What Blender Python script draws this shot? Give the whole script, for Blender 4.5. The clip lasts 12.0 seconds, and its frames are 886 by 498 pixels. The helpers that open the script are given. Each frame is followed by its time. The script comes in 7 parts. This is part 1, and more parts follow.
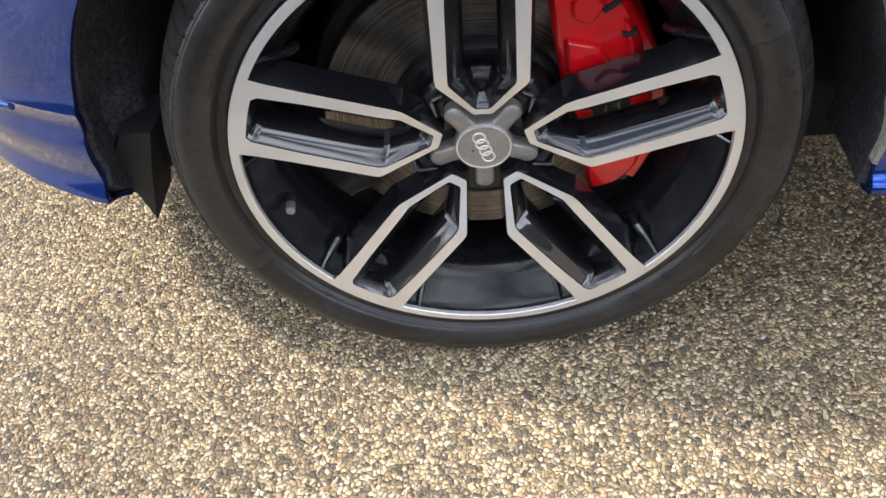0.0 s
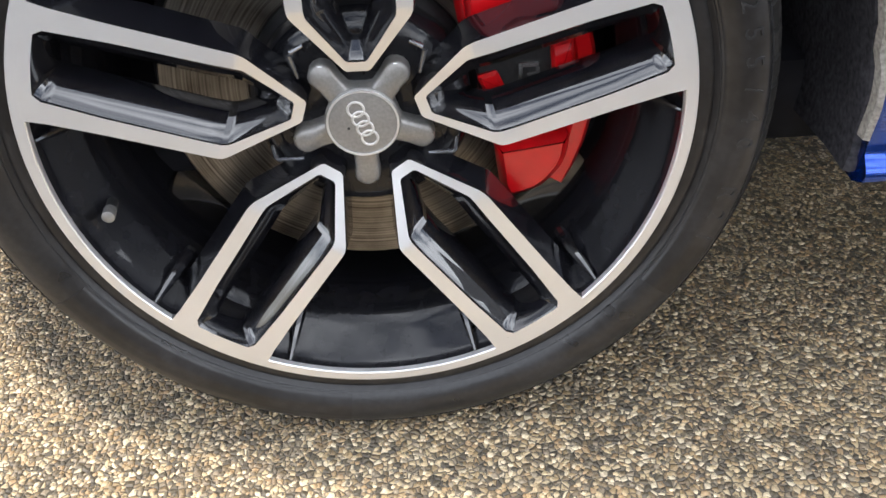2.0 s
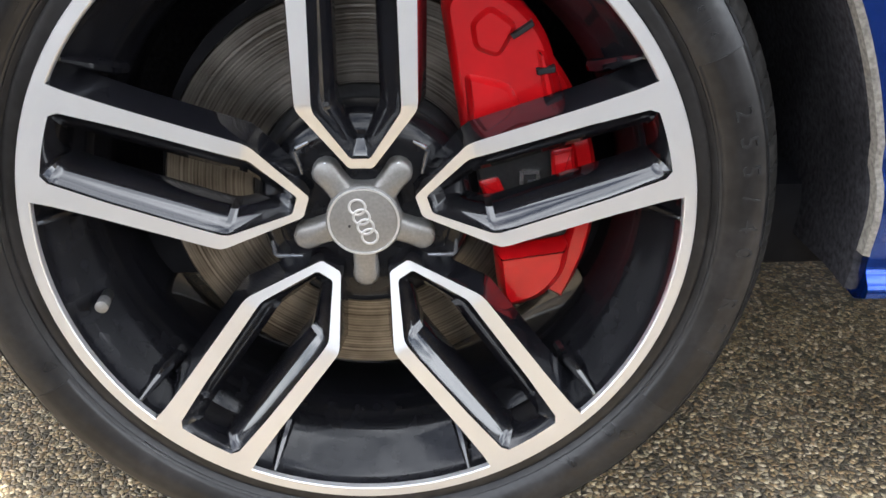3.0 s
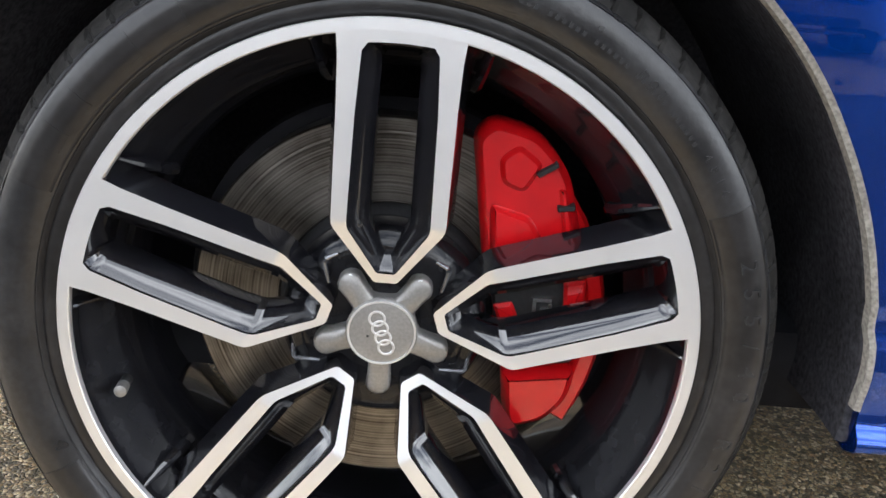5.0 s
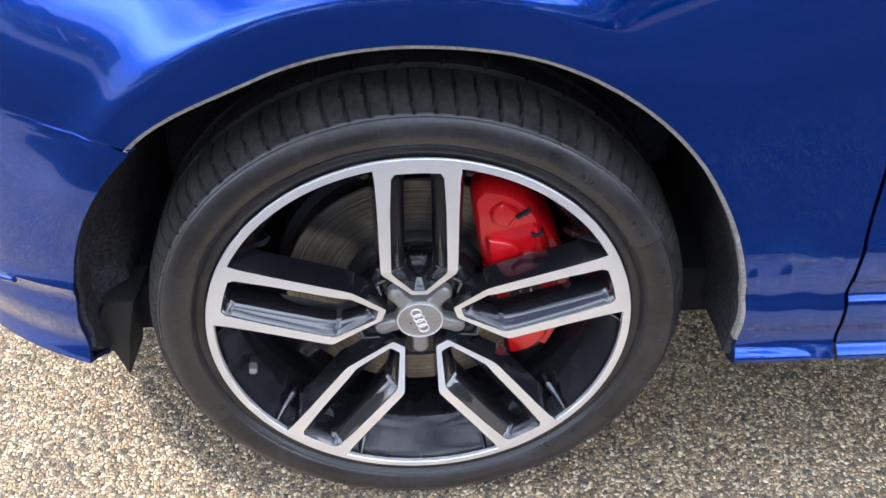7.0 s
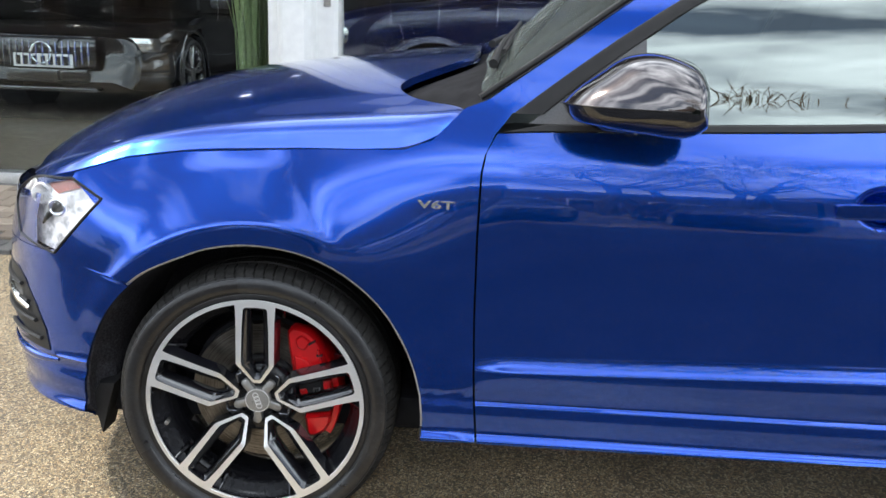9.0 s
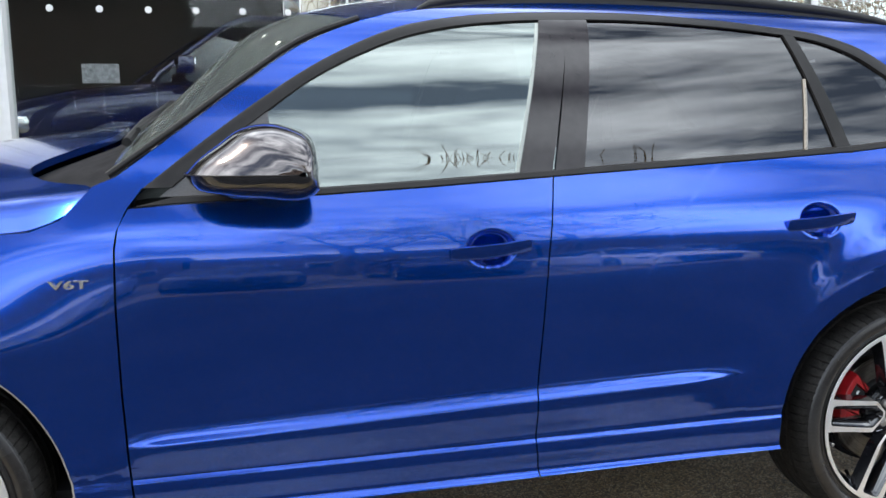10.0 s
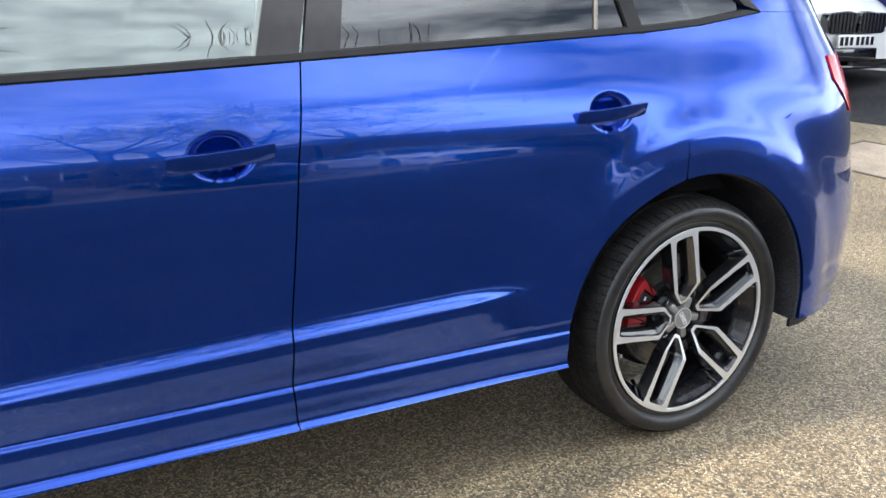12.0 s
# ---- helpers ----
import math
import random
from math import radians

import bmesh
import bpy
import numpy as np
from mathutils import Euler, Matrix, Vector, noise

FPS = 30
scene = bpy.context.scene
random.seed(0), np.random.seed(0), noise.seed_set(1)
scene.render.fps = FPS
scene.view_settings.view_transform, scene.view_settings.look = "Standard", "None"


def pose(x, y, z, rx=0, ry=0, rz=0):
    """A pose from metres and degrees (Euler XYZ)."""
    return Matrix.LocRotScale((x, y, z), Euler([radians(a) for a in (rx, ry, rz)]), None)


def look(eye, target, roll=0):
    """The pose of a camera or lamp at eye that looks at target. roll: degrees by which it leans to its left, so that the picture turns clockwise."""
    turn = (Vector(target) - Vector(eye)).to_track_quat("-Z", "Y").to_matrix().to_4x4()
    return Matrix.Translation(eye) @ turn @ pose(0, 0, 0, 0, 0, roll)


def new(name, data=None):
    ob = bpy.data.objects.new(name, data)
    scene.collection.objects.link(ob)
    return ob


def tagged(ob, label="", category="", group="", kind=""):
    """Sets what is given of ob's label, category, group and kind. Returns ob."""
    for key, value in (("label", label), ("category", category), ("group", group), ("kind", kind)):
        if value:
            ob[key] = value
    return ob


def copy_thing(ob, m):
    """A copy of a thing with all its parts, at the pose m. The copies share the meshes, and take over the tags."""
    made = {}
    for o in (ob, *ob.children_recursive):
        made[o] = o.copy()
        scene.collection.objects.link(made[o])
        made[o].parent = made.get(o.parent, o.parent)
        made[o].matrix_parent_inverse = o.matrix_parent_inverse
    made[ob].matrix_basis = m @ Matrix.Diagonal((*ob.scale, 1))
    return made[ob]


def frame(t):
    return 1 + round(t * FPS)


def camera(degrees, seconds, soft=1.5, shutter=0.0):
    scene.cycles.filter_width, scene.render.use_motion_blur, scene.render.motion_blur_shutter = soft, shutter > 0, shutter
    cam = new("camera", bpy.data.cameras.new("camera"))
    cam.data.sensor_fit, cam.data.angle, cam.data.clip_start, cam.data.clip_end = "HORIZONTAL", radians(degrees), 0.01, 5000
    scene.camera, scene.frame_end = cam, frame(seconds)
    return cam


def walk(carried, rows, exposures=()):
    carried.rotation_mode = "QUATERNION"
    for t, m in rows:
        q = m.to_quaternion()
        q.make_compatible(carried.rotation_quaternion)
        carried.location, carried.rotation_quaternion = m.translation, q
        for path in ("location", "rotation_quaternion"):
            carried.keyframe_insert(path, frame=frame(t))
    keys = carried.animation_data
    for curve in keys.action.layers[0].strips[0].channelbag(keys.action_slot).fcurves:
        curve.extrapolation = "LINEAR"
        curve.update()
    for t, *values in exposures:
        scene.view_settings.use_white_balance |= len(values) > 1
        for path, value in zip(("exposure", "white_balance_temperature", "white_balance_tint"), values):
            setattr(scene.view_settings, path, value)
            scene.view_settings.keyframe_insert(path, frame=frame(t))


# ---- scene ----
cam = camera(54.9, 12.0)
PATH = [
    (0, (0.023, -0.707, 1.002), (-0.131, 0.635, -0.474), -7.1),
    (0.5, (0.083, -0.663, 0.93), (-0.083, 0.685, -0.538), -8.2),
    (1, (0.12, -0.658, 0.913), (0.003, 0.664, -0.584), -9.0),
    (1.5, (0.113, -0.659, 0.907), (0.034, 0.768, -0.492), -7.9),
    (1.8, (0.092, -0.637, 0.816), (0.033, 0.885, -0.481), -5.5),
    (2, (0.071, -0.626, 0.713), (0.048, 0.973, -0.488), -3.6),
    (2.5, (0.082, -0.634, 0.665), (0.098, 1.122, -0.291), -2.5),
    (2.7, (0.075, -0.649, 0.66), (0.052, 1.145, -0.224), -2.1),
    (4.3, (0.083, -0.645, 0.661), (0.169, 1.163, -0.188), 3.2),
    (4.5, (0.076, -0.637, 0.658), (0.103, 1.179, -0.179), 2.9),
    (5, (0.053, -0.679, 0.691), (0.044, 1.211, 0.037), 4.2),
    (5.5, (0.056, -0.656, 0.699), (-0.027, 1.197, -0.049), 3.7),
    (6, (0.051, -0.648, 0.676), (0.037, 1.17, -0.159), 2.8),
    (6.5, (0.054, -0.706, 0.831), (0.071, 0.994, -0.222), -2.1),
    (6.8, (0.037, -0.756, 1.04), (0.019, 0.806, -0.209), -2.1),
    (7, (0.026, -0.811, 1.172), (0.039, 0.738, -0.093), -1.5),
    (7.2, (0.045, -0.911, 1.231), (-0.028, 0.706, 0.056), -2.1),
    (8.8, (0.5, -1.866, 1.296), (0.272, 0.047, 0.758), 1.4),
    (9, (0.591, -1.986, 1.291), (0.472, -0.049, 0.81), 2.1),
    (9.5, (0.776, -2.112, 1.262), (0.878, -0.149, 0.888), 1.2),
    (9.8, (0.828, -2.108, 1.271), (1.158, -0.164, 0.94), -0.1),
    (10, (0.849, -2.114, 1.276), (1.308, -0.19, 0.979), -0.6),
    (10.5, (0.867, -2.128, 1.3), (1.629, -0.3, 1.022), -1.1),
    (11, (0.882, -2.066, 1.295), (1.892, -0.371, 0.968), -0.9),
    (11.5, (0.95, -2.013, 1.291), (1.917, -0.313, 0.87), -1.3),
    (12, (1.075, -1.704, 1.247), (1.983, -0.012, 0.69), 0.4),
]
EXPOSURES = [(0, -0.18, 6350, 14), (1.5, -0.04, 6500, 15), (2.0, 0.14, 6500, 14), (2.5, 0.32, 6500, 13), (4.5, 0.38, 6550, 13), (6.0, 0.38, 6550, 13), (6.5, 0.34, 6550, 14), (7.0, 0.30, 5800, 17), (7.2, 0.24, 5800, 15), (8.8, -0.04, 6350, 10), (9.5, -0.04, 6350, 10), (10.5, -0.06, 6400, 11), (12, -0.04, 6400, 11)]
walk(cam, [(t, look(eye, target, roll)) for t, eye, target, roll in PATH], EXPOSURES)

# ---- world and light ----
SUN_EL, SUN_AZ = 50.0, 280.0
world = bpy.data.worlds.new("world")
scene.world = world
world.use_nodes = True
wn, wl = world.node_tree.nodes, world.node_tree.links
sky = wn.new("ShaderNodeTexSky")
sky.sky_type, sky.sun_disc = "NISHITA", False
sky.sun_elevation, sky.sun_rotation = radians(SUN_EL), radians(SUN_AZ)
wco = wn.new("ShaderNodeTexCoord")
wmap = wn.new("ShaderNodeMapping")
wmap.inputs["Scale"].default_value = (0.9, 1.5, 3.7)
wmap.inputs["Rotation"].default_value = (0.10, 0.24, 0.35)
cloud = wn.new("ShaderNodeTexNoise")
cloud.inputs["Scale"].default_value, cloud.inputs["Detail"].default_value, cloud.inputs["Roughness"].default_value = 1.55, 8.0, 0.54
cloud.inputs["Distortion"].default_value = 0.35
cramp = wn.new("ShaderNodeValToRGB")
cramp.color_ramp.elements[0].position, cramp.color_ramp.elements[0].color = 0.41, (0.05, 0.05, 0.05, 1)
cramp.color_ramp.elements[1].position, cramp.color_ramp.elements[1].color = 0.64, (1, 1, 1, 1)
cmix = wn.new("ShaderNodeMixRGB")
cmix.inputs[2].default_value = (30.0, 32.2, 34.0, 1)
wl.new(wco.outputs["Generated"], wmap.inputs["Vector"])
wl.new(wmap.outputs["Vector"], cloud.inputs["Vector"])
wl.new(cloud.outputs["Fac"], cramp.inputs["Fac"])
wl.new(cramp.outputs["Color"], cmix.inputs["Fac"])
wl.new(sky.outputs["Color"], cmix.inputs[1])
wl.new(cmix.outputs["Color"], wn["Background"].inputs["Color"])
wn["Background"].inputs["Strength"].default_value = 0.15
sun = new("sun", bpy.data.lights.new("sun", "SUN"))
sun.data.energy, sun.data.angle, sun.data.color = 4.6, radians(4.0), (1.0, 0.93, 0.80)
sun.matrix_world = look((-5.0, 1.0, 6.0), (0, 0, 0))


# ---- materials ----
def material(name, color=(0.5, 0.5, 0.5), rough=0.5, metal=0.0, coat=0.0, coat_rough=0.03, coat_ior=1.5, spec=0.5, ior=1.5, trans=0.0,
             grain=None, grain_amount=0.25, bump=0.0, stain=None, stain_amount=0.0, rough_var=0.0, emit=None, emit_power=1.0):
    """A surface with a fine grain and a broad stain, both in object space."""
    m = bpy.data.materials.new(name)
    m.use_nodes = True
    n, l = m.node_tree.nodes, m.node_tree.links
    b = n["Principled BSDF"]
    b.inputs["Base Color"].default_value = (*color, 1)
    b.inputs["Roughness"].default_value = rough
    b.inputs["Metallic"].default_value = metal
    b.inputs["Coat Weight"].default_value = coat
    b.inputs["Coat Roughness"].default_value = coat_rough
    b.inputs["Coat IOR"].default_value = coat_ior
    b.inputs["Specular IOR Level"].default_value = spec
    b.inputs["IOR"].default_value = ior
    b.inputs["Transmission Weight"].default_value = trans
    if emit:
        b.inputs["Emission Color"].default_value = (*emit, 1)
        b.inputs["Emission Strength"].default_value = emit_power
    co = n.new("ShaderNodeTexCoord")
    last = None
    for size, amount in ((grain, grain_amount), (stain, stain_amount)):
        if not size:
            continue
        t = n.new("ShaderNodeTexNoise")
        t.inputs["Scale"].default_value, t.inputs["Detail"].default_value = 1.0 / size, 4.0
        l.new(co.outputs["Object"], t.inputs["Vector"])
        r = n.new("ShaderNodeMapRange")
        r.inputs["From Min"].default_value, r.inputs["From Max"].default_value = 0.3, 0.7
        r.inputs["To Min"].default_value, r.inputs["To Max"].default_value = 1 - amount, 1 + amount
        l.new(t.outputs["Fac"], r.inputs["Value"])
        mul = n.new("ShaderNodeVectorMath")
        mul.operation = "SCALE"
        mul.inputs[0].default_value = color
        if last:
            l.new(last.outputs["Vector"], mul.inputs[0])
        l.new(r.outputs["Result"], mul.inputs["Scale"])
        last = mul
        if bump and size == grain:
            bp = n.new("ShaderNodeBump")
            bp.inputs["Strength"].default_value, bp.inputs["Distance"].default_value = bump, size * 0.4
            l.new(t.outputs["Fac"], bp.inputs["Height"])
            l.new(bp.outputs["Normal"], b.inputs["Normal"])
        if rough_var and size == (stain or grain):
            rr = n.new("ShaderNodeMapRange")
            rr.inputs["From Min"].default_value, rr.inputs["From Max"].default_value = 0.3, 0.7
            rr.inputs["To Min"].default_value, rr.inputs["To Max"].default_value = max(0.0, rough - rough_var), rough + rough_var
            l.new(t.outputs["Fac"], rr.inputs["Value"])
            l.new(rr.outputs["Result"], b.inputs["Roughness"])
    if last:
        l.new(last.outputs["Vector"], b.inputs["Base Color"])
    return m


def glass_material(name, tint, rough=0.0, ior=1.7, haze=0.0, sheen=(0.9, 0.9, 0.9)):
    """Thin glazing: what lies behind shows through the tint, with a mirror gloss that grows towards the edge-on view."""
    m = bpy.data.materials.new(name)
    m.use_nodes = True
    n, l = m.node_tree.nodes, m.node_tree.links
    n.remove(n["Principled BSDF"])
    clear, gloss, mix, lw = n.new("ShaderNodeBsdfTransparent"), n.new("ShaderNodeBsdfGlossy"), n.new("ShaderNodeMixShader"), n.new("ShaderNodeLayerWeight")
    clear.inputs["Color"].default_value = (*[c ** 0.5 for c in tint], 1)
    gloss.inputs["Roughness"].default_value = rough
    gloss.inputs["Color"].default_value = (*sheen, 1)
    lw.inputs["Blend"].default_value = 0.5
    p, r = n.new("ShaderNodeMath"), n.new("ShaderNodeMapRange")
    p.operation, p.inputs[1].default_value = "POWER", 5.0
    r.inputs["To Min"].default_value, r.inputs["To Max"].default_value = ((ior - 1) / (ior + 1)) ** 2, 1.0
    l.new(lw.outputs["Facing"], p.inputs[0])
    l.new(p.outputs["Value"], r.inputs["Value"])
    l.new(r.outputs["Result"], mix.inputs["Fac"])
    l.new(clear.outputs["BSDF"], mix.inputs[1])
    l.new(gloss.outputs["BSDF"], mix.inputs[2])
    last = mix
    # patchy pale veil mixed in to paint the windscreen's bright haze
    if haze:
        haze_veil, over, patch, fr = n.new("ShaderNodeBsdfDiffuse"), n.new("ShaderNodeMixShader"), n.new("ShaderNodeTexNoise"), n.new("ShaderNodeMapRange")
        haze_veil.inputs["Color"].default_value = (0.62, 0.70, 0.66, 1)
        patch.inputs["Scale"].default_value, patch.inputs["Detail"].default_value = 3.0, 5.0
        fr.inputs["From Min"].default_value, fr.inputs["From Max"].default_value = 0.3, 0.7
        fr.inputs["To Min"].default_value, fr.inputs["To Max"].default_value = haze * 0.6, haze * 1.4
        l.new(patch.outputs["Fac"], fr.inputs["Value"])
        l.new(fr.outputs["Result"], over.inputs["Fac"])
        l.new(mix.outputs["Shader"], over.inputs[1])
        l.new(haze_veil.outputs["BSDF"], over.inputs[2])
        last = over
    l.new(last.outputs["Shader"], n["Material Output"].inputs["Surface"])
    return m


PAINT = material("blue_paint", (0.0008, 0.052, 0.360), 0.16, 0.87, 1.0, 0.0, 1.54, spec=0.2, grain=0.0012, grain_amount=0.12, stain=0.5, stain_amount=0.05)
SILVER = material("machined_alloy", (0.80, 0.795, 0.79), 0.40, 0.75, stain=0.05, stain_amount=0.03)
BARREL = material("black_barrel_paint", (0.010, 0.010, 0.012), 0.25, 0.0, 0.6, 0.03, 1.42, spec=0.15, grain=0.02, grain_amount=0.3)
GLOSS_BLACK = material("gloss_black_paint", (0.008, 0.008, 0.010), 0.2, 0.0, 1.0, 0.015, 1.75, spec=0.2, grain=0.02, grain_amount=0.3)
RUBBER = material("tyre_rubber", (0.015, 0.015, 0.016), 0.36, spec=0.62, grain=0.006, grain_amount=0.35, bump=0.15, stain=0.09, stain_amount=0.35, rough_var=0.12)
BEAD = material("dark_smooth_rubber", (0.016, 0.015, 0.015), 0.35, grain=0.01, grain_amount=0.4, stain=0.06, stain_amount=0.4)
TREAD = material("dusty_tread_rubber", (0.017, 0.016, 0.015), 0.8, spec=0.15, grain=0.008, grain_amount=0.4, bump=0.3, stain=0.05, stain_amount=0.4)
PLASTIC = material("black_plastic", (0.020, 0.020, 0.021), 0.5, spec=0.3, grain=0.004, grain_amount=0.25, bump=0.1, stain=0.15, stain_amount=0.2)
LINER = material("arch_liner_felt", (0.038, 0.037, 0.042), 0.9, spec=0.12, grain=0.006, grain_amount=0.5, bump=0.3, stain=0.1, stain_amount=0.4)
PILLAR_BLACK = material("gloss_pillar_black", (0.018, 0.015, 0.016), 0.10, 0.0, 0.0, spec=0.45, grain=0.03, grain_amount=0.2)
TRIM = material("satin_black_trim", (0.016, 0.015, 0.015), 0.30, spec=0.22, coat=0.0, grain=0.05, grain_amount=0.15)
CAP_GREY = material("grey_cap_paint", (0.29, 0.28, 0.265), 0.38, 0.5, grain=0.003, grain_amount=0.12, stain=0.02, stain_amount=0.08)
CHROME = material("chrome", (0.85, 0.85, 0.84), 0.12, 1.0, grain=0.01, grain_amount=0.05)
RED = material("red_caliper_paint", (0.56, 0.004, 0.007), 0.30, 0.0, 0.7, 0.04, grain=0.03, grain_amount=0.1)
DARK_RED = material("dark_red_caliper_paint", (0.34, 0.006, 0.010), 0.35, 0.0, 0.5, 0.05, grain=0.03, grain_amount=0.15)
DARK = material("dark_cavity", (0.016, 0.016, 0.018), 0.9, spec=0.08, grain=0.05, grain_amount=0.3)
MIRROR_CAP = material("carbon_mirror_shell", (0.075, 0.062, 0.060), 0.12, 0.9, 1.0, 0.01, 1.75, grain=0.02, grain_amount=0.2)
GLASS = glass_material("side_glass", (0.16, 0.21, 0.19), ior=2.9, sheen=(0.88, 0.97, 0.92))
DARK_GLASS = glass_material("privacy_glass", (0.010, 0.011, 0.014), ior=2.05)
SCREEN = glass_material("windscreen_glass", (0.25, 0.33, 0.29), ior=2.6, haze=0.06)
LENS = glass_material("lamp_lens", (0.95, 0.96, 0.97), ior=1.5)
RED_LENS = material("red_lamp_lens", (0.55, 0.010, 0.012), 0.18, 0.0, 0.3, 0.02, grain=0.02, grain_amount=0.2)
LAMP_BOWL = material("lamp_bowl", (0.84, 0.81, 0.80), 0.40, 0.25, grain=0.03, grain_amount=0.5, bump=0.4, stain=0.06, stain_amount=0.5)
LAMP_SILVER = material("lamp_reflector", (0.75, 0.75, 0.74), 0.2, 0.9, grain=0.03, grain_amount=0.15)
WHITE_PAINT = material("white_paint", (0.85, 0.85, 0.84), 0.3, 0.0, 0.8, 0.03, grain=0.4, grain_amount=0.04)
PILLAR_WHITE = material("white_cladding", (0.74, 0.74, 0.72), 0.45, grain=0.05, grain_amount=0.04, stain=0.8, stain_amount=0.08)
LEATHER = material("dark_seat_leather", (0.02, 0.02, 0.022), 0.5, grain=0.01, grain_amount=0.3, bump=0.2)
EDGE_PALE = material("pale_glass_edge", (0.34, 0.38, 0.36), 0.35, grain=0.01, grain_amount=0.08)
FOOT_GREY = material("grey_grained_plastic", (0.085, 0.083, 0.086), 0.45, spec=0.4, grain=0.004, grain_amount=0.15, bump=0.1)
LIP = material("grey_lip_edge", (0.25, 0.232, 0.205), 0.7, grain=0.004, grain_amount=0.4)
LETTER = material("raised_rubber_letters", (0.022, 0.022, 0.023), 0.42, grain=0.004, grain_amount=0.2)


def aggregate(name, size, colors, dark, rough=0.45, spec=0.5):
    """Rounded small stones bound together: a colour for each cell, dark joints, domed relief."""
    m = bpy.data.materials.new(name)
    m.use_nodes = True
    n, l = m.node_tree.nodes, m.node_tree.links
    b = n["Principled BSDF"]
    co = n.new("ShaderNodeTexCoord")
    v = n.new("ShaderNodeTexVoronoi")
    v.voronoi_dimensions = "2D"
    v.inputs["Scale"].default_value = 1.0 / size
    e = n.new("ShaderNodeTexVoronoi")
    e.voronoi_dimensions, e.feature = "2D", "DISTANCE_TO_EDGE"
    e.inputs["Scale"].default_value = 1.0 / size
    wob = n.new("ShaderNodeTexNoise")
    wob.inputs["Scale"].default_value = 0.6 / size
    add = n.new("ShaderNodeVectorMath")
    add.operation = "MULTIPLY_ADD"
    add.inputs[1].default_value = (size * 0.7, size * 0.7, 0)
    l.new(co.outputs["Object"], wob.inputs["Vector"])
    l.new(wob.outputs["Color"], add.inputs[0])
    l.new(co.outputs["Object"], add.inputs[2])
    l.new(add.outputs["Vector"], v.inputs["Vector"])
    l.new(add.outputs["Vector"], e.inputs["Vector"])
    sep = n.new("ShaderNodeSeparateColor")
    l.new(v.outputs["Color"], sep.inputs["Color"])
    ramp = n.new("ShaderNodeValToRGB")
    ramp.color_ramp.interpolation = "CONSTANT"
    while len(ramp.color_ramp.elements) < len(colors):
        ramp.color_ramp.elements.new(0.5)
    for k, c in enumerate(colors):
        ramp.color_ramp.elements[k].position, ramp.color_ramp.elements[k].color = k / len(colors), (*c, 1)
    l.new(sep.outputs["Red"], ramp.inputs["Fac"])
    joint = n.new("ShaderNodeMapRange")
    joint.inputs["From Min"].default_value, joint.inputs["From Max"].default_value = 0.02, 0.16
    l.new(e.outputs["Distance"], joint.inputs["Value"])
    mix = n.new("ShaderNodeMixRGB")
    mix.inputs[1].default_value = (*dark, 1)
    l.new(joint.outputs["Result"], mix.inputs["Fac"])
    l.new(ramp.outputs["Color"], mix.inputs[2])
    # broad dirt and damp
    st = n.new("ShaderNodeTexNoise")
    st.inputs["Scale"].default_value, st.inputs["Detail"].default_value = 1.3, 6.0
    l.new(co.outputs["Object"], st.inputs["Vector"])
    sr = n.new("ShaderNodeMapRange")
    sr.inputs["From Min"].default_value, sr.inputs["From Max"].default_value = 0.35, 0.65
    sr.inputs["To Min"].default_value, sr.inputs["To Max"].default_value = 0.72, 1.12
    l.new(st.outputs["Fac"], sr.inputs["Value"])
    mul = n.new("ShaderNodeVectorMath")
    mul.operation = "SCALE"
    l.new(mix.outputs["Color"], mul.inputs[0])
    l.new(sr.outputs["Result"], mul.inputs["Scale"])
    l.new(mul.outputs["Vector"], b.inputs["Base Color"])
    b.inputs["Roughness"].default_value = rough
    b.inputs["Specular IOR Level"].default_value = spec
    sq = n.new("ShaderNodeMath")
    sq.operation, sq.use_clamp = "POWER", True
    sq.inputs[1].default_value = 0.5
    l.new(e.outputs["Distance"], sq.inputs[0])
    bp = n.new("ShaderNodeBump")
    bp.inputs["Strength"].default_value, bp.inputs["Distance"].default_value = 0.9, size * 0.6
    l.new(sq.outputs["Value"], bp.inputs["Height"])
    l.new(bp.outputs["Normal"], b.inputs["Normal"])
    return m


STONES = [(0.562, 0.447, 0.301), (0.186, 0.145, 0.102), (0.374, 0.276, 0.168), (0.710, 0.610, 0.475), (0.144, 0.120, 0.092), (0.312, 0.255, 0.197), (0.437, 0.306, 0.187), (0.103, 0.087, 0.069), (0.560, 0.450, 0.315), (0.249, 0.185, 0.120)]
STONES = [(r, 0.975 * g, 0.85 * b) for r, g, b in STONES]
GRAVEL = aggregate("bound_gravel", 0.0068, STONES, (0.095, 0.080, 0.062))
ASPHALT = aggregate("asphalt", 0.012, [(0.045, 0.046, 0.049), (0.062, 0.063, 0.067), (0.036, 0.037, 0.040), (0.085, 0.086, 0.088)], (0.022, 0.022, 0.024), 0.85, 0.15)


# ---- mesh helpers ----
def finish(ob, sharp=40):
    me = ob.data
    for p in me.polygons:
        p.use_smooth = True
    me.set_sharp_from_angle(angle=radians(sharp))
    return ob


def mesh_part(name, verts, faces, mat, parent=None, label="", sharp=40):
    me = bpy.data.meshes.new(name)
    me.from_pydata([tuple(v) for v in verts], [], [tuple(f) for f in faces])
    me.materials.append(mat)
    me.update()
    ob = new(name, me)
    if parent:
        ob.parent = parent
    if label:
        tagged(ob, label)
    return finish(ob, sharp)


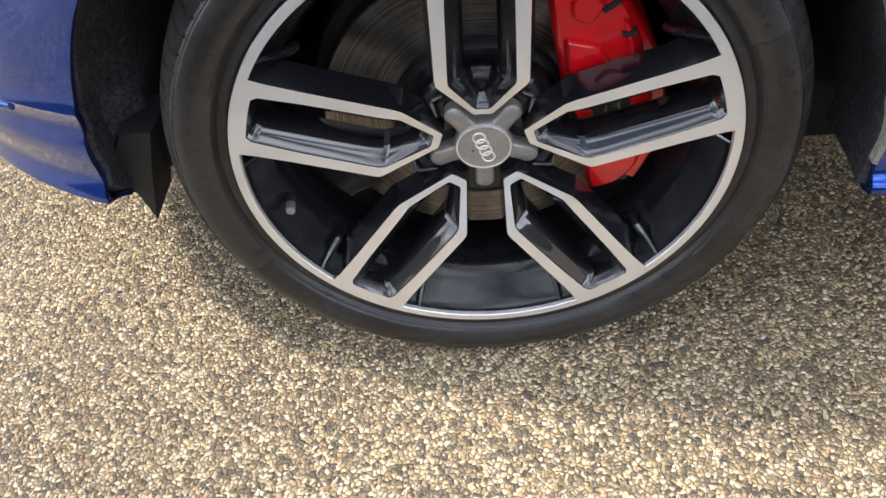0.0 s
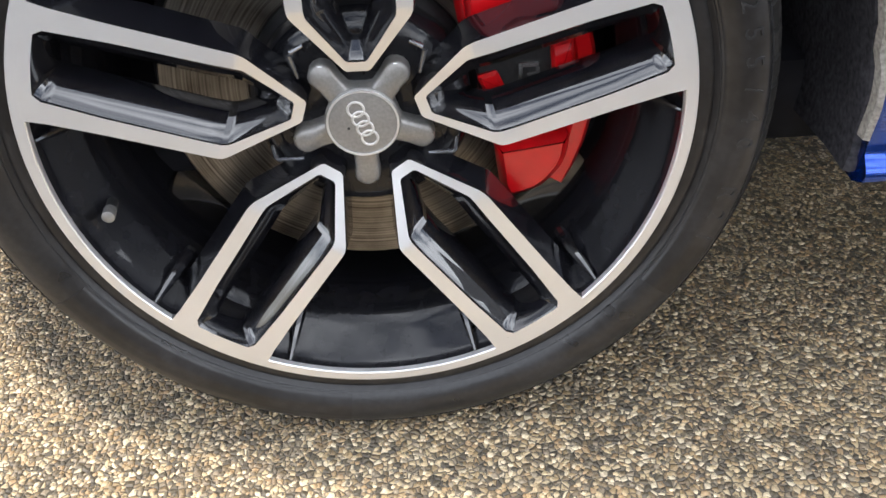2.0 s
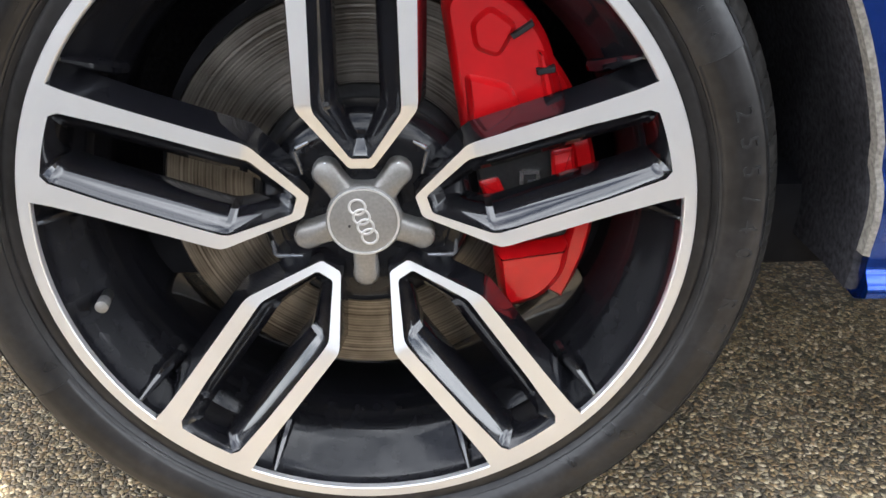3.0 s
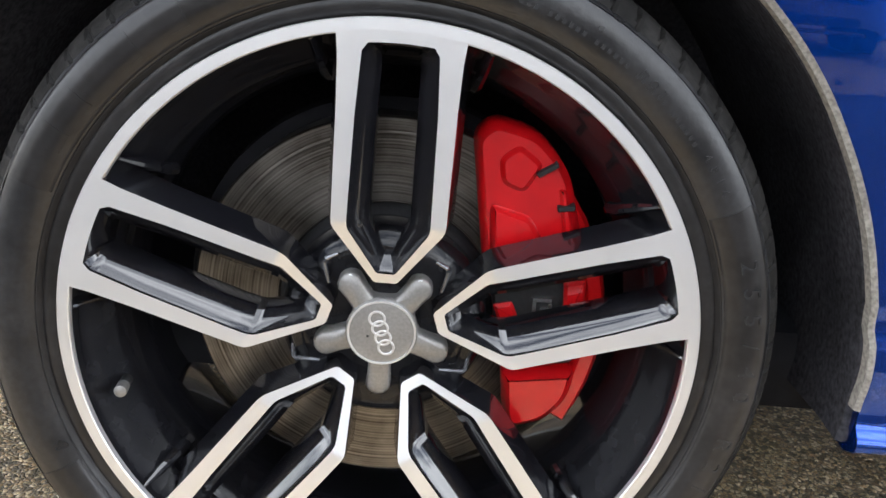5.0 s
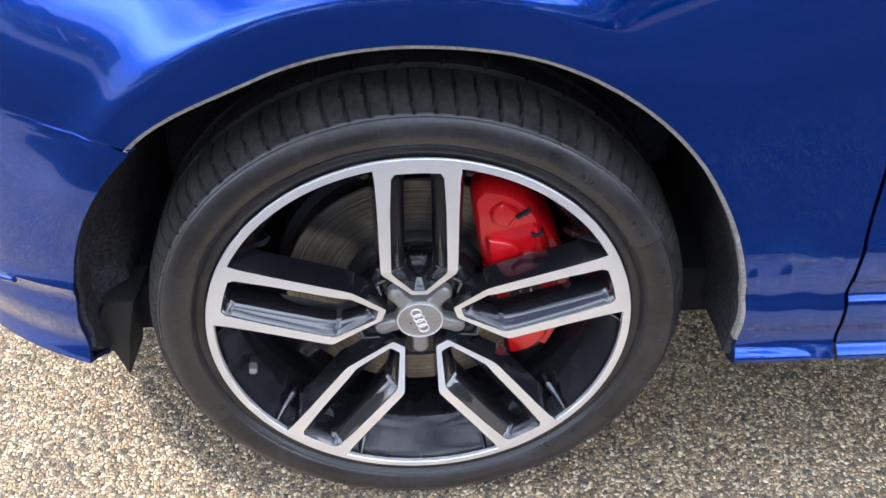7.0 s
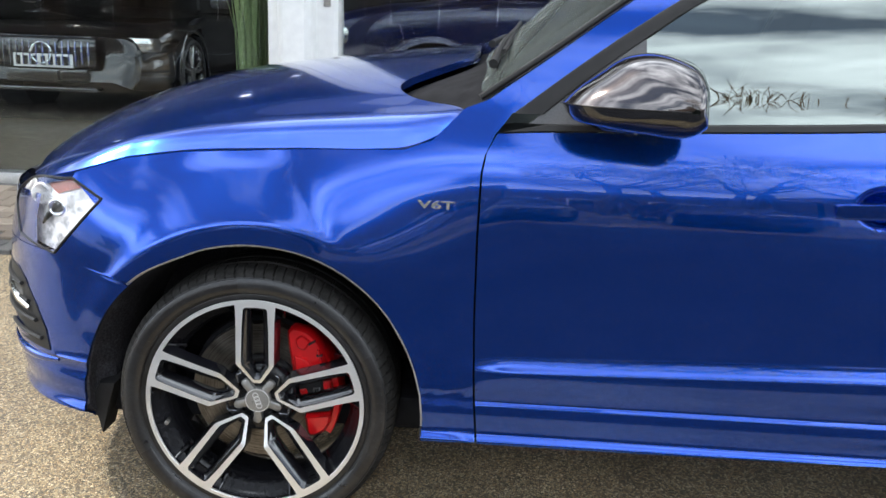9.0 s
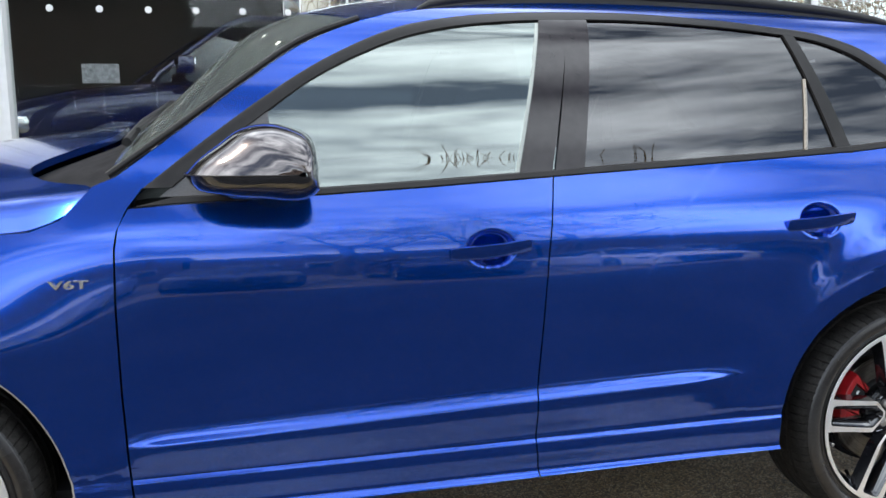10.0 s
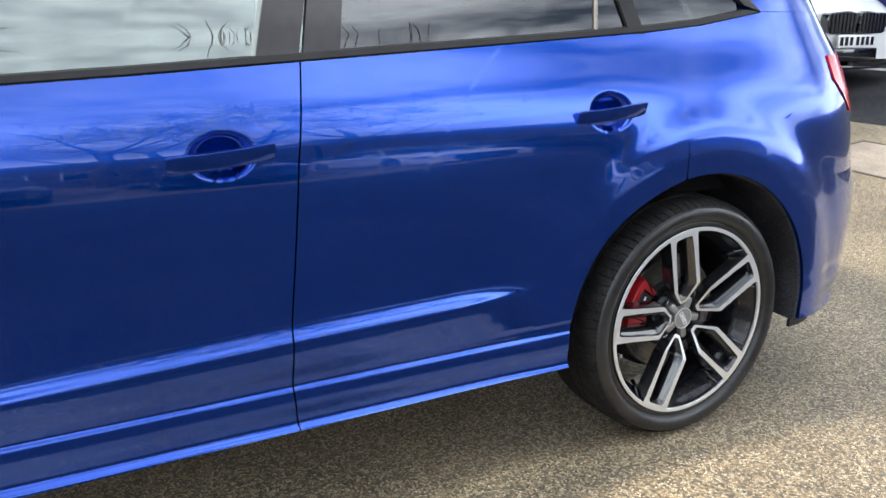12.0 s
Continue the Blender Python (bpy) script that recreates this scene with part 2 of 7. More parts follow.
def part(name, bm, mat, parent=None, label="", sharp=40):
    """Links a bmesh as one mesh object under a thing or a part."""
    me = bpy.data.meshes.new(name)
    bm.normal_update()
    bm.to_mesh(me)
    bm.free()
    me.materials.append(mat)
    ob = new(name, me)
    if parent:
        ob.parent = parent
    if label:
        tagged(ob, label)
    return finish(ob, sharp)


def thing(name, label, category, place=None, group="", kind=""):
    ob = new(name)
    ob.empty_display_size = 0.1
    if place:
        ob.matrix_world = place
    return tagged(ob, label, category, group, kind)


def grid(P, closed_u=False, closed_v=False, flip=False, base=0):
    """Faces of a grid of points P[u][v]."""
    nu, nv = P.shape[:2]
    faces = []
    for i in range(nu if closed_u else nu - 1):
        for j in range(nv if closed_v else nv - 1):
            a, b = i * nv + j, ((i + 1) % nu) * nv + j
            c, d = ((i + 1) % nu) * nv + (j + 1) % nv, i * nv + (j + 1) % nv
            f = (a, b, c, d) if not flip else (a, d, c, b)
            faces.append(tuple(base + q for q in f))
    return faces


def sheet(P, flange=None, flip=False):
    """A grid with its border folded back by the vector flange. Returns verts and faces."""
    P = np.asarray(P, float)
    nu, nv = P.shape[:2]
    V = [tuple(p) for p in P.reshape(-1, 3)]
    Fc = grid(P, flip=flip)
    if flange is not None:
        ring = [(i, 0) for i in range(nu)] + [(nu - 1, j) for j in range(1, nv)] + [(i, nv - 1) for i in range(nu - 2, -1, -1)] + [(0, j) for j in range(nv - 2, 0, -1)]
        base = len(V)
        for i, j in ring:
            V.append(tuple(P[i, j] + np.asarray(flange)))
        m = len(ring)
        for k in range(m):
            a, b = ring[k], ring[(k + 1) % m]
            ia, ib = a[0] * nv + a[1], b[0] * nv + b[1]
            f = (ia, base + k, base + (k + 1) % m, ib)
            Fc.append(f if not flip else f[::-1])
    return V, Fc


def lathe(profile, n, closed=False, arc=None, warp=None):
    """Turns (radius, depth) points round the y axis."""
    A = np.linspace(0, 2 * math.pi, n, endpoint=False) if arc is None else np.linspace(radians(arc[0]), radians(arc[1]), n)
    P = np.zeros((n, len(profile), 3))
    for i, a in enumerate(A):
        for j, (r, d) in enumerate(profile):
            if warp:
                r, d = warp(i, j, r, d)
            P[i, j] = (r * math.cos(a), d, r * math.sin(a))
    return P.reshape(-1, 3), grid(P, closed_u=arc is None, closed_v=closed)


def prism(outline, d0, d1, bevel=0.0):
    """A solid from an outline in the x-z plane, from depth d0 (front) to d1, with a bevelled front edge."""
    pts = [Vector((p[0], p[1])) for p in outline]
    n = len(pts)
    area = sum(pts[i].x * pts[(i + 1) % n].y - pts[(i + 1) % n].x * pts[i].y for i in range(n))
    sgn = 1 if area > 0 else -1
    def inset(k, amount):
        e1, e2 = (pts[k] - pts[k - 1]).normalized(), (pts[(k + 1) % n] - pts[k]).normalized()
        nrm = Vector((-(e1.y + e2.y), e1.x + e2.x)) * sgn
        return pts[k] + (nrm.normalized() * amount if nrm.length > 1e-6 else Vector((0, 0)))
    rings = [([inset(k, bevel) for k in range(n)], d0), (pts, d0 + bevel), (pts, d1)] if bevel else [(pts, d0), (pts, d1)]
    V = [(p.x, d, p.y) for ring, d in rings for p in ring]
    Fc = [tuple(range(n)) if sgn > 0 else tuple(range(n))[::-1]]
    for k in range(len(rings) - 1):
        for i in range(n):
            f = (k * n + i, (k + 1) * n + i, (k + 1) * n + (i + 1) % n, k * n + (i + 1) % n)
            Fc.append(f if sgn > 0 else f[::-1])
    back = tuple((len(rings) - 1) * n + i for i in range(n))
    Fc.append(back[::-1] if sgn > 0 else back)
    return V, Fc


def merge(*meshes):
    V, Fc = [], []
    for v, f in meshes:
        b = len(V)
        V += [tuple(p) for p in v]
        Fc += [tuple(b + q for q in g) for g in f]
    return V, Fc


def moved(mesh, m):
    return [tuple(m @ Vector(p)) for p in mesh[0]], mesh[1]


def box(cx, cy, cz, sx, sy, sz, bevel=0.0):
    bm = bmesh.new()
    bmesh.ops.create_cube(bm, size=1)
    bmesh.ops.scale(bm, vec=(sx, sy, sz), verts=bm.verts)
    if bevel:
        bmesh.ops.bevel(bm, geom=bm.edges[:], offset=bevel, segments=2, affect="EDGES", profile=0.6)
    bmesh.ops.translate(bm, vec=(cx, cy, cz), verts=bm.verts)
    return bm


def tube(points, radius, n=10, flat=1.0):
    """A round bar along points (radius may be a list)."""
    P = [Vector(p) for p in points]
    R = [float(r) for r in radius] if isinstance(radius, (list, tuple)) else [radius] * len(P)
    V, Fc = [], []
    for k, p in enumerate(P):
        t = (P[min(k + 1, len(P) - 1)] - P[max(k - 1, 0)]).normalized()
        s = t.cross(Vector((0, 0, 1)))
        s = s.normalized() if s.length > 1e-4 else Vector((1, 0, 0))
        u = s.cross(t)
        for i in range(n):
            a = 2 * math.pi * i / n
            V.append(tuple(p + R[k] * (math.cos(a) * s + flat * math.sin(a) * u)))
    for k in range(len(P) - 1):
        for i in range(n):
            Fc.append((k * n + i, k * n + (i + 1) % n, (k + 1) * n + (i + 1) % n, (k + 1) * n + i))
    Fc += [tuple(range(n))[::-1], tuple((len(P) - 1) * n + i for i in range(n))]
    return V, Fc


def smooth_line(points, n):
    """n points along a smooth curve through the given ones."""
    P = np.array(points, float)
    d = np.r_[0, np.cumsum(np.linalg.norm(np.diff(P, axis=0), axis=1))]
    out = np.zeros((n, P.shape[1]))
    t = np.linspace(0, d[-1], n)
    for c in range(P.shape[1]):
        m = np.gradient(P[:, c], d)
        k = np.clip(np.searchsorted(d, t, side="right") - 1, 0, len(d) - 2)
        h = d[k + 1] - d[k]
        s = (t - d[k]) / h
        out[:, c] = (1 + 2 * s) * (1 - s) ** 2 * P[k, c] + s * (1 - s) ** 2 * h * m[k] + s * s * (3 - 2 * s) * P[k + 1, c] + s * s * (s - 1) * h * m[k + 1]
    return out


def smoothstep(a, b, x):
    t = np.clip((x - a) / (b - a), 0, 1)
    return t * t * (3 - 2 * t)


# ---- ground ----
def ground_height(x, y):
    """Level round the car, rising behind it."""
    s = lambda v, w: np.where(v > w, v - w / 2, np.where(v > 0, v * v / (2 * w), 0))
    return 0.14 * np.minimum(s(y - 1.2, 1.2), 2.6) * (1 - smoothstep(4.8, 7.2, x)) + 0.13 * np.minimum(s(x - 4.0, 1.5), 9.0)


def build_ground():
    xs = np.unique(np.r_[np.linspace(-60, -6, 12), np.linspace(-6, 16, 67), np.linspace(16, 90, 14)])
    ys = np.unique(np.r_[np.linspace(-60, -3, 10), np.linspace(-3, 14, 52), np.linspace(14, 90, 14)])
    X, Y = np.meshgrid(xs, ys, indexing="ij")
    P = np.stack([X, Y, ground_height(X, Y)], -1)
    V, Fc = P.reshape(-1, 3), grid(P)
    return tagged(mesh_part("ground", V, Fc, GRAVEL), "pale brown resin bound gravel forecourt", "ground", kind="structure")


build_ground()


def build_pebbles():
    """The bound stones nearest the front wheel, each a small rounded lump half sunk in the binder."""
    rng = np.random.RandomState(7)
    step = 0.0061
    gx, gy = np.meshgrid(np.arange(-1.05, 1.0, step), np.arange(-0.60, 0.50, step), indexing="ij")
    n = gx.size
    cx = gx.ravel() + rng.uniform(-0.45, 0.45, n) * step
    cy = gy.ravel() + rng.uniform(-0.45, 0.45, n) * step
    g = (1 + 5 ** 0.5) / 2
    ico = np.array([(-1, g, 0), (1, g, 0), (-1, -g, 0), (1, -g, 0), (0, -1, g), (0, 1, g), (0, -1, -g), (0, 1, -g), (g, 0, -1), (g, 0, 1), (-g, 0, -1), (-g, 0, 1)]) / math.hypot(1, g)
    tri = np.array([(0, 11, 5), (0, 5, 1), (0, 1, 7), (0, 7, 10), (0, 10, 11), (1, 5, 9), (5, 11, 4), (11, 10, 2), (10, 7, 6), (7, 1, 8), (3, 9, 4), (3, 4, 2), (3, 2, 6), (3, 6, 8), (3, 8, 9), (4, 9, 5), (2, 4, 11), (6, 2, 10), (8, 6, 7), (9, 8, 1)])
    size = step * rng.uniform(0.40, 0.74, n)
    sx, sy, sz = size * rng.uniform(0.75, 1.35, n), size * rng.uniform(0.65, 1.0, n), size * rng.uniform(0.38, 0.66, n)
    a = rng.uniform(0, 6.283, n)
    jit = 1 + rng.uniform(-0.16, 0.16, (n, 12, 1))
    P = ico[None] * jit * np.stack([sx, sy, sz], -1)[:, None]
    X = P[..., 0] * np.cos(a)[:, None] - P[..., 1] * np.sin(a)[:, None] + cx[:, None]
    Y = P[..., 0] * np.sin(a)[:, None] + P[..., 1] * np.cos(a)[:, None] + cy[:, None]
    Z = P[..., 2] - 0.0008 + rng.uniform(-0.0012, 0.0006, n)[:, None]
    V = np.stack([X, Y, Z], -1).reshape(-1, 3).astype(np.float32)
    T = (tri[None] + 12 * np.arange(n)[:, None, None]).reshape(-1)
    me = bpy.data.meshes.new("pebbles")
    me.vertices.add(len(V))
    me.vertices.foreach_set("co", V.ravel())
    me.loops.add(len(T))
    me.loops.foreach_set("vertex_index", T.astype(np.int32))
    me.polygons.add(len(T) // 3)
    me.polygons.foreach_set("loop_start", np.arange(0, len(T), 3, dtype=np.int32))
    me.polygons.foreach_set("use_smooth", np.ones(len(T) // 3, dtype=bool))
    me.materials.append(PEBBLE)
    me.update(calc_edges=True)
    tagged(new("pebbles", me), "small cream and brown stones bound in the forecourt", "pebbles", kind="stuff")


def pebble_material():
    m = bpy.data.materials.new("pebble")
    m.use_nodes = True
    n, l = m.node_tree.nodes, m.node_tree.links
    geo = n.new("ShaderNodeNewGeometry")
    ramp = n.new("ShaderNodeValToRGB")
    ramp.color_ramp.interpolation = "CONSTANT"
    while len(ramp.color_ramp.elements) < len(STONES):
        ramp.color_ramp.elements.new(0.5)
    for k, c in enumerate(STONES):
        ramp.color_ramp.elements[k].position, ramp.color_ramp.elements[k].color = k / len(STONES), (*c, 1)
    l.new(geo.outputs["Random Per Island"], ramp.inputs["Fac"])
    co = n.new("ShaderNodeTexCoord")
    st = n.new("ShaderNodeTexNoise")
    st.inputs["Scale"].default_value, st.inputs["Detail"].default_value = 1.3, 6.0
    l.new(co.outputs["Object"], st.inputs["Vector"])
    sr = n.new("ShaderNodeMapRange")
    sr.inputs["From Min"].default_value, sr.inputs["From Max"].default_value = 0.35, 0.65
    sr.inputs["To Min"].default_value, sr.inputs["To Max"].default_value = 0.82, 1.15
    l.new(st.outputs["Fac"], sr.inputs["Value"])
    fine = n.new("ShaderNodeTexNoise")
    fine.inputs["Scale"].default_value = 420.0
    l.new(co.outputs["Object"], fine.inputs["Vector"])
    fr = n.new("ShaderNodeMapRange")
    fr.inputs["From Min"].default_value, fr.inputs["From Max"].default_value = 0.3, 0.7
    fr.inputs["To Min"].default_value, fr.inputs["To Max"].default_value = 0.75, 1.25
    l.new(fine.outputs["Fac"], fr.inputs["Value"])
    mm = n.new("ShaderNodeMath")
    mm.operation = "MULTIPLY"
    l.new(sr.outputs["Result"], mm.inputs[0])
    l.new(fr.outputs["Result"], mm.inputs[1])
    mul = n.new("ShaderNodeVectorMath")
    mul.operation = "SCALE"
    l.new(ramp.outputs["Color"], mul.inputs[0])
    l.new(mm.outputs["Value"], mul.inputs["Scale"])
    l.new(mul.outputs["Vector"], n["Principled BSDF"].inputs["Base Color"])
    n["Principled BSDF"].inputs["Roughness"].default_value = 0.42
    return m


PEBBLE = pebble_material()
build_pebbles()


# ---- wheels ----
RIM, TYRE = 0.284, 0.3685


def dish(r):
    """Depth of the machined face below the outer ring."""
    return 0.004 * (1 - np.clip(r / 0.272, 0, 1)) + 0.0255 * (1 - np.clip((r - 0.045) / 0.075, 0, 1))


def turn(points, degrees):
    a = radians(degrees)
    return [(x * math.cos(a) - z * math.sin(a), x * math.sin(a) + z * math.cos(a)) for x, z in points]


def rounded(points, radius, n=4):
    """An outline with its corners rounded."""
    out = []
    m = len(points)
    for k in range(m):
        p, a, b = Vector(points[k]), Vector(points[k - 1]), Vector(points[(k + 1) % m])
        r = radius[k] if isinstance(radius, (list, tuple)) else radius
        r = min(r, (a - p).length * 0.45, (b - p).length * 0.45)
        p0, p1 = p + (a - p).normalized() * r, p + (b - p).normalized() * r
        for i in range(n + 1):
            s = i / n
            q = (1 - s) ** 2 * p0 + 2 * s * (1 - s) * p + s * s * p1
            out.append((q.x, q.y))
    return out


def resample(points, n):
    P = np.array(points + [points[0]], float)
    d = np.r_[0, np.cumsum(np.linalg.norm(np.diff(P, axis=0), axis=1))]
    t = np.linspace(0, d[-1], n, endpoint=False)
    return np.stack([np.interp(t, d, P[:, 0]), np.interp(t, d, P[:, 1])], -1)


def ring_faces(n, k, flip=False):
    f = [(k * n + i, k * n + (i + 1) % n, (k + 1) * n + (i + 1) % n, (k + 1) * n + i) for i in range(n)]
    return [q[::-1] for q in f] if flip else f


def rail(side):
    """The outer edge of a spoke from the hub to the ring, and its window's edge, on one side (x > 0 for side 1)."""
    def edge(points, m=6):
        P = np.array(points)
        return np.concatenate([P[k] + (P[k + 1] - P[k]) * np.linspace(0, 1, m, endpoint=False)[:, None] for k in range(len(P) - 1)] + [P[-1:]])
    outer = edge([(0.0, 0.0508), (0.0085, 0.0508), (0.0112, 0.0525), (0.0462, 0.1050), (0.0480, 0.1090), (0.0488, 0.1150), (0.0490, 0.210), (0.0500, 0.250), (0.0516, 0.2660)])
    inner = edge([(0.0, 0.0605), (0.0068, 0.0605), (0.0092, 0.0622), (0.0338, 0.1035), (0.0350, 0.1065), (0.0356, 0.1120), (0.0336, 0.205), (0.0308, 0.2545), (0.0262, 0.2610)])
    outer[:, 0] *= side
    inner[:, 0] *= side
    return outer, inner


# grey stands in for the sky's glint on the gloss black pocket edges
POCKET_GLINT = material("painted_edge_glint", (0.16, 0.165, 0.18), 0.22, 0.7, 0.6, 0.05, grain=0.01, grain_amount=0.2)


def build_wheel(name, label, place, spin, caliper_turn, caliper_scale, steer=0.0):
    wheel = thing(name, label, "wheel", place)
    # tyre: sidewall, protector ridge, shoulder blocks and tread
    prof = [(0.276, 0.012), (0.2825, 0.007), (0.287, 0.0060), (0.292, 0.0045), (0.2955, 0.0060), (0.2985, 0.0015), (0.304, -0.0030), (0.314, -0.0080), (0.326, -0.0085), (0.336, -0.0050), (0.3400, -0.0020),
            (0.3415, 0.0010), (0.346, 0.005), (0.352, 0.014), (0.3568, 0.026), (0.3595, 0.042), (0.3610, 0.060), (0.3612, 0.066), (0.3540, 0.068), (0.3540, 0.077), (0.3618, 0.079), (0.3622, 0.100),
            (0.3622, 0.118), (0.3540, 0.120), (0.3540, 0.130), (0.3622, 0.132), (0.3618, 0.168), (0.3540, 0.170), (0.3540, 0.180), (0.3612, 0.182), (0.3580, 0.215), (0.350, 0.236), (0.334, 0.250), (0.306, 0.252), (0.278, 0.236)]
    N = 800
    def warp(i, j, r, d):
        if 11 <= j <= 16 and i % 9 == (j - 11) // 2:
            r -= 0.0060 if j > 11 else 0.002
        if j in (19, 20, 21) and i % 18 == 4 + j % 3:
            r -= 0.004
        return r, d
    V, Fc = lathe(prof, N, warp=warp)
    V = [(x, y, max(z, -0.3595)) for x, y, z in V]
    side = [f for f in Fc if f[0] % len(prof) < 11 or f[0] % len(prof) > 29]
    tread = [f for f in Fc if not (f[0] % len(prof) < 11 or f[0] % len(prof) > 29)]
    bead = [f for f in side if f[0] % len(prof) < 5]
    side = [f for f in side if f[0] % len(prof) >= 5]
    tyre = mesh_part("tyre", V, side, RUBBER, wheel, "low black tyre with raised sidewall lettering", sharp=50)
    mesh_part("bead_ridge", V, bead, BEAD, tyre, "smooth dark rim protector ridge", sharp=50)
    mesh_part("tread", V, tread, TREAD, tyre, "dusty tread with shoulder sipes", sharp=35)
    # rim barrel and outer ring
    barrel = [(0.2822, 0.0040), (0.2812, 0.0100), (0.2708, 0.0100), (0.2708, 0.0035), (0.2685, 0.0180), (0.2630, 0.0220), (0.2580, 0.0420), (0.2500, 0.0470), (0.2420, 0.0720), (0.236, 0.085), (0.233, 0.110), (0.236, 0.160), (0.244, 0.200), (0.262, 0.215), (0.275, 0.222), (0.279, 0.226), (0.282, 0.200)]
    V, Fc = lathe(barrel, 128)
    mesh_part("rim_barrel", V, Fc, BARREL, wheel, "gloss black stepped rim barrel", sharp=70)
    ring = [(0.2818, 0.0060), (0.2818, 0.0012), (0.2810, 0.0002), (0.2718, 0.0000), (0.2708, 0.0010), (0.2703, 0.0060)]
    V, Fc = lathe(ring, 160)
    mesh_part("rim_ring", V, Fc, SILVER, wheel, "machined silver outer rim lip", sharp=25)
    hubp = thing_part("spoke_set", wheel, pose(0, 0, 0, 0, -spin, 0))
    # five double spokes
    for k in range(5):
        spoke_m = pose(0, 0, 0, 0, -72 * k, 0)
        tops, blacks = [], []
        for s in (-1, 1):
            o, i = rail(s)
            n = len(o)
            rows = []
            def lift(q, d):
                r = np.hypot(q[:, 0], q[:, 1])
                return np.stack([q[:, 0], dish(r) + d, q[:, 1]], -1)
            nrm_o = np.stack([np.full(n, s), np.zeros(n)], -1)
            mid = o * 0.5 + i * 0.5
            P = np.stack([lift(o, 0.0), lift(mid, 0.0), lift(i, 0.0)], 1)
            tops.append((P.reshape(-1, 3), grid(P, flip=s > 0)))
            # outward side wall, slanting back
            tang = np.gradient(o, axis=0)
            no = np.stack([tang[:, 1], -tang[:, 0]], -1) * s
            no /= np.linalg.norm(no, axis=1)[:, None] + 1e-9
            wide = np.linspace(0.003, 0.009, n)[:, None]
            depth = np.linspace(0.030, 0.040, n)
            P = np.stack([lift(o, 0.0), lift(o + no * 0.0012, 0.004), lift(o + no * wide * 0.6, depth * 0.6), lift(o + no * wide, depth)], 1)
            blacks.append((P.reshape(-1, 3), grid(P, flip=s < 0)))
            # window wall: a wide slope down to the slot
            tang = np.gradient(i, axis=0)
            ni = np.stack([-tang[:, 1], tang[:, 0]], -1) * s
            ni /= np.linalg.norm(ni, axis=1)[:, None] + 1e-9
            slot = i.copy()
            w = np.clip(np.abs(i[:, 0]) - 0.0, 0, 1)
            slot[:, 0] = i[:, 0] - s * np.minimum(0.0175, w * 0.50)
            slot[:, 1] = np.clip(i[:, 1] + 0.014 * (1 - smoothstep(0.06, 0.115, i[:, 1])), 0, 0.2520)
            P = np.stack([lift(i, 0.0), lift(i * 0.94 + slot * 0.06, 0.0025), lift(i * 0.5 + slot * 0.5, 0.0095), lift(slot, 0.0170), lift(slot, 0.046)], 1)
            blacks.append((P.reshape(-1, 3), grid(P, flip=s > 0)))
        # outer end: machined bridge from limb to limb and the slope below it
        (o, i), (o2, i2) = rail(-1), rail(1)
        a0, a1 = math.atan2(i[-1, 1], i[-1, 0]), math.atan2(i2[-1, 1], i2[-1, 0])
        A = np.linspace(a0, a1, 12)
        e0, e1 = math.atan2(o[-1, 1], o[-1, 0]), math.atan2(o2[-1, 1], o2[-1, 0])
        E = np.linspace(e0, e1, 12)
        r_in = np.hypot(*i[-1])
        R_top = 0.2722
        P = np.stack([np.stack([r * np.cos(a), np.full(12, dish(np.array(r)) + d), r * np.sin(a)], -1) for r, a, d in ((R_top, E, 0.0), (0.2668, E * 0.5 + A * 0.5, 0.0), (r_in, A, 0.0))], 1)
        tops.append((P.reshape(-1, 3), grid(P, flip=True)))
        for oo, ii, ee in ((o, i, e0), (o2, i2, e1)):
            a_ = math.atan2(ii[-1, 1], ii[-1, 0])
            tops.append(([(oo[-1, 0], dish(0.272), oo[-1, 1]), (R_top * math.cos(ee), 0, R_top * math.sin(ee)), (0.2668 * math.cos((ee + a_) / 2), dish(np.array(0.2668)), 0.2668 * math.sin((ee + a_) / 2)), (ii[-1, 0], dish(np.array(r_in)), ii[-1, 1])], [(0, 1, 2, 3)]))
        P = np.stack([np.stack([r * np.cos(A) * sx, np.full(12, d), r * np.sin(A)], -1) for r, d, sx in ((r_in, dish(np.array(r_in)), 1), (r_in - 0.0015, 0.003, 0.98), (0.2560, 0.016, 0.72), (0.2520, 0.050, 0.66))], 1)
        blacks.append((P.reshape(-1, 3), grid(P, flip=True)))
        sp = mesh_part("spoke", *moved(merge(*tops), spoke_m), SILVER, hubp, "machined silver double spoke face", sharp=12)
        mesh_part("spoke_flank", *moved(merge(*blacks), spoke_m), GLOSS_BLACK, hubp, "gloss black spoke flank", sharp=50)
    # hub bowl
    V, Fc = lathe([(0.020, 0.050), (0.052, 0.050), (0.070, 0.046), (0.088, 0.050), (0.096, 0.060), (0.098, 0.080), (0.098, 0.112)], 64)
    mesh_part("hub_bowl", V, Fc, BARREL, hubp)
    # star cap with five arms
    star = []
    for k in range(5):
        a = 270 + 72 * k
        for da, r in ((-36, 0.0318), (-27, 0.0322), (-18.0, 0.0345), (-15.6, 0.0395), (-13.2, 0.0460), (-12.6, 0.0520), (-11.8, 0.0570), (-9.2, 0.0610), (-5.0, 0.0640), (0, 0.0650), (5.0, 0.0640), (9.2, 0.0610), (11.8, 0.0570), (12.6, 0.0520), (13.2, 0.0460), (15.6, 0.0395), (18.0, 0.0345), (27, 0.0322)):
            star.append((r * math.cos(radians(a + da)), r * math.sin(radians(a + da))))
    cap = mesh_part("centre_cap", *prism(star, 0.033, 0.052, 0.0025), CAP_GREY, hubp, "grey star-shaped centre cap", sharp=60)
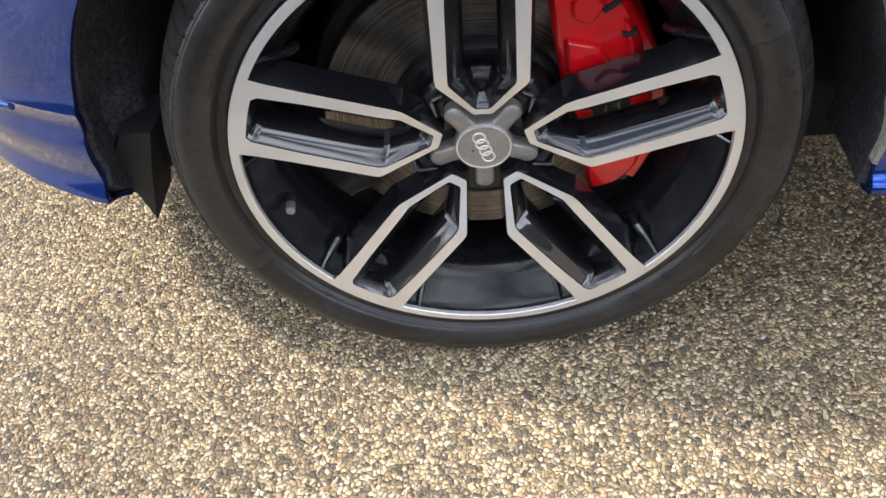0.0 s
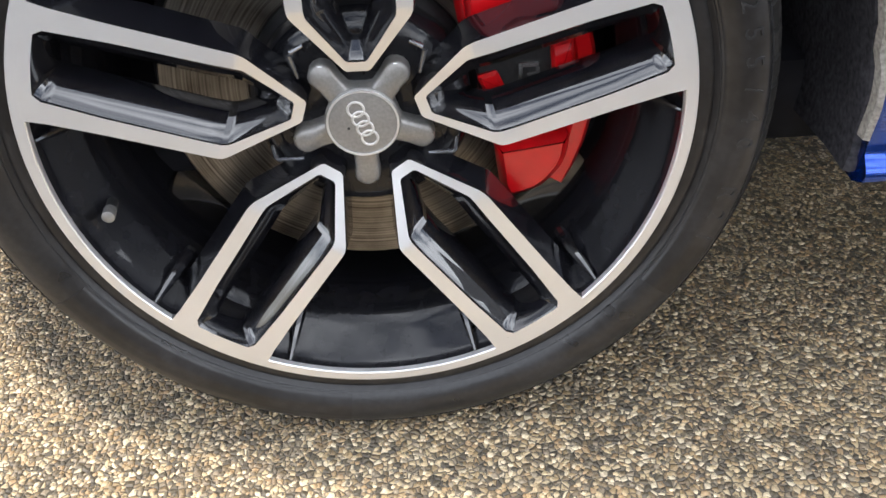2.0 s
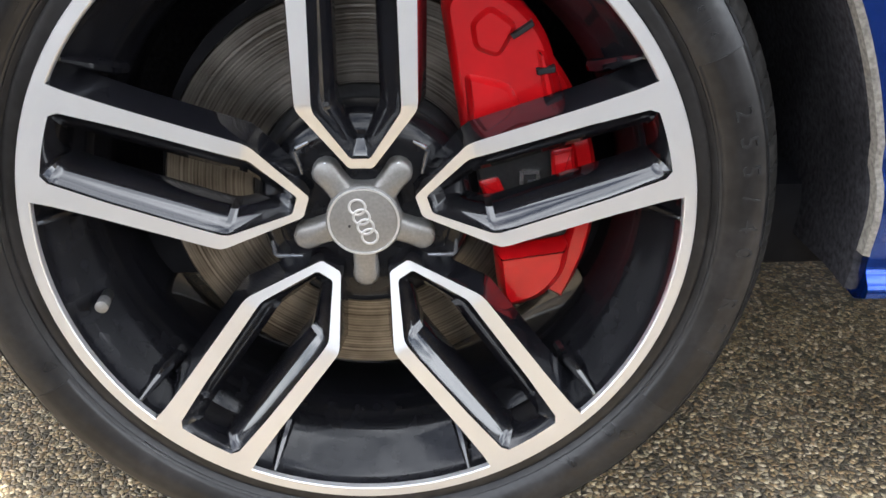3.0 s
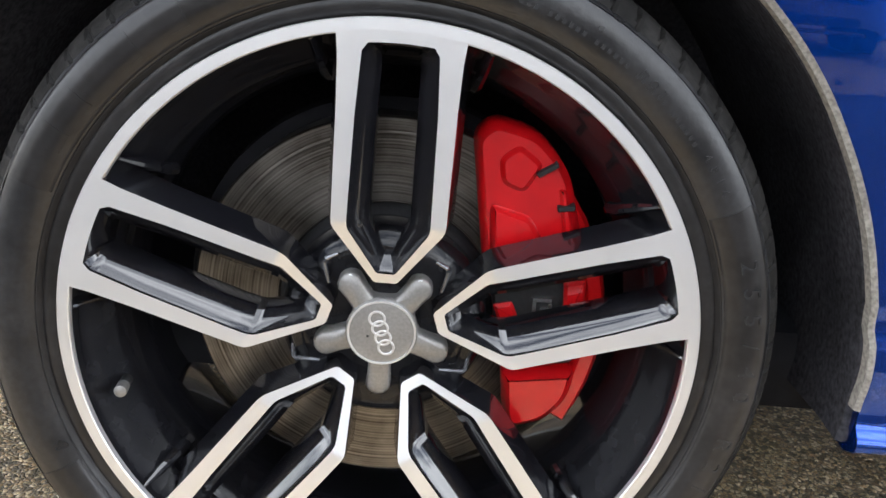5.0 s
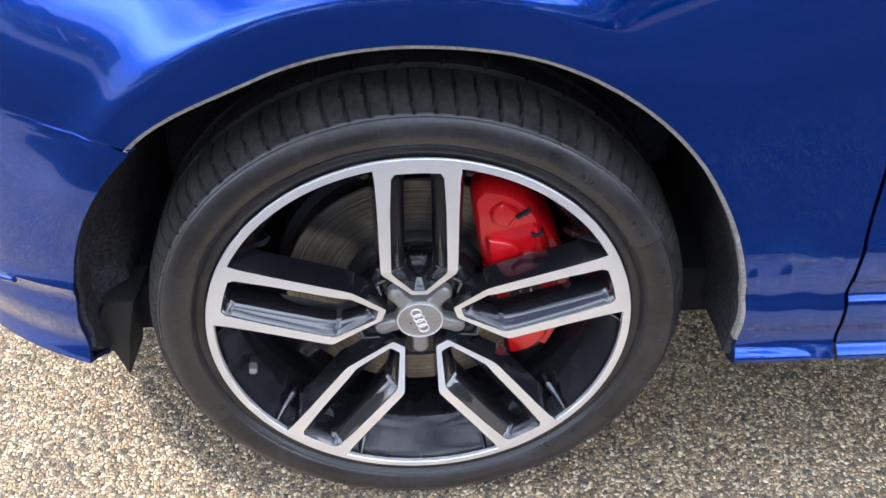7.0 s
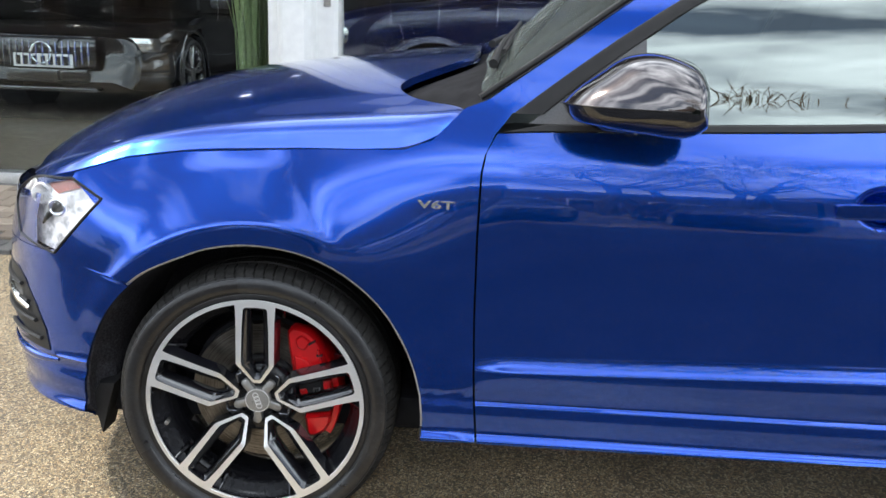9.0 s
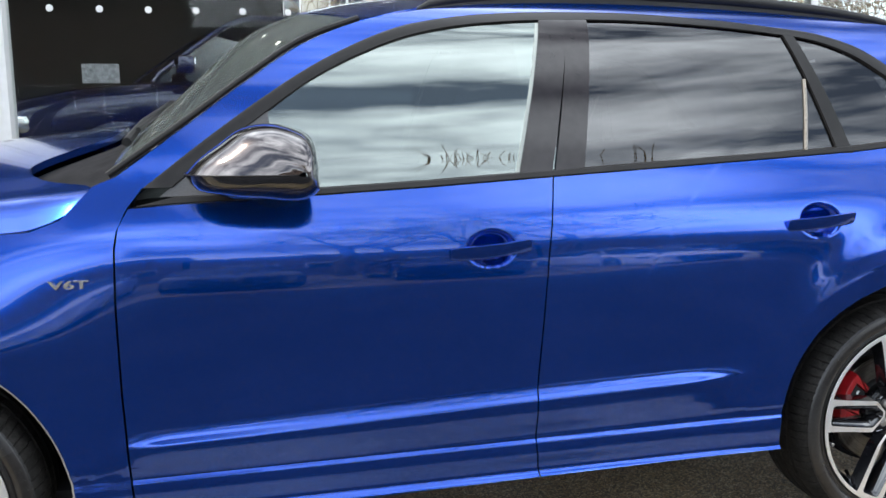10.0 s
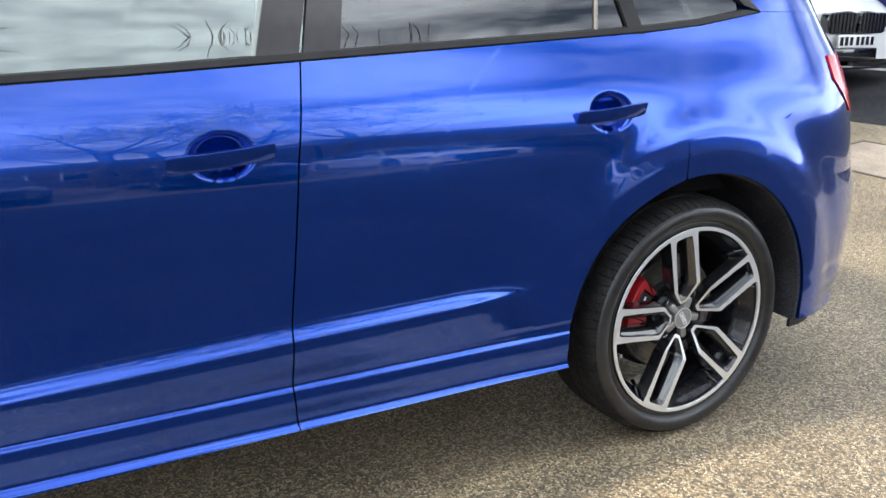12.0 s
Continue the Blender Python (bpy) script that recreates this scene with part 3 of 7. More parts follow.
    V, Fc = lathe([(0.0001, 0.0300), (0.026, 0.0303), (0.0315, 0.0308), (0.0332, 0.0328), (0.0332, 0.037)], 48)
    mesh_part("cap_disc", V, Fc, CAP_GREY, cap, sharp=60)
    V, Fc = lathe([(0.0318, 0.0306), (0.0314, 0.0294), (0.0300, 0.0294), (0.0296, 0.0308)], 64)
    mesh_part("cap_ring", V, Fc, SILVER, cap, "thin chrome ring")
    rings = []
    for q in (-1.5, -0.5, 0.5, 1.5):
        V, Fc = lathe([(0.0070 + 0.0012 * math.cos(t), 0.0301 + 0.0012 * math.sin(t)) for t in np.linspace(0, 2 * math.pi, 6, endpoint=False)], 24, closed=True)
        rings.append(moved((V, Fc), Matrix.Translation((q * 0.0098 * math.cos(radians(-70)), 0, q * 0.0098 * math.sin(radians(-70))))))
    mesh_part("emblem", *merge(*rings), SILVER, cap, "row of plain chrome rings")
    for k in range(5):
        a = radians(270 + 72 * k)
        V, Fc = lathe([(0.0060, 0.0325), (0.0076, 0.0310), (0.0092, 0.0318), (0.0098, 0.046)], 24, arc=(28, 100) if 0 < k < 3 else (-100, -28))
        mesh_part("lug_cover", *moved((V, Fc), Matrix.Translation((0.0545 * math.cos(a), 0.002, 0.0545 * math.sin(a))) @ pose(0, 0, 0, 0, -(270 + 72 * k), 0)), CHROME, cap, "bright rounded arm end")
        # raised edge of the pocket beside each arm's end, only where a glint shows
        sd = (0, -1, -1, 1, 1)[k]
        if sd:
            c = radians(270 + 72 * k)
            at = lambda r, q, d: (r * math.cos(c + sd * radians(q)), d, r * math.sin(c + sd * radians(q)))
            V, Fc = tube([at(0.0665, 14.5, 0.038), at(0.0850, 5.5, 0.035), at(0.0860, 3.5, 0.035), at(0.0840, -4.5, 0.036)], [0.0016, 0.0024, 0.0024, 0.0016], 8)
            mesh_part("pocket_glint", V, Fc, POCKET_GLINT, hubp)
    mesh_part("cap_dot", *moved(lathe([(0.0001, 0.0296), (0.0012, 0.0297), (0.0014, 0.031)], 12), Matrix.Translation((-0.0125, 0, -0.004))), PLASTIC, cap)
    # small steps at the rim between spokes
    for k in range(5):
        for da in (-15.5, 15.5):
            a = radians(90 + 72 * k + da)
            V, Fc = tube([(0.2700 * math.cos(a), 0.006, 0.2700 * math.sin(a)), (0.2580 * math.cos(a), 0.024, 0.2580 * math.sin(a)), (0.240 * math.cos(a), 0.046, 0.240 * math.sin(a)), (0.234 * math.cos(a), 0.060, 0.234 * math.sin(a))], [0.0022, 0.0045, 0.006, 0.006], 8)
            mesh_part("rim_rib", V, Fc, GLOSS_BLACK, hubp)
    # valve
    va = radians(196.5)
    d = Vector((math.cos(va), 0, math.sin(va)))
    V, Fc = tube([d * 0.2500 + Vector((0, 0.045, 0)), d * 0.2485 + Vector((0, 0.030, 0))], [0.0055, 0.0050], 12)
    valve = mesh_part("valve", V, Fc, PLASTIC, wheel)
    V, Fc = tube([d * 0.2485 + Vector((0, 0.031, 0)), d * 0.2470 + Vector((0, 0.018, 0)), d * 0.2468 + Vector((0, 0.017, 0))], [0.0058, 0.0058, 0.004], 14)
    mesh_part("valve_cap", V, Fc, CAP_GREY, valve, "grey metal valve cap")
    # sidewall lettering
    def lettering(text, angle0, r, size, step, flip):
        for q, ch in enumerate(text):
            if ch == " ":
                continue
            cu = bpy.data.curves.new("letter", "FONT")
            cu.body, cu.size, cu.align_x, cu.extrude, cu.resolution_u = ch, size, "CENTER", 0.0007, 2
            me = bpy.data.meshes.new_from_object(bpy.data.objects.new("letter", cu))
            a = angle0 - q * step if not flip else angle0 + q * step
            m = pose(0, 0, 0, 0, -(a - 90), 0) @ Matrix.Translation((0, -0.0086, r)) @ pose(0, 0, 0, 90, 0, 0) @ Matrix.Diagonal((1.15, 1, 1, 1))
            me.transform(m)
            me.materials.clear()
            me.materials.append(LETTER)
            tagged(new("letter", me), "").parent = tyre
    lettering("255/40 R21", 18, 0.3165, 0.021, 4.4, False)
    lettering("DOT", 52, 0.3170, 0.009, 2.0, False)
    lettering("4814", 36.5, 0.3170, 0.009, 2.0, False)
    # darker smooth panels of the sidewall, with the maker's letters as plain raised bars
    def on_wall(r):
        return np.interp(r, [0.2985, 0.304, 0.314, 0.326, 0.336, 0.340], [0.0015, -0.0030, -0.0080, -0.0085, -0.0050, -0.0020])
    def wall_patch(a0, a1, r0, r1, up, n, m=8):
        R = np.linspace(r0, r1, m)
        A = np.radians(np.linspace(a0, a1, n))
        P = np.stack([np.stack([R * math.cos(a), on_wall(R) - up, R * math.sin(a)], -1) for a in A])
        return sheet(P, (0, 0.003, 0), flip=a1 < a0)
    for a0, a1 in ((-34, 27), (96, 156), (206, 262)):
        mesh_part("sidewall_panel", *wall_patch(a0, a1, 0.3015, 0.3385, 0.0006, 60, 12), BEAD, tyre, "darker smooth sidewall panel", sharp=60)
    for q, w in enumerate((4.0, 1.6, 4.4, 4.4, 4.4, 4.4)):
        a = 150 - q * 8.4
        mesh_part("sidewall_bar", *wall_patch(a - w, a, 0.3085, 0.3300, 0.0011, 8), BEAD, tyre)
    for q in range(34):
        if q % 7 == 6:
            continue
        a = 76 - q * 1.1
        mesh_part("sidewall_bar", *wall_patch(a - 0.55, a, 0.3140, 0.3180, 0.0006, 3, 3), LETTER, tyre)
    for r in (0.2995, 0.3385):
        V, Fc = lathe([(r - 0.0008, float(on_wall(r)) + 0.001), (r, float(on_wall(r)) - 0.0009), (r + 0.0008, float(on_wall(r)) + 0.001)], 160)
        mesh_part("sidewall_line", V, Fc, RUBBER, tyre)
    return wheel


def thing_part(name, parent, m):
    """A small hub ring that carries the spokes."""
    V, Fc = lathe([(0.0735, 0.055), (0.0755, 0.060), (0.0755, 0.115), (0.0735, 0.118)], 40)
    ob = mesh_part(name, V, Fc, GLOSS_BLACK, parent, "five-spoke alloy centre")
    ob.matrix_local = m
    return ob


def arc_block(a0, a1, r0, r1, d0, d1, bevel, n=14, cut=0.0):
    A = np.radians(np.linspace(a0, a1, n))
    return prism([(r1 * math.cos(a), r1 * math.sin(a)) for a in A] + [((r0 + cut * q) * math.cos(a), (r0 + cut * q) * math.sin(a)) for q, a in zip(np.linspace(0, 1, n), A[::-1])], d0, d1, bevel)


def front_caliper(brake, red):
    """Two humped red halves round a black pad window, over the disc's rim."""
    raised = lambda outline, d0, d1, bevel=0.0: prism([(a, b + 0.015) for a, b in outline], d0, d1, bevel)
    up = rounded([(0.071, 0.166), (0.088, 0.182), (0.128, 0.173), (0.159, 0.142), (0.180, 0.068), (0.146, 0.060), (0.089, 0.045), (0.080, 0.104)], [0.012, 0.016, 0.016, 0.02, 0.01, 0.006, 0.008, 0.02])
    low = rounded([(0.117, -0.066), (0.188, -0.058), (0.184, -0.090), (0.162, -0.116), (0.130, -0.125), (0.122, -0.112)], [0.006, 0.008, 0.014, 0.014, 0.01, 0.01])
    cal = mesh_part("caliper", *merge(raised(up, 0.056, 0.098, 0.007), raised(low, 0.060, 0.098, 0.007), arc_block(-30, 58, 0.192, 0.212, 0.074, 0.150, 0.004)), red, brake, "glossy red brake caliper", sharp=45)
    hump = rounded([(0.090, 0.108), (0.128, 0.098), (0.144, 0.070), (0.100, 0.056), (0.094, 0.060)], 0.008)
    mesh_part("caliper_rib", *raised(hump, 0.0495, 0.070, 0.005), red, cal, sharp=45)
    mesh_part("caliper_rib", *raised(rounded([(0.094, 0.150), (0.112, 0.164), (0.136, 0.146), (0.120, 0.118), (0.098, 0.126)], 0.008), 0.0515, 0.070, 0.005), red, cal, sharp=45)
    mesh_part("caliper_rib", *raised(rounded([(0.150, 0.126), (0.158, 0.124), (0.170, 0.078), (0.160, 0.076)], 0.004), 0.052, 0.070, 0.003), red, cal, sharp=45)
    for pts in ([(0.128, 0.139), (0.146, 0.150), (0.148, 0.146), (0.131, 0.135)], [(0.150, 0.110), (0.166, 0.112), (0.166, 0.107), (0.151, 0.105)], [(0.126, 0.062), (0.150, 0.070), (0.154, 0.066), (0.128, 0.058)]):
        mesh_part("caliper_slot", *raised(pts, 0.0490, 0.062, 0.001), PLASTIC, cal, "black clip in the caliper")
    mesh_part("bridge_bolt", *raised(rounded([(0.140, 0.072), (0.154, 0.076), (0.156, 0.068), (0.143, 0.064)], 0.002), 0.0470, 0.062, 0.001), LAMP_SILVER, cal, "small bright clip")
    mesh_part("pad_clip", *raised(rounded([(0.096, 0.044), (0.176, 0.058), (0.186, -0.052), (0.112, -0.062)], 0.008), 0.068, 0.094, 0.003), PLASTIC, cal, "black pad clip")
    mesh_part("caliper_bridge", *raised(rounded([(0.166, 0.034), (0.186, 0.038), (0.190, -0.006), (0.170, -0.008)], 0.003), 0.058, 0.080, 0.003), red, cal)
    mesh_part("caliper_bridge", *raised(rounded([(0.102, 0.006), (0.120, 0.010), (0.128, -0.008), (0.110, -0.014)], 0.003), 0.062, 0.080, 0.003), red, cal)
    for dx, dz, w, h in ((-0.008, -0.015, 0.0035, 0.018), (0.0, -0.0075, 0.016, 0.0035), (0.007, -0.017, 0.0035, 0.014), (0.002, -0.016, 0.008, 0.003)):
        mesh_part("mark_bar", *raised([(0.149 + dx - w / 2, 0.021 + dz - h / 2), (0.149 + dx + w / 2, 0.021 + dz - h / 2), (0.149 + dx + w / 2, 0.021 + dz + h / 2), (0.149 + dx - w / 2, 0.021 + dz + h / 2)], 0.0640, 0.069), LAMP_SILVER, cal)


def rear_caliper(brake, red, mid, span, r0, r1):
    """A dark red frame round a black face with a pale mark."""
    cal = mesh_part("caliper", *merge(arc_block(mid + span * 0.26, mid + span * 0.5, r0, r1, 0.058, 0.098, 0.007), arc_block(mid - span * 0.5, mid - span * 0.30, r0, r1 - 0.012, 0.058, 0.098, 0.007), arc_block(mid - span * 0.48, mid + span * 0.48, r1 - 0.022, r1 + 0.004, 0.056, 0.140, 0.005)), red, brake, "dark red brake caliper", sharp=45)
    mesh_part("pad_clip", *arc_block(mid - span * 0.30, mid + span * 0.26, r0 + 0.006, r1 - 0.020, 0.060, 0.098, 0.004), PLASTIC, cal, "black caliper face")
    for q in range(3):
        a = radians(mid - span * 0.16 + q * span * 0.14)
        c = ((r0 + r1) * 0.49 * math.cos(a), (r0 + r1) * 0.49 * math.sin(a))
        m = Matrix.Translation((c[0], 0, c[1])) @ pose(0, 0, 0, 0, -math.degrees(a) + 90, 0)
        mesh_part("mark_bar", *moved(prism([(-0.006, -0.003), (0.006, -0.003), (0.006, 0.003), (-0.006, 0.003)], 0.0575, 0.062), m), PILLAR_WHITE, cal)


def build_brake(name, label, place, radius, mid, span, r0, r1, red):
    brake = thing(name, label, "brake", place)
    V, Fc = lathe([(0.104, 0.099), (0.107, 0.096), (radius - 0.002, 0.096), (radius, 0.098), (radius, 0.128), (radius - 0.002, 0.130), (0.09, 0.130)], 96)
    mesh_part("brake_disc", V, Fc, DISC_TURNED, brake, "rust-tinged turned brake disc", sharp=30)
    V, Fc = lathe([(0.0001, 0.078), (0.090, 0.078), (0.098, 0.082), (0.104, 0.090), (0.106, 0.110)], 64)
    mesh_part("disc_bell", V, Fc, PLASTIC, brake, sharp=40)
    if span > 60:
        front_caliper(brake, red)
    else:
        rear_caliper(brake, red, mid, span, r0, r1)
    V, Fc = lathe([(0.0001, 0.126), (radius - 0.01, 0.128), (radius + 0.012, 0.134), (radius + 0.014, 0.16), (0.05, 0.17)], 64)
    mesh_part("dust_shield", V, Fc, DARK, brake)
    # hub carrier and axle
    V, Fc = tube([(0, 0.11, 0), (0, 0.30, 0), (0, 0.55, 0.01)], [0.06, 0.045, 0.04], 16)
    mesh_part("axle", V, Fc, DARK, brake)
    return brake


def disc_material():
    m = material("turned_disc", (0.085, 0.080, 0.073), 0.34, 0.95)
    n, l = m.node_tree.nodes, m.node_tree.links
    co = n.new("ShaderNodeTexCoord")
    sep = n.new("ShaderNodeSeparateXYZ")
    l.new(co.outputs["Object"], sep.inputs["Vector"])
    comb = n.new("ShaderNodeCombineXYZ")
    l.new(sep.outputs["X"], comb.inputs["X"])
    l.new(sep.outputs["Z"], comb.inputs["Y"])
    ln = n.new("ShaderNodeVectorMath")
    ln.operation = "LENGTH"
    l.new(comb.outputs["Vector"], ln.inputs[0])
    t = n.new("ShaderNodeTexNoise")
    t.noise_dimensions = "1D"
    t.inputs["Scale"].default_value, t.inputs["Detail"].default_value = 420.0, 5.0
    l.new(ln.outputs["Value"], t.inputs["W"])
    t2 = n.new("ShaderNodeTexNoise")
    t2.inputs["Scale"].default_value, t2.inputs["Detail"].default_value = 22.0, 5.0
    l.new(co.outputs["Object"], t2.inputs["Vector"])
    ad = n.new("ShaderNodeMath")
    ad.operation = "ADD"
    l.new(t.outputs["Fac"], ad.inputs[0])
    l.new(t2.outputs["Fac"], ad.inputs[1])
    r = n.new("ShaderNodeValToRGB")
    r.color_ramp.elements[0].position, r.color_ramp.elements[0].color = 0.36, (0.070, 0.060, 0.050, 1)
    r.color_ramp.elements[1].position, r.color_ramp.elements[1].color = 0.64, (0.30, 0.28, 0.25, 1)
    hf = n.new("ShaderNodeMath")
    hf.operation = "MULTIPLY"
    hf.inputs[1].default_value = 0.5
    l.new(ad.outputs["Value"], hf.inputs[0])
    l.new(hf.outputs["Value"], r.inputs["Fac"])
    l.new(r.outputs["Color"], n["Principled BSDF"].inputs["Base Color"])
    bp = n.new("ShaderNodeBump")
    bp.inputs["Strength"].default_value, bp.inputs["Distance"].default_value = 0.35, 0.001
    l.new(t.outputs["Fac"], bp.inputs["Height"])
    l.new(bp.outputs["Normal"], n["Principled BSDF"].inputs["Normal"])
    return m


DISC_TURNED = disc_material()
FRONT_M, REAR_M = pose(0, 0, 0.36, 0, 0, 1.5), pose(2.807, 0, 0.36)
YC = 0.935
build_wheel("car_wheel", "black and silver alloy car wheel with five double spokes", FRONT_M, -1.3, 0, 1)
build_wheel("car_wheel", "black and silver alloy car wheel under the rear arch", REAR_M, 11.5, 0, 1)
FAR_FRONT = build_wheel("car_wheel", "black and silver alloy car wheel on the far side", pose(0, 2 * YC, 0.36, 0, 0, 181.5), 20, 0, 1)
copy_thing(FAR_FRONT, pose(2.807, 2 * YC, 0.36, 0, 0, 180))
build_brake("disc_brake", "worn brake disc with a large red caliper", FRONT_M, 0.188, 18, 92, 0.128, 0.208, RED)
build_brake("disc_brake", "smaller brake disc with a dark red caliper", REAR_M, 0.172, 158, 48, 0.112, 0.186, DARK_RED)


# ---- the blue car: surface of its side ----
SIDE_Z = smooth_line([(0.18, 0.110), (0.26, 0.050), (0.291, 0.004), (0.296, -0.0075), (0.303, -0.0085), (0.318, 0.0040), (0.335, 0.0045), (0.365, -0.001), (0.392, -0.0015), (0.402, 0.0000), (0.408, 0.0050), (0.420, 0.0050), (0.46, -0.005), (0.497, -0.012), (0.515, -0.013), (0.532, -0.0045),
                      (0.551, 0.0015), (0.575, 0.0035), (0.60, 0.0042), (0.68, 0.0045), (0.76, 0.0045), (0.82, 0.0050), (0.86, 0.0060), (0.90, 0.0080), (0.925, 0.0100), (0.945, 0.0125), (0.965, 0.0160), (1.00, 0.0245), (1.05, 0.0420), (1.10, 0.0630), (1.14, 0.0790), (1.20, 0.0985), (1.30, 0.1350), (1.40, 0.1780), (1.48, 0.2200), (1.54, 0.2600), (1.58, 0.300), (1.61, 0.350), (1.64, 0.42)], 900)
_k = np.exp(-0.5 * (np.arange(-40, 41) / 13.0) ** 2)
_sm = np.convolve(np.pad(np.interp(np.linspace(0.18, 1.64, 900), SIDE_Z[:, 0], SIDE_Z[:, 1]), 40, mode="edge"), _k / _k.sum(), mode="valid")
_zz = np.linspace(0.18, 1.64, 900)
_raw = np.interp(_zz, SIDE_Z[:, 0], SIDE_Z[:, 1])
_w = smoothstep(0.56, 0.66, _zz)
SIDE_Z = np.stack([_zz, _raw * (1 - _w) + _sm * _w], -1)
REAR_X = [(0.20, 3.70), (0.35, 3.785), (0.55, 3.825), (0.68, 3.82), (0.74, 3.78), (0.95, 3.722), (1.10, 3.668), (1.25, 3.56), (1.40, 3.448), (1.52, 3.355), (1.64, 3.25)]
FRONT_X = [(0.18, -0.83), (0.30, -0.895), (0.50, -0.92), (0.70, -0.91), (0.85, -0.872), (0.95, -0.81), (1.02, -0.71), (1.64, -0.5)]


def arc(t, p):
    return 1 - (1 - np.clip(t, 0, 0.999999) ** p) ** (1 / p)


def side_y(x, z):
    """Depth of the painted side at a length x and height z."""
    x, z = np.asarray(x, float), np.asarray(z, float)
    rise = (0.055 * (x - 0.6) / 1.7 - 0.025) * np.exp(-((z - 0.52) / 0.075) ** 2)
    y = np.interp(z - rise, SIDE_Z[:, 0], SIDE_Z[:, 1])
    # the raised band near the sills runs out before the wheels
    plain = np.interp(z, [0.44, 0.62], np.interp([0.44, 0.62], SIDE_Z[:, 0], SIDE_Z[:, 1]))
    fade = np.where((z > 0.44) & (z < 0.62), np.maximum(smoothstep(2.02, 2.32, x), 1 - smoothstep(0.48, 0.66, x)), 0)
    y = y + (plain - y) * fade
    xr = np.interp(z, *np.array(REAR_X).T)
    xf = np.interp(z, *np.array(FRONT_X).T)
    y = y + (YC - y) * np.where(x > 2.95, arc((x - 2.95) / (xr - 2.95), 3.6), 0)
    y = y + (YC - y) * np.where(x < -0.16, arc((-0.16 - x) / (-0.16 - xf), 2.6), 0)
    for hx, hz in ((1.488, 0.932), (2.484, 0.969)):
        q = ((x - hx) / 0.069) ** 2 + ((z - hz - 0.012) / 0.050) ** 2
        y = y + (0.028 - 0.42 * np.clip(z - hz - 0.012, -0.05, 0.05)) * (1 - smoothstep(0.50, 1.0, q))
    # front wing leans in above the arch
    y = y + 0.080 * smoothstep(0.72, 1.05, z) * (1 - smoothstep(-0.08, 0.66, x)) * smoothstep(-0.62, -0.30, x)
    # flares round the wheels
    for cx, r0, out, slope in ((0.0, 0.418, -0.008, 0.60), (2.807, 0.44, -0.022, 0.20)):
        r = np.hypot(x - cx, z - 0.36)
        plan = np.where(x < -0.16, arc(np.clip((-0.16 - x) / 0.70, 0, 1), 2.6) * 0.8, 0) + np.where(x > 3.1, arc(np.clip((x - 3.0) / 0.75, 0, 1), 3.6) * 0.9, 0)
        t_ = r - r0 - 0.060
        t2 = np.maximum(r - (0.60 if cx < 1 else 0.54), 0)
        ridge = out + plan + (2.4 if cx < 1 else 3.6) * t2 * t2 + slope * 0.5 * (t_ + np.sqrt(t_ * t_ + 0.008 ** 2)) + 0.075 * smoothstep(0.24, 0.46, -x) * smoothstep(0.30, 0.0, z - 0.32)
        ridge = ridge + (0.06 * smoothstep(0.02, 0.42, x) if cx < 1 else 0.036 * (1 - smoothstep(2.36, 2.66, x)))
        y = np.where(r < 1.0, 0.5 * (y + ridge - np.sqrt((y - ridge) ** 2 + (0.014 if cx < 1 else 0.022) ** 2)), y)
    return y


def on_side(Q):
    Q = np.asarray(Q, float)
    return np.stack([Q[..., 0], side_y(Q[..., 0], Q[..., 1]), Q[..., 1]], -1)


def mirrored(mesh):
    return [(x, 2 * YC - y, z) for x, y, z in mesh[0]], [f[::-1] for f in mesh[1]]


CAR = thing("blue_car", "glossy blue sport utility car parked on gravel", "car")
IN = (0, 0.018, 0)


def pair(name, mesh, mat, label="", parent=None, sharp=40):
    """The same part on both sides of the car."""
    a = mesh_part(name, *mesh, mat, parent or CAR, label, sharp)
    mesh_part(name, *mirrored(mesh), mat, parent or CAR, label, sharp)
    return a


BELT = [(0.565, 1.072), (0.68, 1.080), (1.04, 1.092), (1.33, 1.104), (1.68, 1.122), (2.00, 1.138), (2.39, 1.158), (2.65, 1.172), (2.84, 1.188), (3.075, 1.222)]
GAP_F = [(0.30, 0.570), (0.42, 0.560), (0.62, 0.552), (0.83, 0.550), (0.98, 0.553), (1.03, 0.561), (1.075, 0.585)]
GAP_M = [(0.30, 1.621), (0.40, 1.611), (0.53, 1.612), (0.69, 1.628), (0.92, 1.648), (1.12, 1.680), (1.30, 1.715), (1.60, 1.795)]
GAP_R = [(0.70, 2.716), (0.84, 2.720), (0.95, 2.728), (1.04, 2.730), (1.10, 2.706), (1.14, 2.680), (1.18, 2.645)]
belt = lambda x: np.interp(x, *np.array(BELT).T)
gap_f = lambda z: np.interp(z, *np.array(GAP_F).T)
gap_m = lambda z: np.interp(z, *np.array(GAP_M).T)
gap_r = lambda z: np.interp(z, *np.array(GAP_R).T)
sill = lambda x: 0.297 + 0.012 * smoothstep(0.5, 2.4, x)
RA = 0.440


def door(left, right, nu, nv):
    V = np.sort(np.r_[np.linspace(0, 1, nv), 0.004, 0.0085, 0.0115, 0.016, 0.022, 0.029, 0.1305, 0.138, 0.145, 0.30, 0.6198])
    Q = np.zeros((nu, len(V), 2))
    for j, v in enumerate(V):
        z0 = 0.298 + v * (1.10 - 0.298)
        xl, xr = left(z0), right(z0)
        for i in range(nu):
            x = xl + (xr - xl) * i / (nu - 1)
            z = sill(x) + v * (belt(x) - sill(x))
            x = left(z) + (right(z) - left(z)) * i / (nu - 1)
            Q[i, j] = (x, z)
    return on_side(Q)


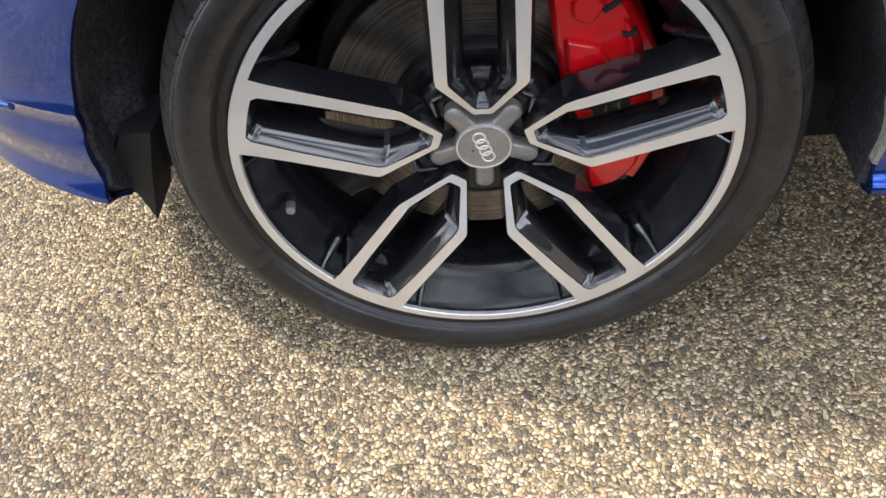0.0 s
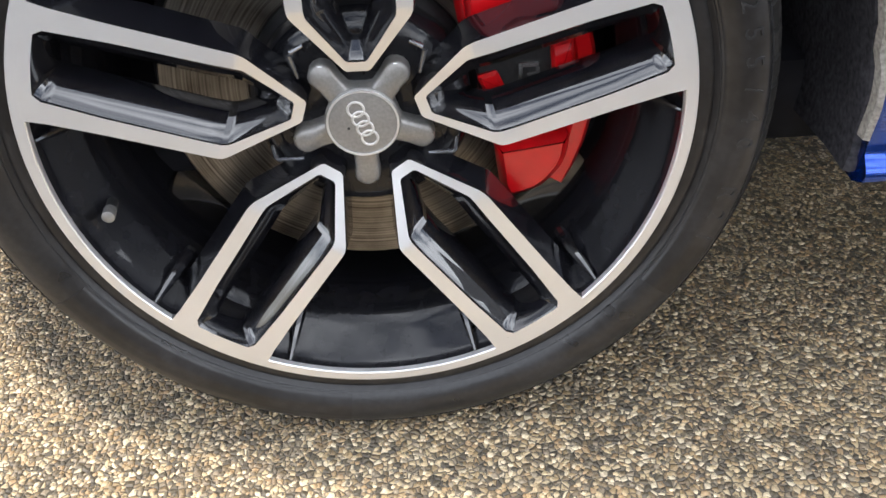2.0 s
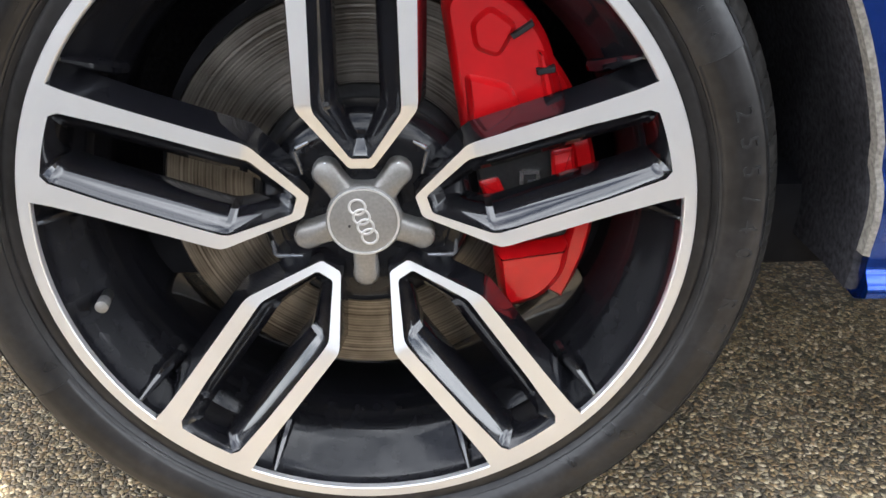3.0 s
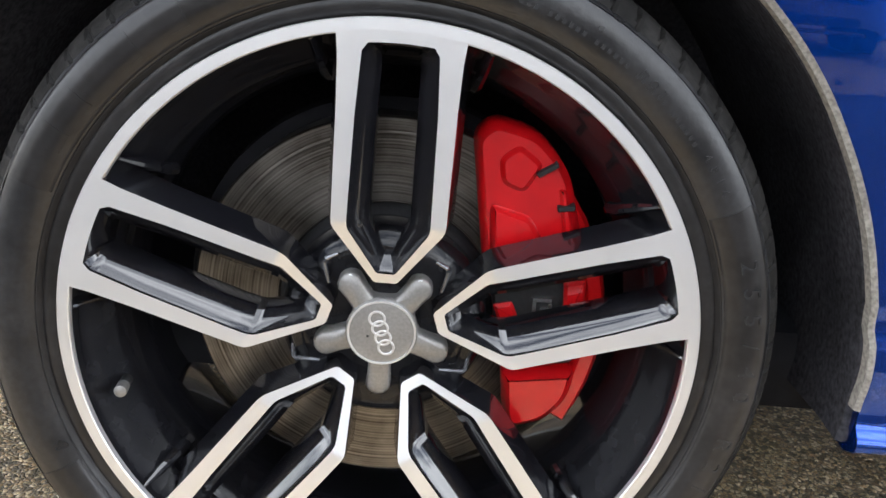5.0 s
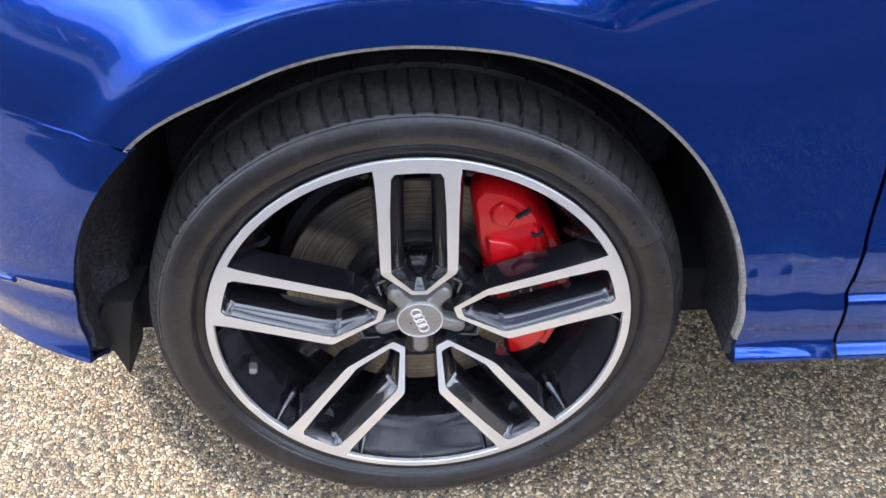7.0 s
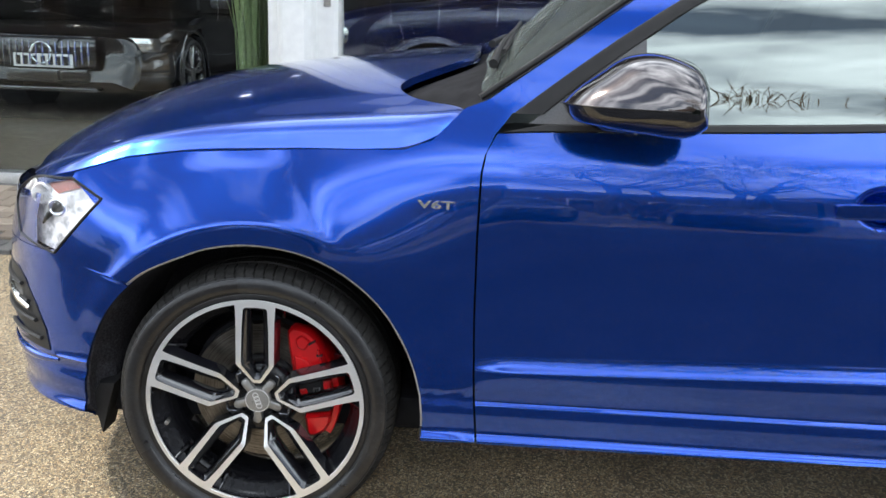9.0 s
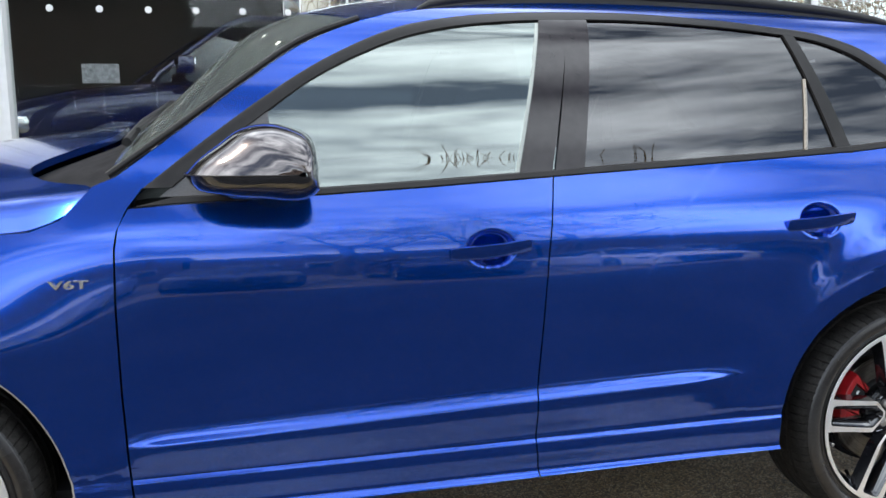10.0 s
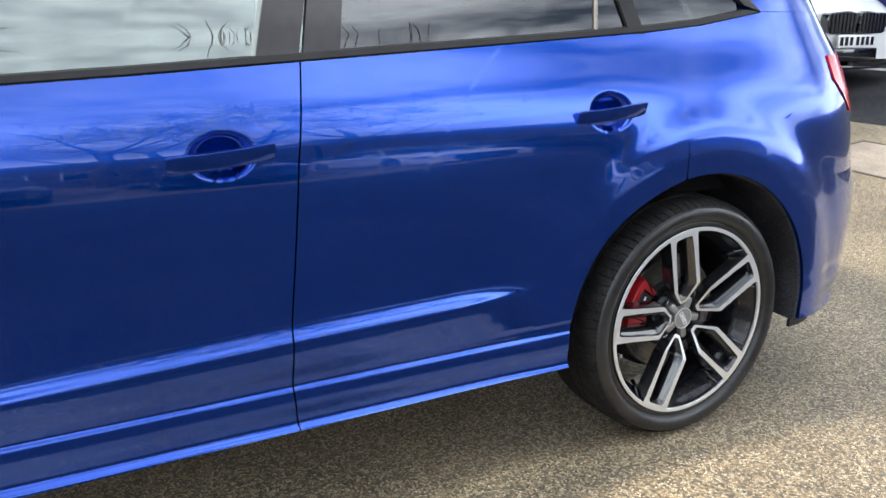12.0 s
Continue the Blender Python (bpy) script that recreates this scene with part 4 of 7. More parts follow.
def rear_edge(z):
    a = 2.807 - math.sqrt(max(RA ** 2 - (z - 0.36) ** 2, 0)) if abs(z - 0.36) < RA else 2.807
    return min(a, gap_r(z) - 0.002) if z < 0.80 else gap_r(z) - 0.002


front_door = pair("front_door", sheet(door(lambda z: gap_f(z) + 0.002, lambda z: gap_m(z) - 0.002, 230, 200), IN), PAINT, "glossy blue front door")
rear_door = pair("rear_door", sheet(door(lambda z: gap_m(z) + 0.002, rear_edge, 230, 200), IN), PAINT, "glossy blue rear door")

# front wing, round the wheel arch
RF = 0.418
wing_keys = [(136, (-0.305, 0.668)), (133, (-0.534, 0.716)), (128, (-0.398, 0.866)), (125, (-0.482, 0.915)), (122, (-0.476, 0.927)), (117, (-0.345, 0.968)), (108, (-0.20, 0.990)), (90, (0.07, 1.008)), (72, (0.36, 1.024)), (66, (0.43, 1.050)), (61, (0.505, 1.128)), (58, (0.585, 1.160)), (56, (0.622, 1.125)),
             (54, (0.581, 1.072)), (50, (0.557, 1.02)), (47, (0.550, 0.98)), (35, (0.547, 0.83)), (20, (0.549, 0.62)), (5, (0.557, 0.42)), (-5, (0.567, 0.300)), (-9.5, (0.52, 0.298))]
ang = np.concatenate([np.linspace(wing_keys[k][0], wing_keys[k + 1][0], 9, endpoint=False) for k in range(len(wing_keys) - 1)] + [[wing_keys[-1][0]]])
KA = np.array([k[0] for k in wing_keys])[::-1]
bx = np.interp(ang, KA, np.array([k[1][0] for k in wing_keys])[::-1])
bz = np.interp(ang, KA, np.array([k[1][1] for k in wing_keys])[::-1])
ra = RF + 0.004 + 0.004 * smoothstep(10, 40, ang) * (1 - smoothstep(105, 130, ang)) + 0.012 * np.clip((30 - ang) / 40, 0, 1) + 0.020 * smoothstep(112, 136, ang)
ax_, az_ = ra * np.cos(np.radians(ang)), 0.36 + ra * np.sin(np.radians(ang))
Tt = np.linspace(0, 1, 46) ** 1.25
Q = np.stack([np.stack([ax_ + (bx - ax_) * t, az_ + (bz - az_) * t], -1) for t in Tt], 1)
WING = on_side(Q)
pair("front_wing", sheet(WING, IN, flip=False), PAINT, "glossy blue front wing")
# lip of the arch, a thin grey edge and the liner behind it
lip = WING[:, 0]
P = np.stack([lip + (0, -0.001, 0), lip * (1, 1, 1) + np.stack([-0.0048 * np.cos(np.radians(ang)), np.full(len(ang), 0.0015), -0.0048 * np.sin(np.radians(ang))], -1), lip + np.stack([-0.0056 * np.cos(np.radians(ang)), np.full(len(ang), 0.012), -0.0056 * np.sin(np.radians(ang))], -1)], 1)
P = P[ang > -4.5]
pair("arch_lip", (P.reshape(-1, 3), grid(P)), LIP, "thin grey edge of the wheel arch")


def liner(cx, r, a0, a1, edge):
    A = np.linspace(a0, a1, 70)
    c, q = np.cos(np.radians(A)), np.sin(np.radians(A))
    re = edge(A) + 0.006
    ye = side_y(cx + re * c, 0.36 + re * q)
    rows = [(re, ye + 0.010), (re - 0.012, ye + 0.016), (re - 0.010, ye + 0.06), (np.full(70, r), np.maximum(ye + 0.09, 0.14)), (np.full(70, r), np.full(70, 0.42)), (np.full(70, r * 0.35), np.full(70, 0.42))]
    P = np.stack([np.stack([cx + a * c, b, 0.36 + a * q], -1) for a, b in rows], 1)
    return P.reshape(-1, 3), grid(P)


pair("arch_liner", liner(0, 0.425, -9, 192, lambda A: np.where(A < 136, np.interp(A, ang[::-1], ra[::-1]), np.interp(A, [136, 193], [0.441, 0.474]))), LINER, "black felt wheel arch liner")
pair("arch_liner", liner(2.807, 0.440, -9, 186, lambda A: np.full(len(A), RA)), LINER, "black felt wheel arch liner")

# mudguard flap in front of the front wheel
pair("deflector_flap", merge(prism([(-0.450, 0.36), (-0.405, 0.36), (-0.425, 0.290), (-0.449, 0.209), (-0.462, 0.258), (-0.500, 0.270)], 0.088, 0.165, 0.004)), PLASTIC, "black plastic air deflector")

# rear quarter: below the belt, round the rear arch
q_keys = [(101, (2.7205, 0.80)), (99, (2.7235, 0.90)), (96, (2.731, 1.02)), (94, (2.722, 1.075)), (92, (2.650, 1.174)), (84, (2.84, 1.190)), (72, (3.075, 1.224)), (62, (3.30, 1.2246)), (58, (3.446, 1.2246)), (55, (3.486, 1.190)), (50, (3.475, 1.095)), (46, (3.44, 1.02)), (40, (3.46, 0.93)), (33, (3.46, 0.80)), (27, (3.40, 0.715)), (22, (3.27, 0.62))]
ang2 = np.concatenate([np.linspace(q_keys[k][0], q_keys[k + 1][0], 10, endpoint=False) for k in range(len(q_keys) - 1)] + [[q_keys[-1][0]]])
KA = np.array([k[0] for k in q_keys])[::-1]
bx = np.interp(ang2, KA, np.array([k[1][0] for k in q_keys])[::-1])
bz = np.interp(ang2, KA, np.array([k[1][1] for k in q_keys])[::-1])
ax_, az_ = 2.807 + RA * np.cos(np.radians(ang2)), 0.36 + RA * np.sin(np.radians(ang2))
Q = np.stack([np.stack([ax_ + (bx - ax_) * t, az_ + (bz - az_) * t], -1) for t in np.linspace(0, 1, 48) ** 1.2], 1)
pair("rear_quarter", sheet(on_side(Q), IN), PAINT, "glossy blue rear quarter panel")

# roof frame: windscreen pillar, cant rail and rear pillar
TRIM_OUT = smooth_line([(0.622, 1.122), (0.76, 1.228), (0.91, 1.335), (1.06, 1.430), (1.17, 1.485), (1.30, 1.535), (1.45, 1.565), (1.62, 1.582), (1.80, 1.589), (2.01, 1.588), (2.22, 1.575), (2.45, 1.552), (2.64, 1.522), (2.74, 1.485), (2.84, 1.418), (2.95, 1.335), (3.075, 1.226)], 120)
FRAME_UP = smooth_line([(0.560, 1.150), (0.73, 1.272), (0.88, 1.382), (1.03, 1.482), (1.17, 1.542), (1.32, 1.580), (1.50, 1.606), (1.70, 1.620), (1.90, 1.624), (2.10, 1.622), (2.35, 1.612), (2.60, 1.594), (2.80, 1.574), (2.98, 1.550), (3.12, 1.515), (3.25, 1.400), (3.45, 1.225)], 120)
Q = np.stack([TRIM_OUT * (1 - t) + FRAME_UP * t for t in np.linspace(0, 1, 14)], 1)
FRAME = on_side(Q)
pair("roof_frame", sheet(FRAME, IN), PAINT, "blue pillar and roof edge")
# black window surround with glass set in it
def strip(outer, inner, out_d, in_d):
    P = np.stack([on_side(outer) + (0, 0.012, 0), on_side(outer) + (0, out_d - 0.003, 0), on_side(outer * 0.85 + inner * 0.15) + (0, out_d - 0.006, 0), on_side(outer * 0.15 + inner * 0.85) + (0, in_d - 0.004, 0), on_side(inner) + (0, in_d + 0.006, 0)], 1)
    return P.reshape(-1, 3), grid(P)


IN_TOP = smooth_line([(0.700, 1.122), (0.80, 1.205), (0.93, 1.302), (1.06, 1.392), (1.18, 1.452), (1.31, 1.502), (1.46, 1.535), (1.62, 1.552), (1.80, 1.560), (2.01, 1.560), (2.22, 1.549), (2.44, 1.528), (2.60, 1.502), (2.70, 1.464), (2.80, 1.398), (2.90, 1.322), (3.005, 1.245)], 120)
pair("window_surround", strip(TRIM_OUT, IN_TOP, 0.0, 0.002), TRIM, "satin black window surround")
bx_ = np.linspace(0.585, 3.075, 90)
low = np.stack([bx_, belt(bx_) + 0.002], -1)
high = np.stack([np.linspace(0.70, 3.005, 90), belt(np.linspace(0.70, 3.005, 90)) + 0.020], -1)
pair("belt_trim", strip(low, high, -0.001, -0.001), TRIM, "satin black belt line trim")


def pane(outline, d, n=40):
    """A curved pane within an outline of (x, z) on the side: left, right edges as functions of v."""
    P = on_side(outline) + (0, d, 0)
    return sheet(P, (0, 0.004, 0))


def glass_grid(xl, xr, z_low, z_top, nu=40, nv=30):
    Q = np.zeros((nu, nv, 2))
    for i in range(nu):
        for j in range(nv):
            v = j / (nv - 1)
            x = 0.5 * (xl(1.3) + xr(1.3))
            for _ in range(6):
                zz = z_low(x) + v * (z_top(x) - z_low(x))
                x = xl(zz) + (xr(zz) - xl(zz)) * i / (nu - 1)
            Q[i, j] = (x, z_low(x) + v * (z_top(x) - z_low(x)))
    return Q


top_in = lambda x: np.interp(x, IN_TOP[:, 0], IN_TOP[:, 1]) + 0.006
low_in = lambda x: belt(x) + 0.014
xq = np.linspace(0.69, 1.70, 60)
Q = np.stack([np.stack([xq, low_in(xq) + (np.maximum(top_in(xq), low_in(xq) + 0.002) - low_in(xq)) * v], -1) for v in np.linspace(0, 1, 26)], 1)
pane_f = pair("front_side_glass", pane(Q, 0.006), GLASS, "clear side window reflecting clouds")
xq = np.linspace(1.62, 2.60, 60)
Q = np.stack([np.stack([xq, low_in(xq) + (top_in(xq) - low_in(xq)) * v], -1) for v in np.linspace(0, 1, 26)], 1)
seam = 2.479 + (Q[..., 1] - 1.165) * 0.195
Q[..., 0] = 1.62 + (Q[..., 0] - 1.62) * (seam - 1.62) / (2.60 - 1.62)
pane_r = pair("rear_side_glass", pane(Q, 0.0075), DARK_GLASS, "dark privacy glass")
xq = np.linspace(2.46, 2.99, 50)
Q = np.stack([np.stack([xq, low_in(xq) + (np.maximum(top_in(xq), low_in(xq) + 0.002) - low_in(xq)) * v], -1) for v in np.linspace(0, 1, 26)], 1)
seam = 2.480 + (Q[..., 1] - 1.165) * 0.195
Q[..., 0] = 2.99 - (2.99 - Q[..., 0]) * (2.99 - seam) / (2.99 - 2.46)
pair("quarter_glass", pane(Q, 0.0075), DARK_GLASS, "dark quarter window")


def post(x0, z0, x1, z1, w0, w1, d, mat, label, name):
    """An upright bar on the side, from low to high."""
    n = 16
    c = np.stack([np.linspace(x0, x1, n), np.linspace(z0, z1, n)], -1)
    w = np.linspace(w0, w1, n)[:, None]
    off = np.stack([w[:, 0], np.zeros(n)], -1)
    P = np.stack([on_side(c - off / 2) + (0, 0.014, 0), on_side(c - off / 2) + (0, d, 0), on_side(c + off / 2) + (0, d, 0), on_side(c + off / 2) + (0, 0.014, 0)], 1)
    return pair(name, (P.reshape(-1, 3), grid(P, flip=True)), mat, label)


post(1.632, 1.134, 1.754, 1.578, 0.092, 0.080, -0.003, PILLAR_BLACK, "satin black centre pillar", "centre_pillar")
post(1.731, 1.139, 1.826, 1.576, 0.084, 0.070, -0.0025, PILLAR_BLACK, "satin black centre pillar", "centre_pillar")
post(1.583, 1.136, 1.7025, 1.552, 0.012, 0.010, 0.0035, EDGE_PALE, "pale window edge", "window_edge")
post(2.610, 1.170, 2.505, 1.530, 0.050, 0.034, -0.002, TRIM, "satin black rear pillar", "rear_pillar")
post(2.476, 1.165, 2.520, 1.390, 0.006, 0.005, -0.001, LIP, "thin pale window edge", "window_edge")
# triangular mirror foot panel
tri = np.stack([np.stack([np.linspace(0.66, 0.93, 20), np.full(20, 1.10) + 0.0 * k + np.linspace(0.0, 0.215, 20) * k / 9], -1) for k in range(10)], 1)
pair("mirror_panel", sheet(on_side(tri) + (0, 0.002, 0), IN), FOOT_GREY, "grey mirror foot panel")

# dark sheet added behind the gaps; its black stands in for their shade
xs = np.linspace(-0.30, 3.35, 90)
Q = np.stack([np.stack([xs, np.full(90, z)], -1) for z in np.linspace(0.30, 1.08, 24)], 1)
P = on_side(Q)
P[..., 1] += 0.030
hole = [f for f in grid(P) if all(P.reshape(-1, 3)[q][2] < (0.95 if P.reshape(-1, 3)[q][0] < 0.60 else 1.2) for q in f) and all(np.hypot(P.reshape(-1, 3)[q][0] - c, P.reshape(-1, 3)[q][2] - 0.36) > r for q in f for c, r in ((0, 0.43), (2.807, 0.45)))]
pair("gap_shade_sheet", (P.reshape(-1, 3), hole), DARK)

# bonnet, from side gap to side gap
BX = np.array([-0.80, -0.788, -0.755, -0.69, -0.60, -0.50, -0.40, -0.25, -0.05, 0.15, 0.30, 0.40, 0.47, 0.52])
def bonnet_row(x):
    zc = float(np.interp(x, CROWN[:, 0], CROWN[:, 1]))
    ze = float(np.interp(x, EDGE[:, 0], EDGE[:, 1])) + 0.0045
    zk = float(np.interp(x, CREASE[:, 0], CREASE[:, 1]))
    x_edge = x if x > -0.345 else -0.345 + (x + 0.345) * 0.57
    ye = float(side_y(x_edge, ze))
    h = max(zk - ze, 0.004)
    yk = ye + 0.012 + 1.05 * h
    pts = [(ye, ze), (ye + 0.004 + 0.10 * h, ze + 0.16 * h), (ye + 0.006 + 0.48 * h, ze + 0.58 * h), (yk - 0.16 * h, zk - 0.085 * h), (yk + 0.16 * h, zk + 0.03 * h), (yk + 0.14, zk + 0.36 * (zc - zk)), (0.56, zk + 0.80 * (zc - zk)), (0.76, zk + 0.965 * (zc - zk)), (YC, zc)]
    L = smooth_line(pts, 44)
    full = np.concatenate([L, np.stack([2 * YC - L[::-1][1:, 0], L[::-1][1:, 1]], -1)])
    xe = np.full(len(full), x)
    s = np.abs(full[:, 0] - YC) / (YC - ye)
    if x < -0.345:
        xe = x + (x_edge - x) * s ** 3
    return np.stack([xe, full[:, 0], full[:, 1]], -1)


CROWN = smooth_line([(-0.80, 0.868), (-0.785, 0.895), (-0.755, 0.940), (-0.70, 0.990), (-0.62, 1.042), (-0.5, 1.096), (-0.3, 1.160), (0.0, 1.213), (0.25, 1.246), (0.52, 1.275)], 200)
EDGE = smooth_line([(-0.80, 0.896), (-0.58, 0.927), (-0.345, 0.968), (-0.20, 0.990), (0.07, 1.008), (0.30, 1.0195), (0.36, 1.026), (0.43, 1.052), (0.52, 1.116)], 200)
CREASE = smooth_line([(-0.80, 0.900), (-0.60, 0.948), (-0.45, 0.990), (-0.34, 1.018), (-0.065, 1.064), (0.24, 1.096), (0.40, 1.112), (0.52, 1.124)], 200)
BON_X = smooth_line([(x, 0) for x in BX], 120)[:, 0]
BON = np.stack([bonnet_row(x) for x in BON_X])
flat = BON.copy()
for i in range(BON.shape[1]):
    across = np.abs(flat[-1, i, 1] - YC) / (YC - flat[-1, 0, 1])
    xi = BON_X - 0.20 * smoothstep(0.05, 0.52, BON_X) * np.exp(-((across - 0.70) / 0.17) ** 2)
    for q in range(3):
        BON[:, i, q] = np.interp(xi, BON_X, flat[:, i, q])

mesh_part("bonnet", *sheet(BON, (0, 0, -0.02)), PAINT, CAR, "glossy blue bonnet")

# windscreen and roof
W_L = on_side(smooth_line([(0.545, 1.150), (0.73, 1.280), (0.88, 1.390), (1.03, 1.490), (1.19, 1.553)], 30)) + (0, 0.008, 0)
def screen_row(p, k):
    s = np.linspace(-1, 1, 41)
    hw = YC - p[1]
    bow = (0.015 * (1 - k) + 0.16 * k) * (1 - np.abs(s) ** 2.2)
    rise = (0.085 * (1 - k) + 0.07 * k) * (1 - s * s)
    return np.stack([p[0] - bow, YC + s * hw, p[2] + rise], -1)


SCR = np.stack([screen_row(p, k / 29) for k, p in enumerate(W_L)])
pair("screen_seal", tube([tuple(p) for p in W_L + (-0.004, -0.004, 0.004)], 0.009, 8), TRIM, "black rubber windscreen seal")
mesh_part("windscreen", *sheet(SCR, (0.0, 0, -0.006), flip=True), SCREEN, CAR, "sloping clear windscreen")
edge = on_side(smooth_line([(1.19, 1.549), (1.32, 1.582), (1.50, 1.608), (1.70, 1.622), (1.90, 1.626), (2.10, 1.624), (2.35, 1.614), (2.60, 1.596), (2.80, 1.576), (2.98, 1.552), (3.12, 1.522), (3.30, 1.490)], 50))
ROOF = []
for k, p in enumerate(edge):
    s = np.linspace(-1, 1, 41)
    lead = 0.16 * (1 - smoothstep(0.0, 0.35, k / 49))
    ROOF.append(np.stack([p[0] - lead * (1 - np.abs(s) ** 2.2) + 0.06 * smoothstep(0.8, 1, k / 49) * (1 - s * s), YC + s * (YC - p[1] - 0.012), p[2] + 0.07 * (1 - np.abs(s) ** 2.4) + 0.004], -1))
mesh_part("roof", *sheet(np.stack(ROOF), (0, 0, -0.02), flip=True), PAINT, CAR, "glossy blue roof")
# bonnet to screen cowl and wipers
s = np.linspace(-1, 1, 41)
c0, c1 = BON[-1], SCR[2]
cowl = np.stack([np.stack([np.interp(s, np.linspace(-1, 1, len(c0)), c0[:, q]) for q in range(3)], -1) + (0.0, 0, -0.035), SCR[2] + (0, 0, -0.012)], 1)
mesh_part("cowl", *sheet(cowl, (0, 0, -0.02)), DARK, CAR, "black plastic cowl below the windscreen")
for y0, y1 in ((0.30, 0.86), (0.95, 1.45)):
    a = SCR[2][int(round((y0 - 0.1) / 1.67 * 40))] + (-0.012, -0.01, 0.012)
    b = SCR[7][int(round((y1 - 0.1) / 1.67 * 40))] + (-0.006, 0, 0.008)
    wiper = mesh_part("wiper_arm", *tube([tuple(a), tuple(a * 0.6 + b * 0.4 + np.array((-0.006, 0, 0.008))), tuple(b)], [0.013, 0.009, 0.005], 8), PLASTIC, CAR, "black wiper arm")
    mesh_part("wiper_blade", *tube([tuple(a * 0.72 + b * 0.28 + np.array((0.005, -0.10, 0.0))), tuple(b + np.array((0.0, 0.14, 0.004)))], 0.007, 6), PLASTIC, wiper)

# roof rails
rail_line = on_side(smooth_line([(1.36, 1.588), (1.50, 1.606), (1.70, 1.619), (1.95, 1.622), (2.20, 1.618), (2.50, 1.600), (2.75, 1.578), (2.93, 1.556)], 40)) + (0, 0.020, 0)
up = 0.034 * np.sin(np.pi * np.linspace(0, 1, 40)) ** 0.35
rail_p = rail_line + np.stack([np.zeros(40), np.zeros(40), up], -1)
rr = list(0.006 + 0.012 * np.sin(np.pi * np.linspace(0, 1, 40)) ** 0.4)
pair("roof_rail", merge(tube([tuple(p) for p in rail_p], rr, 12), sheet(np.stack([rail_line + (0, -0.006, -0.004), rail_p + (0, -0.004, 0)], 1)), sheet(np.stack([rail_line + (0, 0.012, 0), rail_p + (0, 0.012, 0)], 1), flip=True)), PLASTIC, "black roof rail")

# door handles in their bowls
def handle(x, z, tilt):
    """A bar whose front face leans back below its upper edge, standing on two feet over the bowl."""
    n = 26
    L = smooth_line([(x, z - 0.004), (x + 0.05, z - 0.001), (x + 0.11, z + 0.003), (x + 0.17, z + 0.008), (x + 0.220, z + 0.012)], n)
    q = np.linspace(0, 1, n)
    tall = np.interp(q, [0, 0.03, 0.12, 0.5, 0.9, 0.97, 1], [0.0150, 0.0180, 0.0190, 0.0195, 0.0190, 0.0180, 0.0165])
    base = float(side_y(x - 0.02, z))
    lift = 0.010 + 0.016 * np.sin(np.pi * np.clip(q, 0.02, 0.98)) ** 0.7
    rows = []
    for k in range(n):
        f, t = base - lift[k], tall[k]
        sec = [(f + 0.016, t * 0.80), (f + 0.004, t), (f + 0.0005, t * 0.93), (f, t * 0.80), (f + 0.003, t * 0.1), (f + 0.0075, -t * 0.72), (f + 0.010, -t * 0.95), (f + 0.014, -t), (f + 0.018, -t * 0.7)]
        rows.append([(L[k, 0], b, L[k, 1] + c) for b, c in sec])
    P = np.array(rows)
    m = P.shape[1]
    V, Fc = [tuple(p) for p in P.reshape(-1, 3)], grid(P, closed_v=True)
    Fc += [tuple(range(m)), tuple((n - 1) * m + i for i in range(m))[::-1]]
    feet = [tube([(x + dx, base - 0.008, z + dz), (x + dx, base + 0.024, z + dz)], 0.011, 8) for dx, dz in ((0.020, -0.006), (0.200, 0.011))]
    return pair("door_handle", merge((V, Fc), *feet), PAINT, "blue pull handle", sharp=50)


handle(1.376, 0.936, 0)
handle(2.372, 0.973, 0)

# door mirrors
MIRROR_OUT = smooth_line([(0.724, 1.160), (0.752, 1.190), (0.803, 1.228), (0.852, 1.262), (0.917, 1.275), (0.971, 1.266), (1.009, 1.249), (1.026, 1.219), (1.031, 1.160)], 24)
MIRROR_LOW = smooth_line([(1.031, 1.160), (1.029, 1.112), (1.010, 1.099), (0.890, 1.098), (0.805, 1.109), (0.738, 1.132), (0.724, 1.160)], 18)


def mirror(outline, y0=0.045, y1=-0.195, m=22):
    """A rounded shell: the outline swells from the foot and closes in a dome at the outer end."""
    a = np.array((0.985, 1.160))
    rows = []
    for k in range(m):
        q = k / (m - 1)
        y = y0 + (y1 - y0) * math.sin(0.5 * math.pi * q) ** 0.9
        u = (y - y0) / (y1 - y0)
        f = (0.80 + 0.20 * math.sin(0.5 * math.pi * min(u / 0.35, 1))) if u < 0.35 else math.sqrt(max(1 - ((u - 0.35) / 0.651) ** 2.1, 0.0004))
        p = a + (outline - a) * f
        rows.append(np.stack([p[:, 0] + 0.010 * u, np.full(len(p), y), p[:, 1]], -1))
    P = np.stack(rows)
    return [tuple(v) for v in P.reshape(-1, 3)], grid(P)


mir = pair("door_mirror", mirror(MIRROR_OUT), MIRROR_CAP, "glossy dark mirror shell")
pair("mirror_base", mirror(MIRROR_LOW), GLOSS_BLACK, "gloss black lower mirror shell")
groove = np.array([(*p, ) for p in (np.array(mirror(MIRROR_OUT)[0]).reshape(22, 24, 3)[:, 0])])
pair("mirror_line", tube([tuple(p + np.array((-0.0005, -0.0005, 0.0))) for p in groove[2:]], 0.0016, 6), TRIM, "thin dark joint line")
pair("mirror_foot", merge(tube([(0.80, 0.085, 1.122), (0.84, 0.04, 1.112), (0.90, -0.02, 1.115)], [0.022, 0.026, 0.028], 12, 0.8)), GLOSS_BLACK, "black mirror arm")

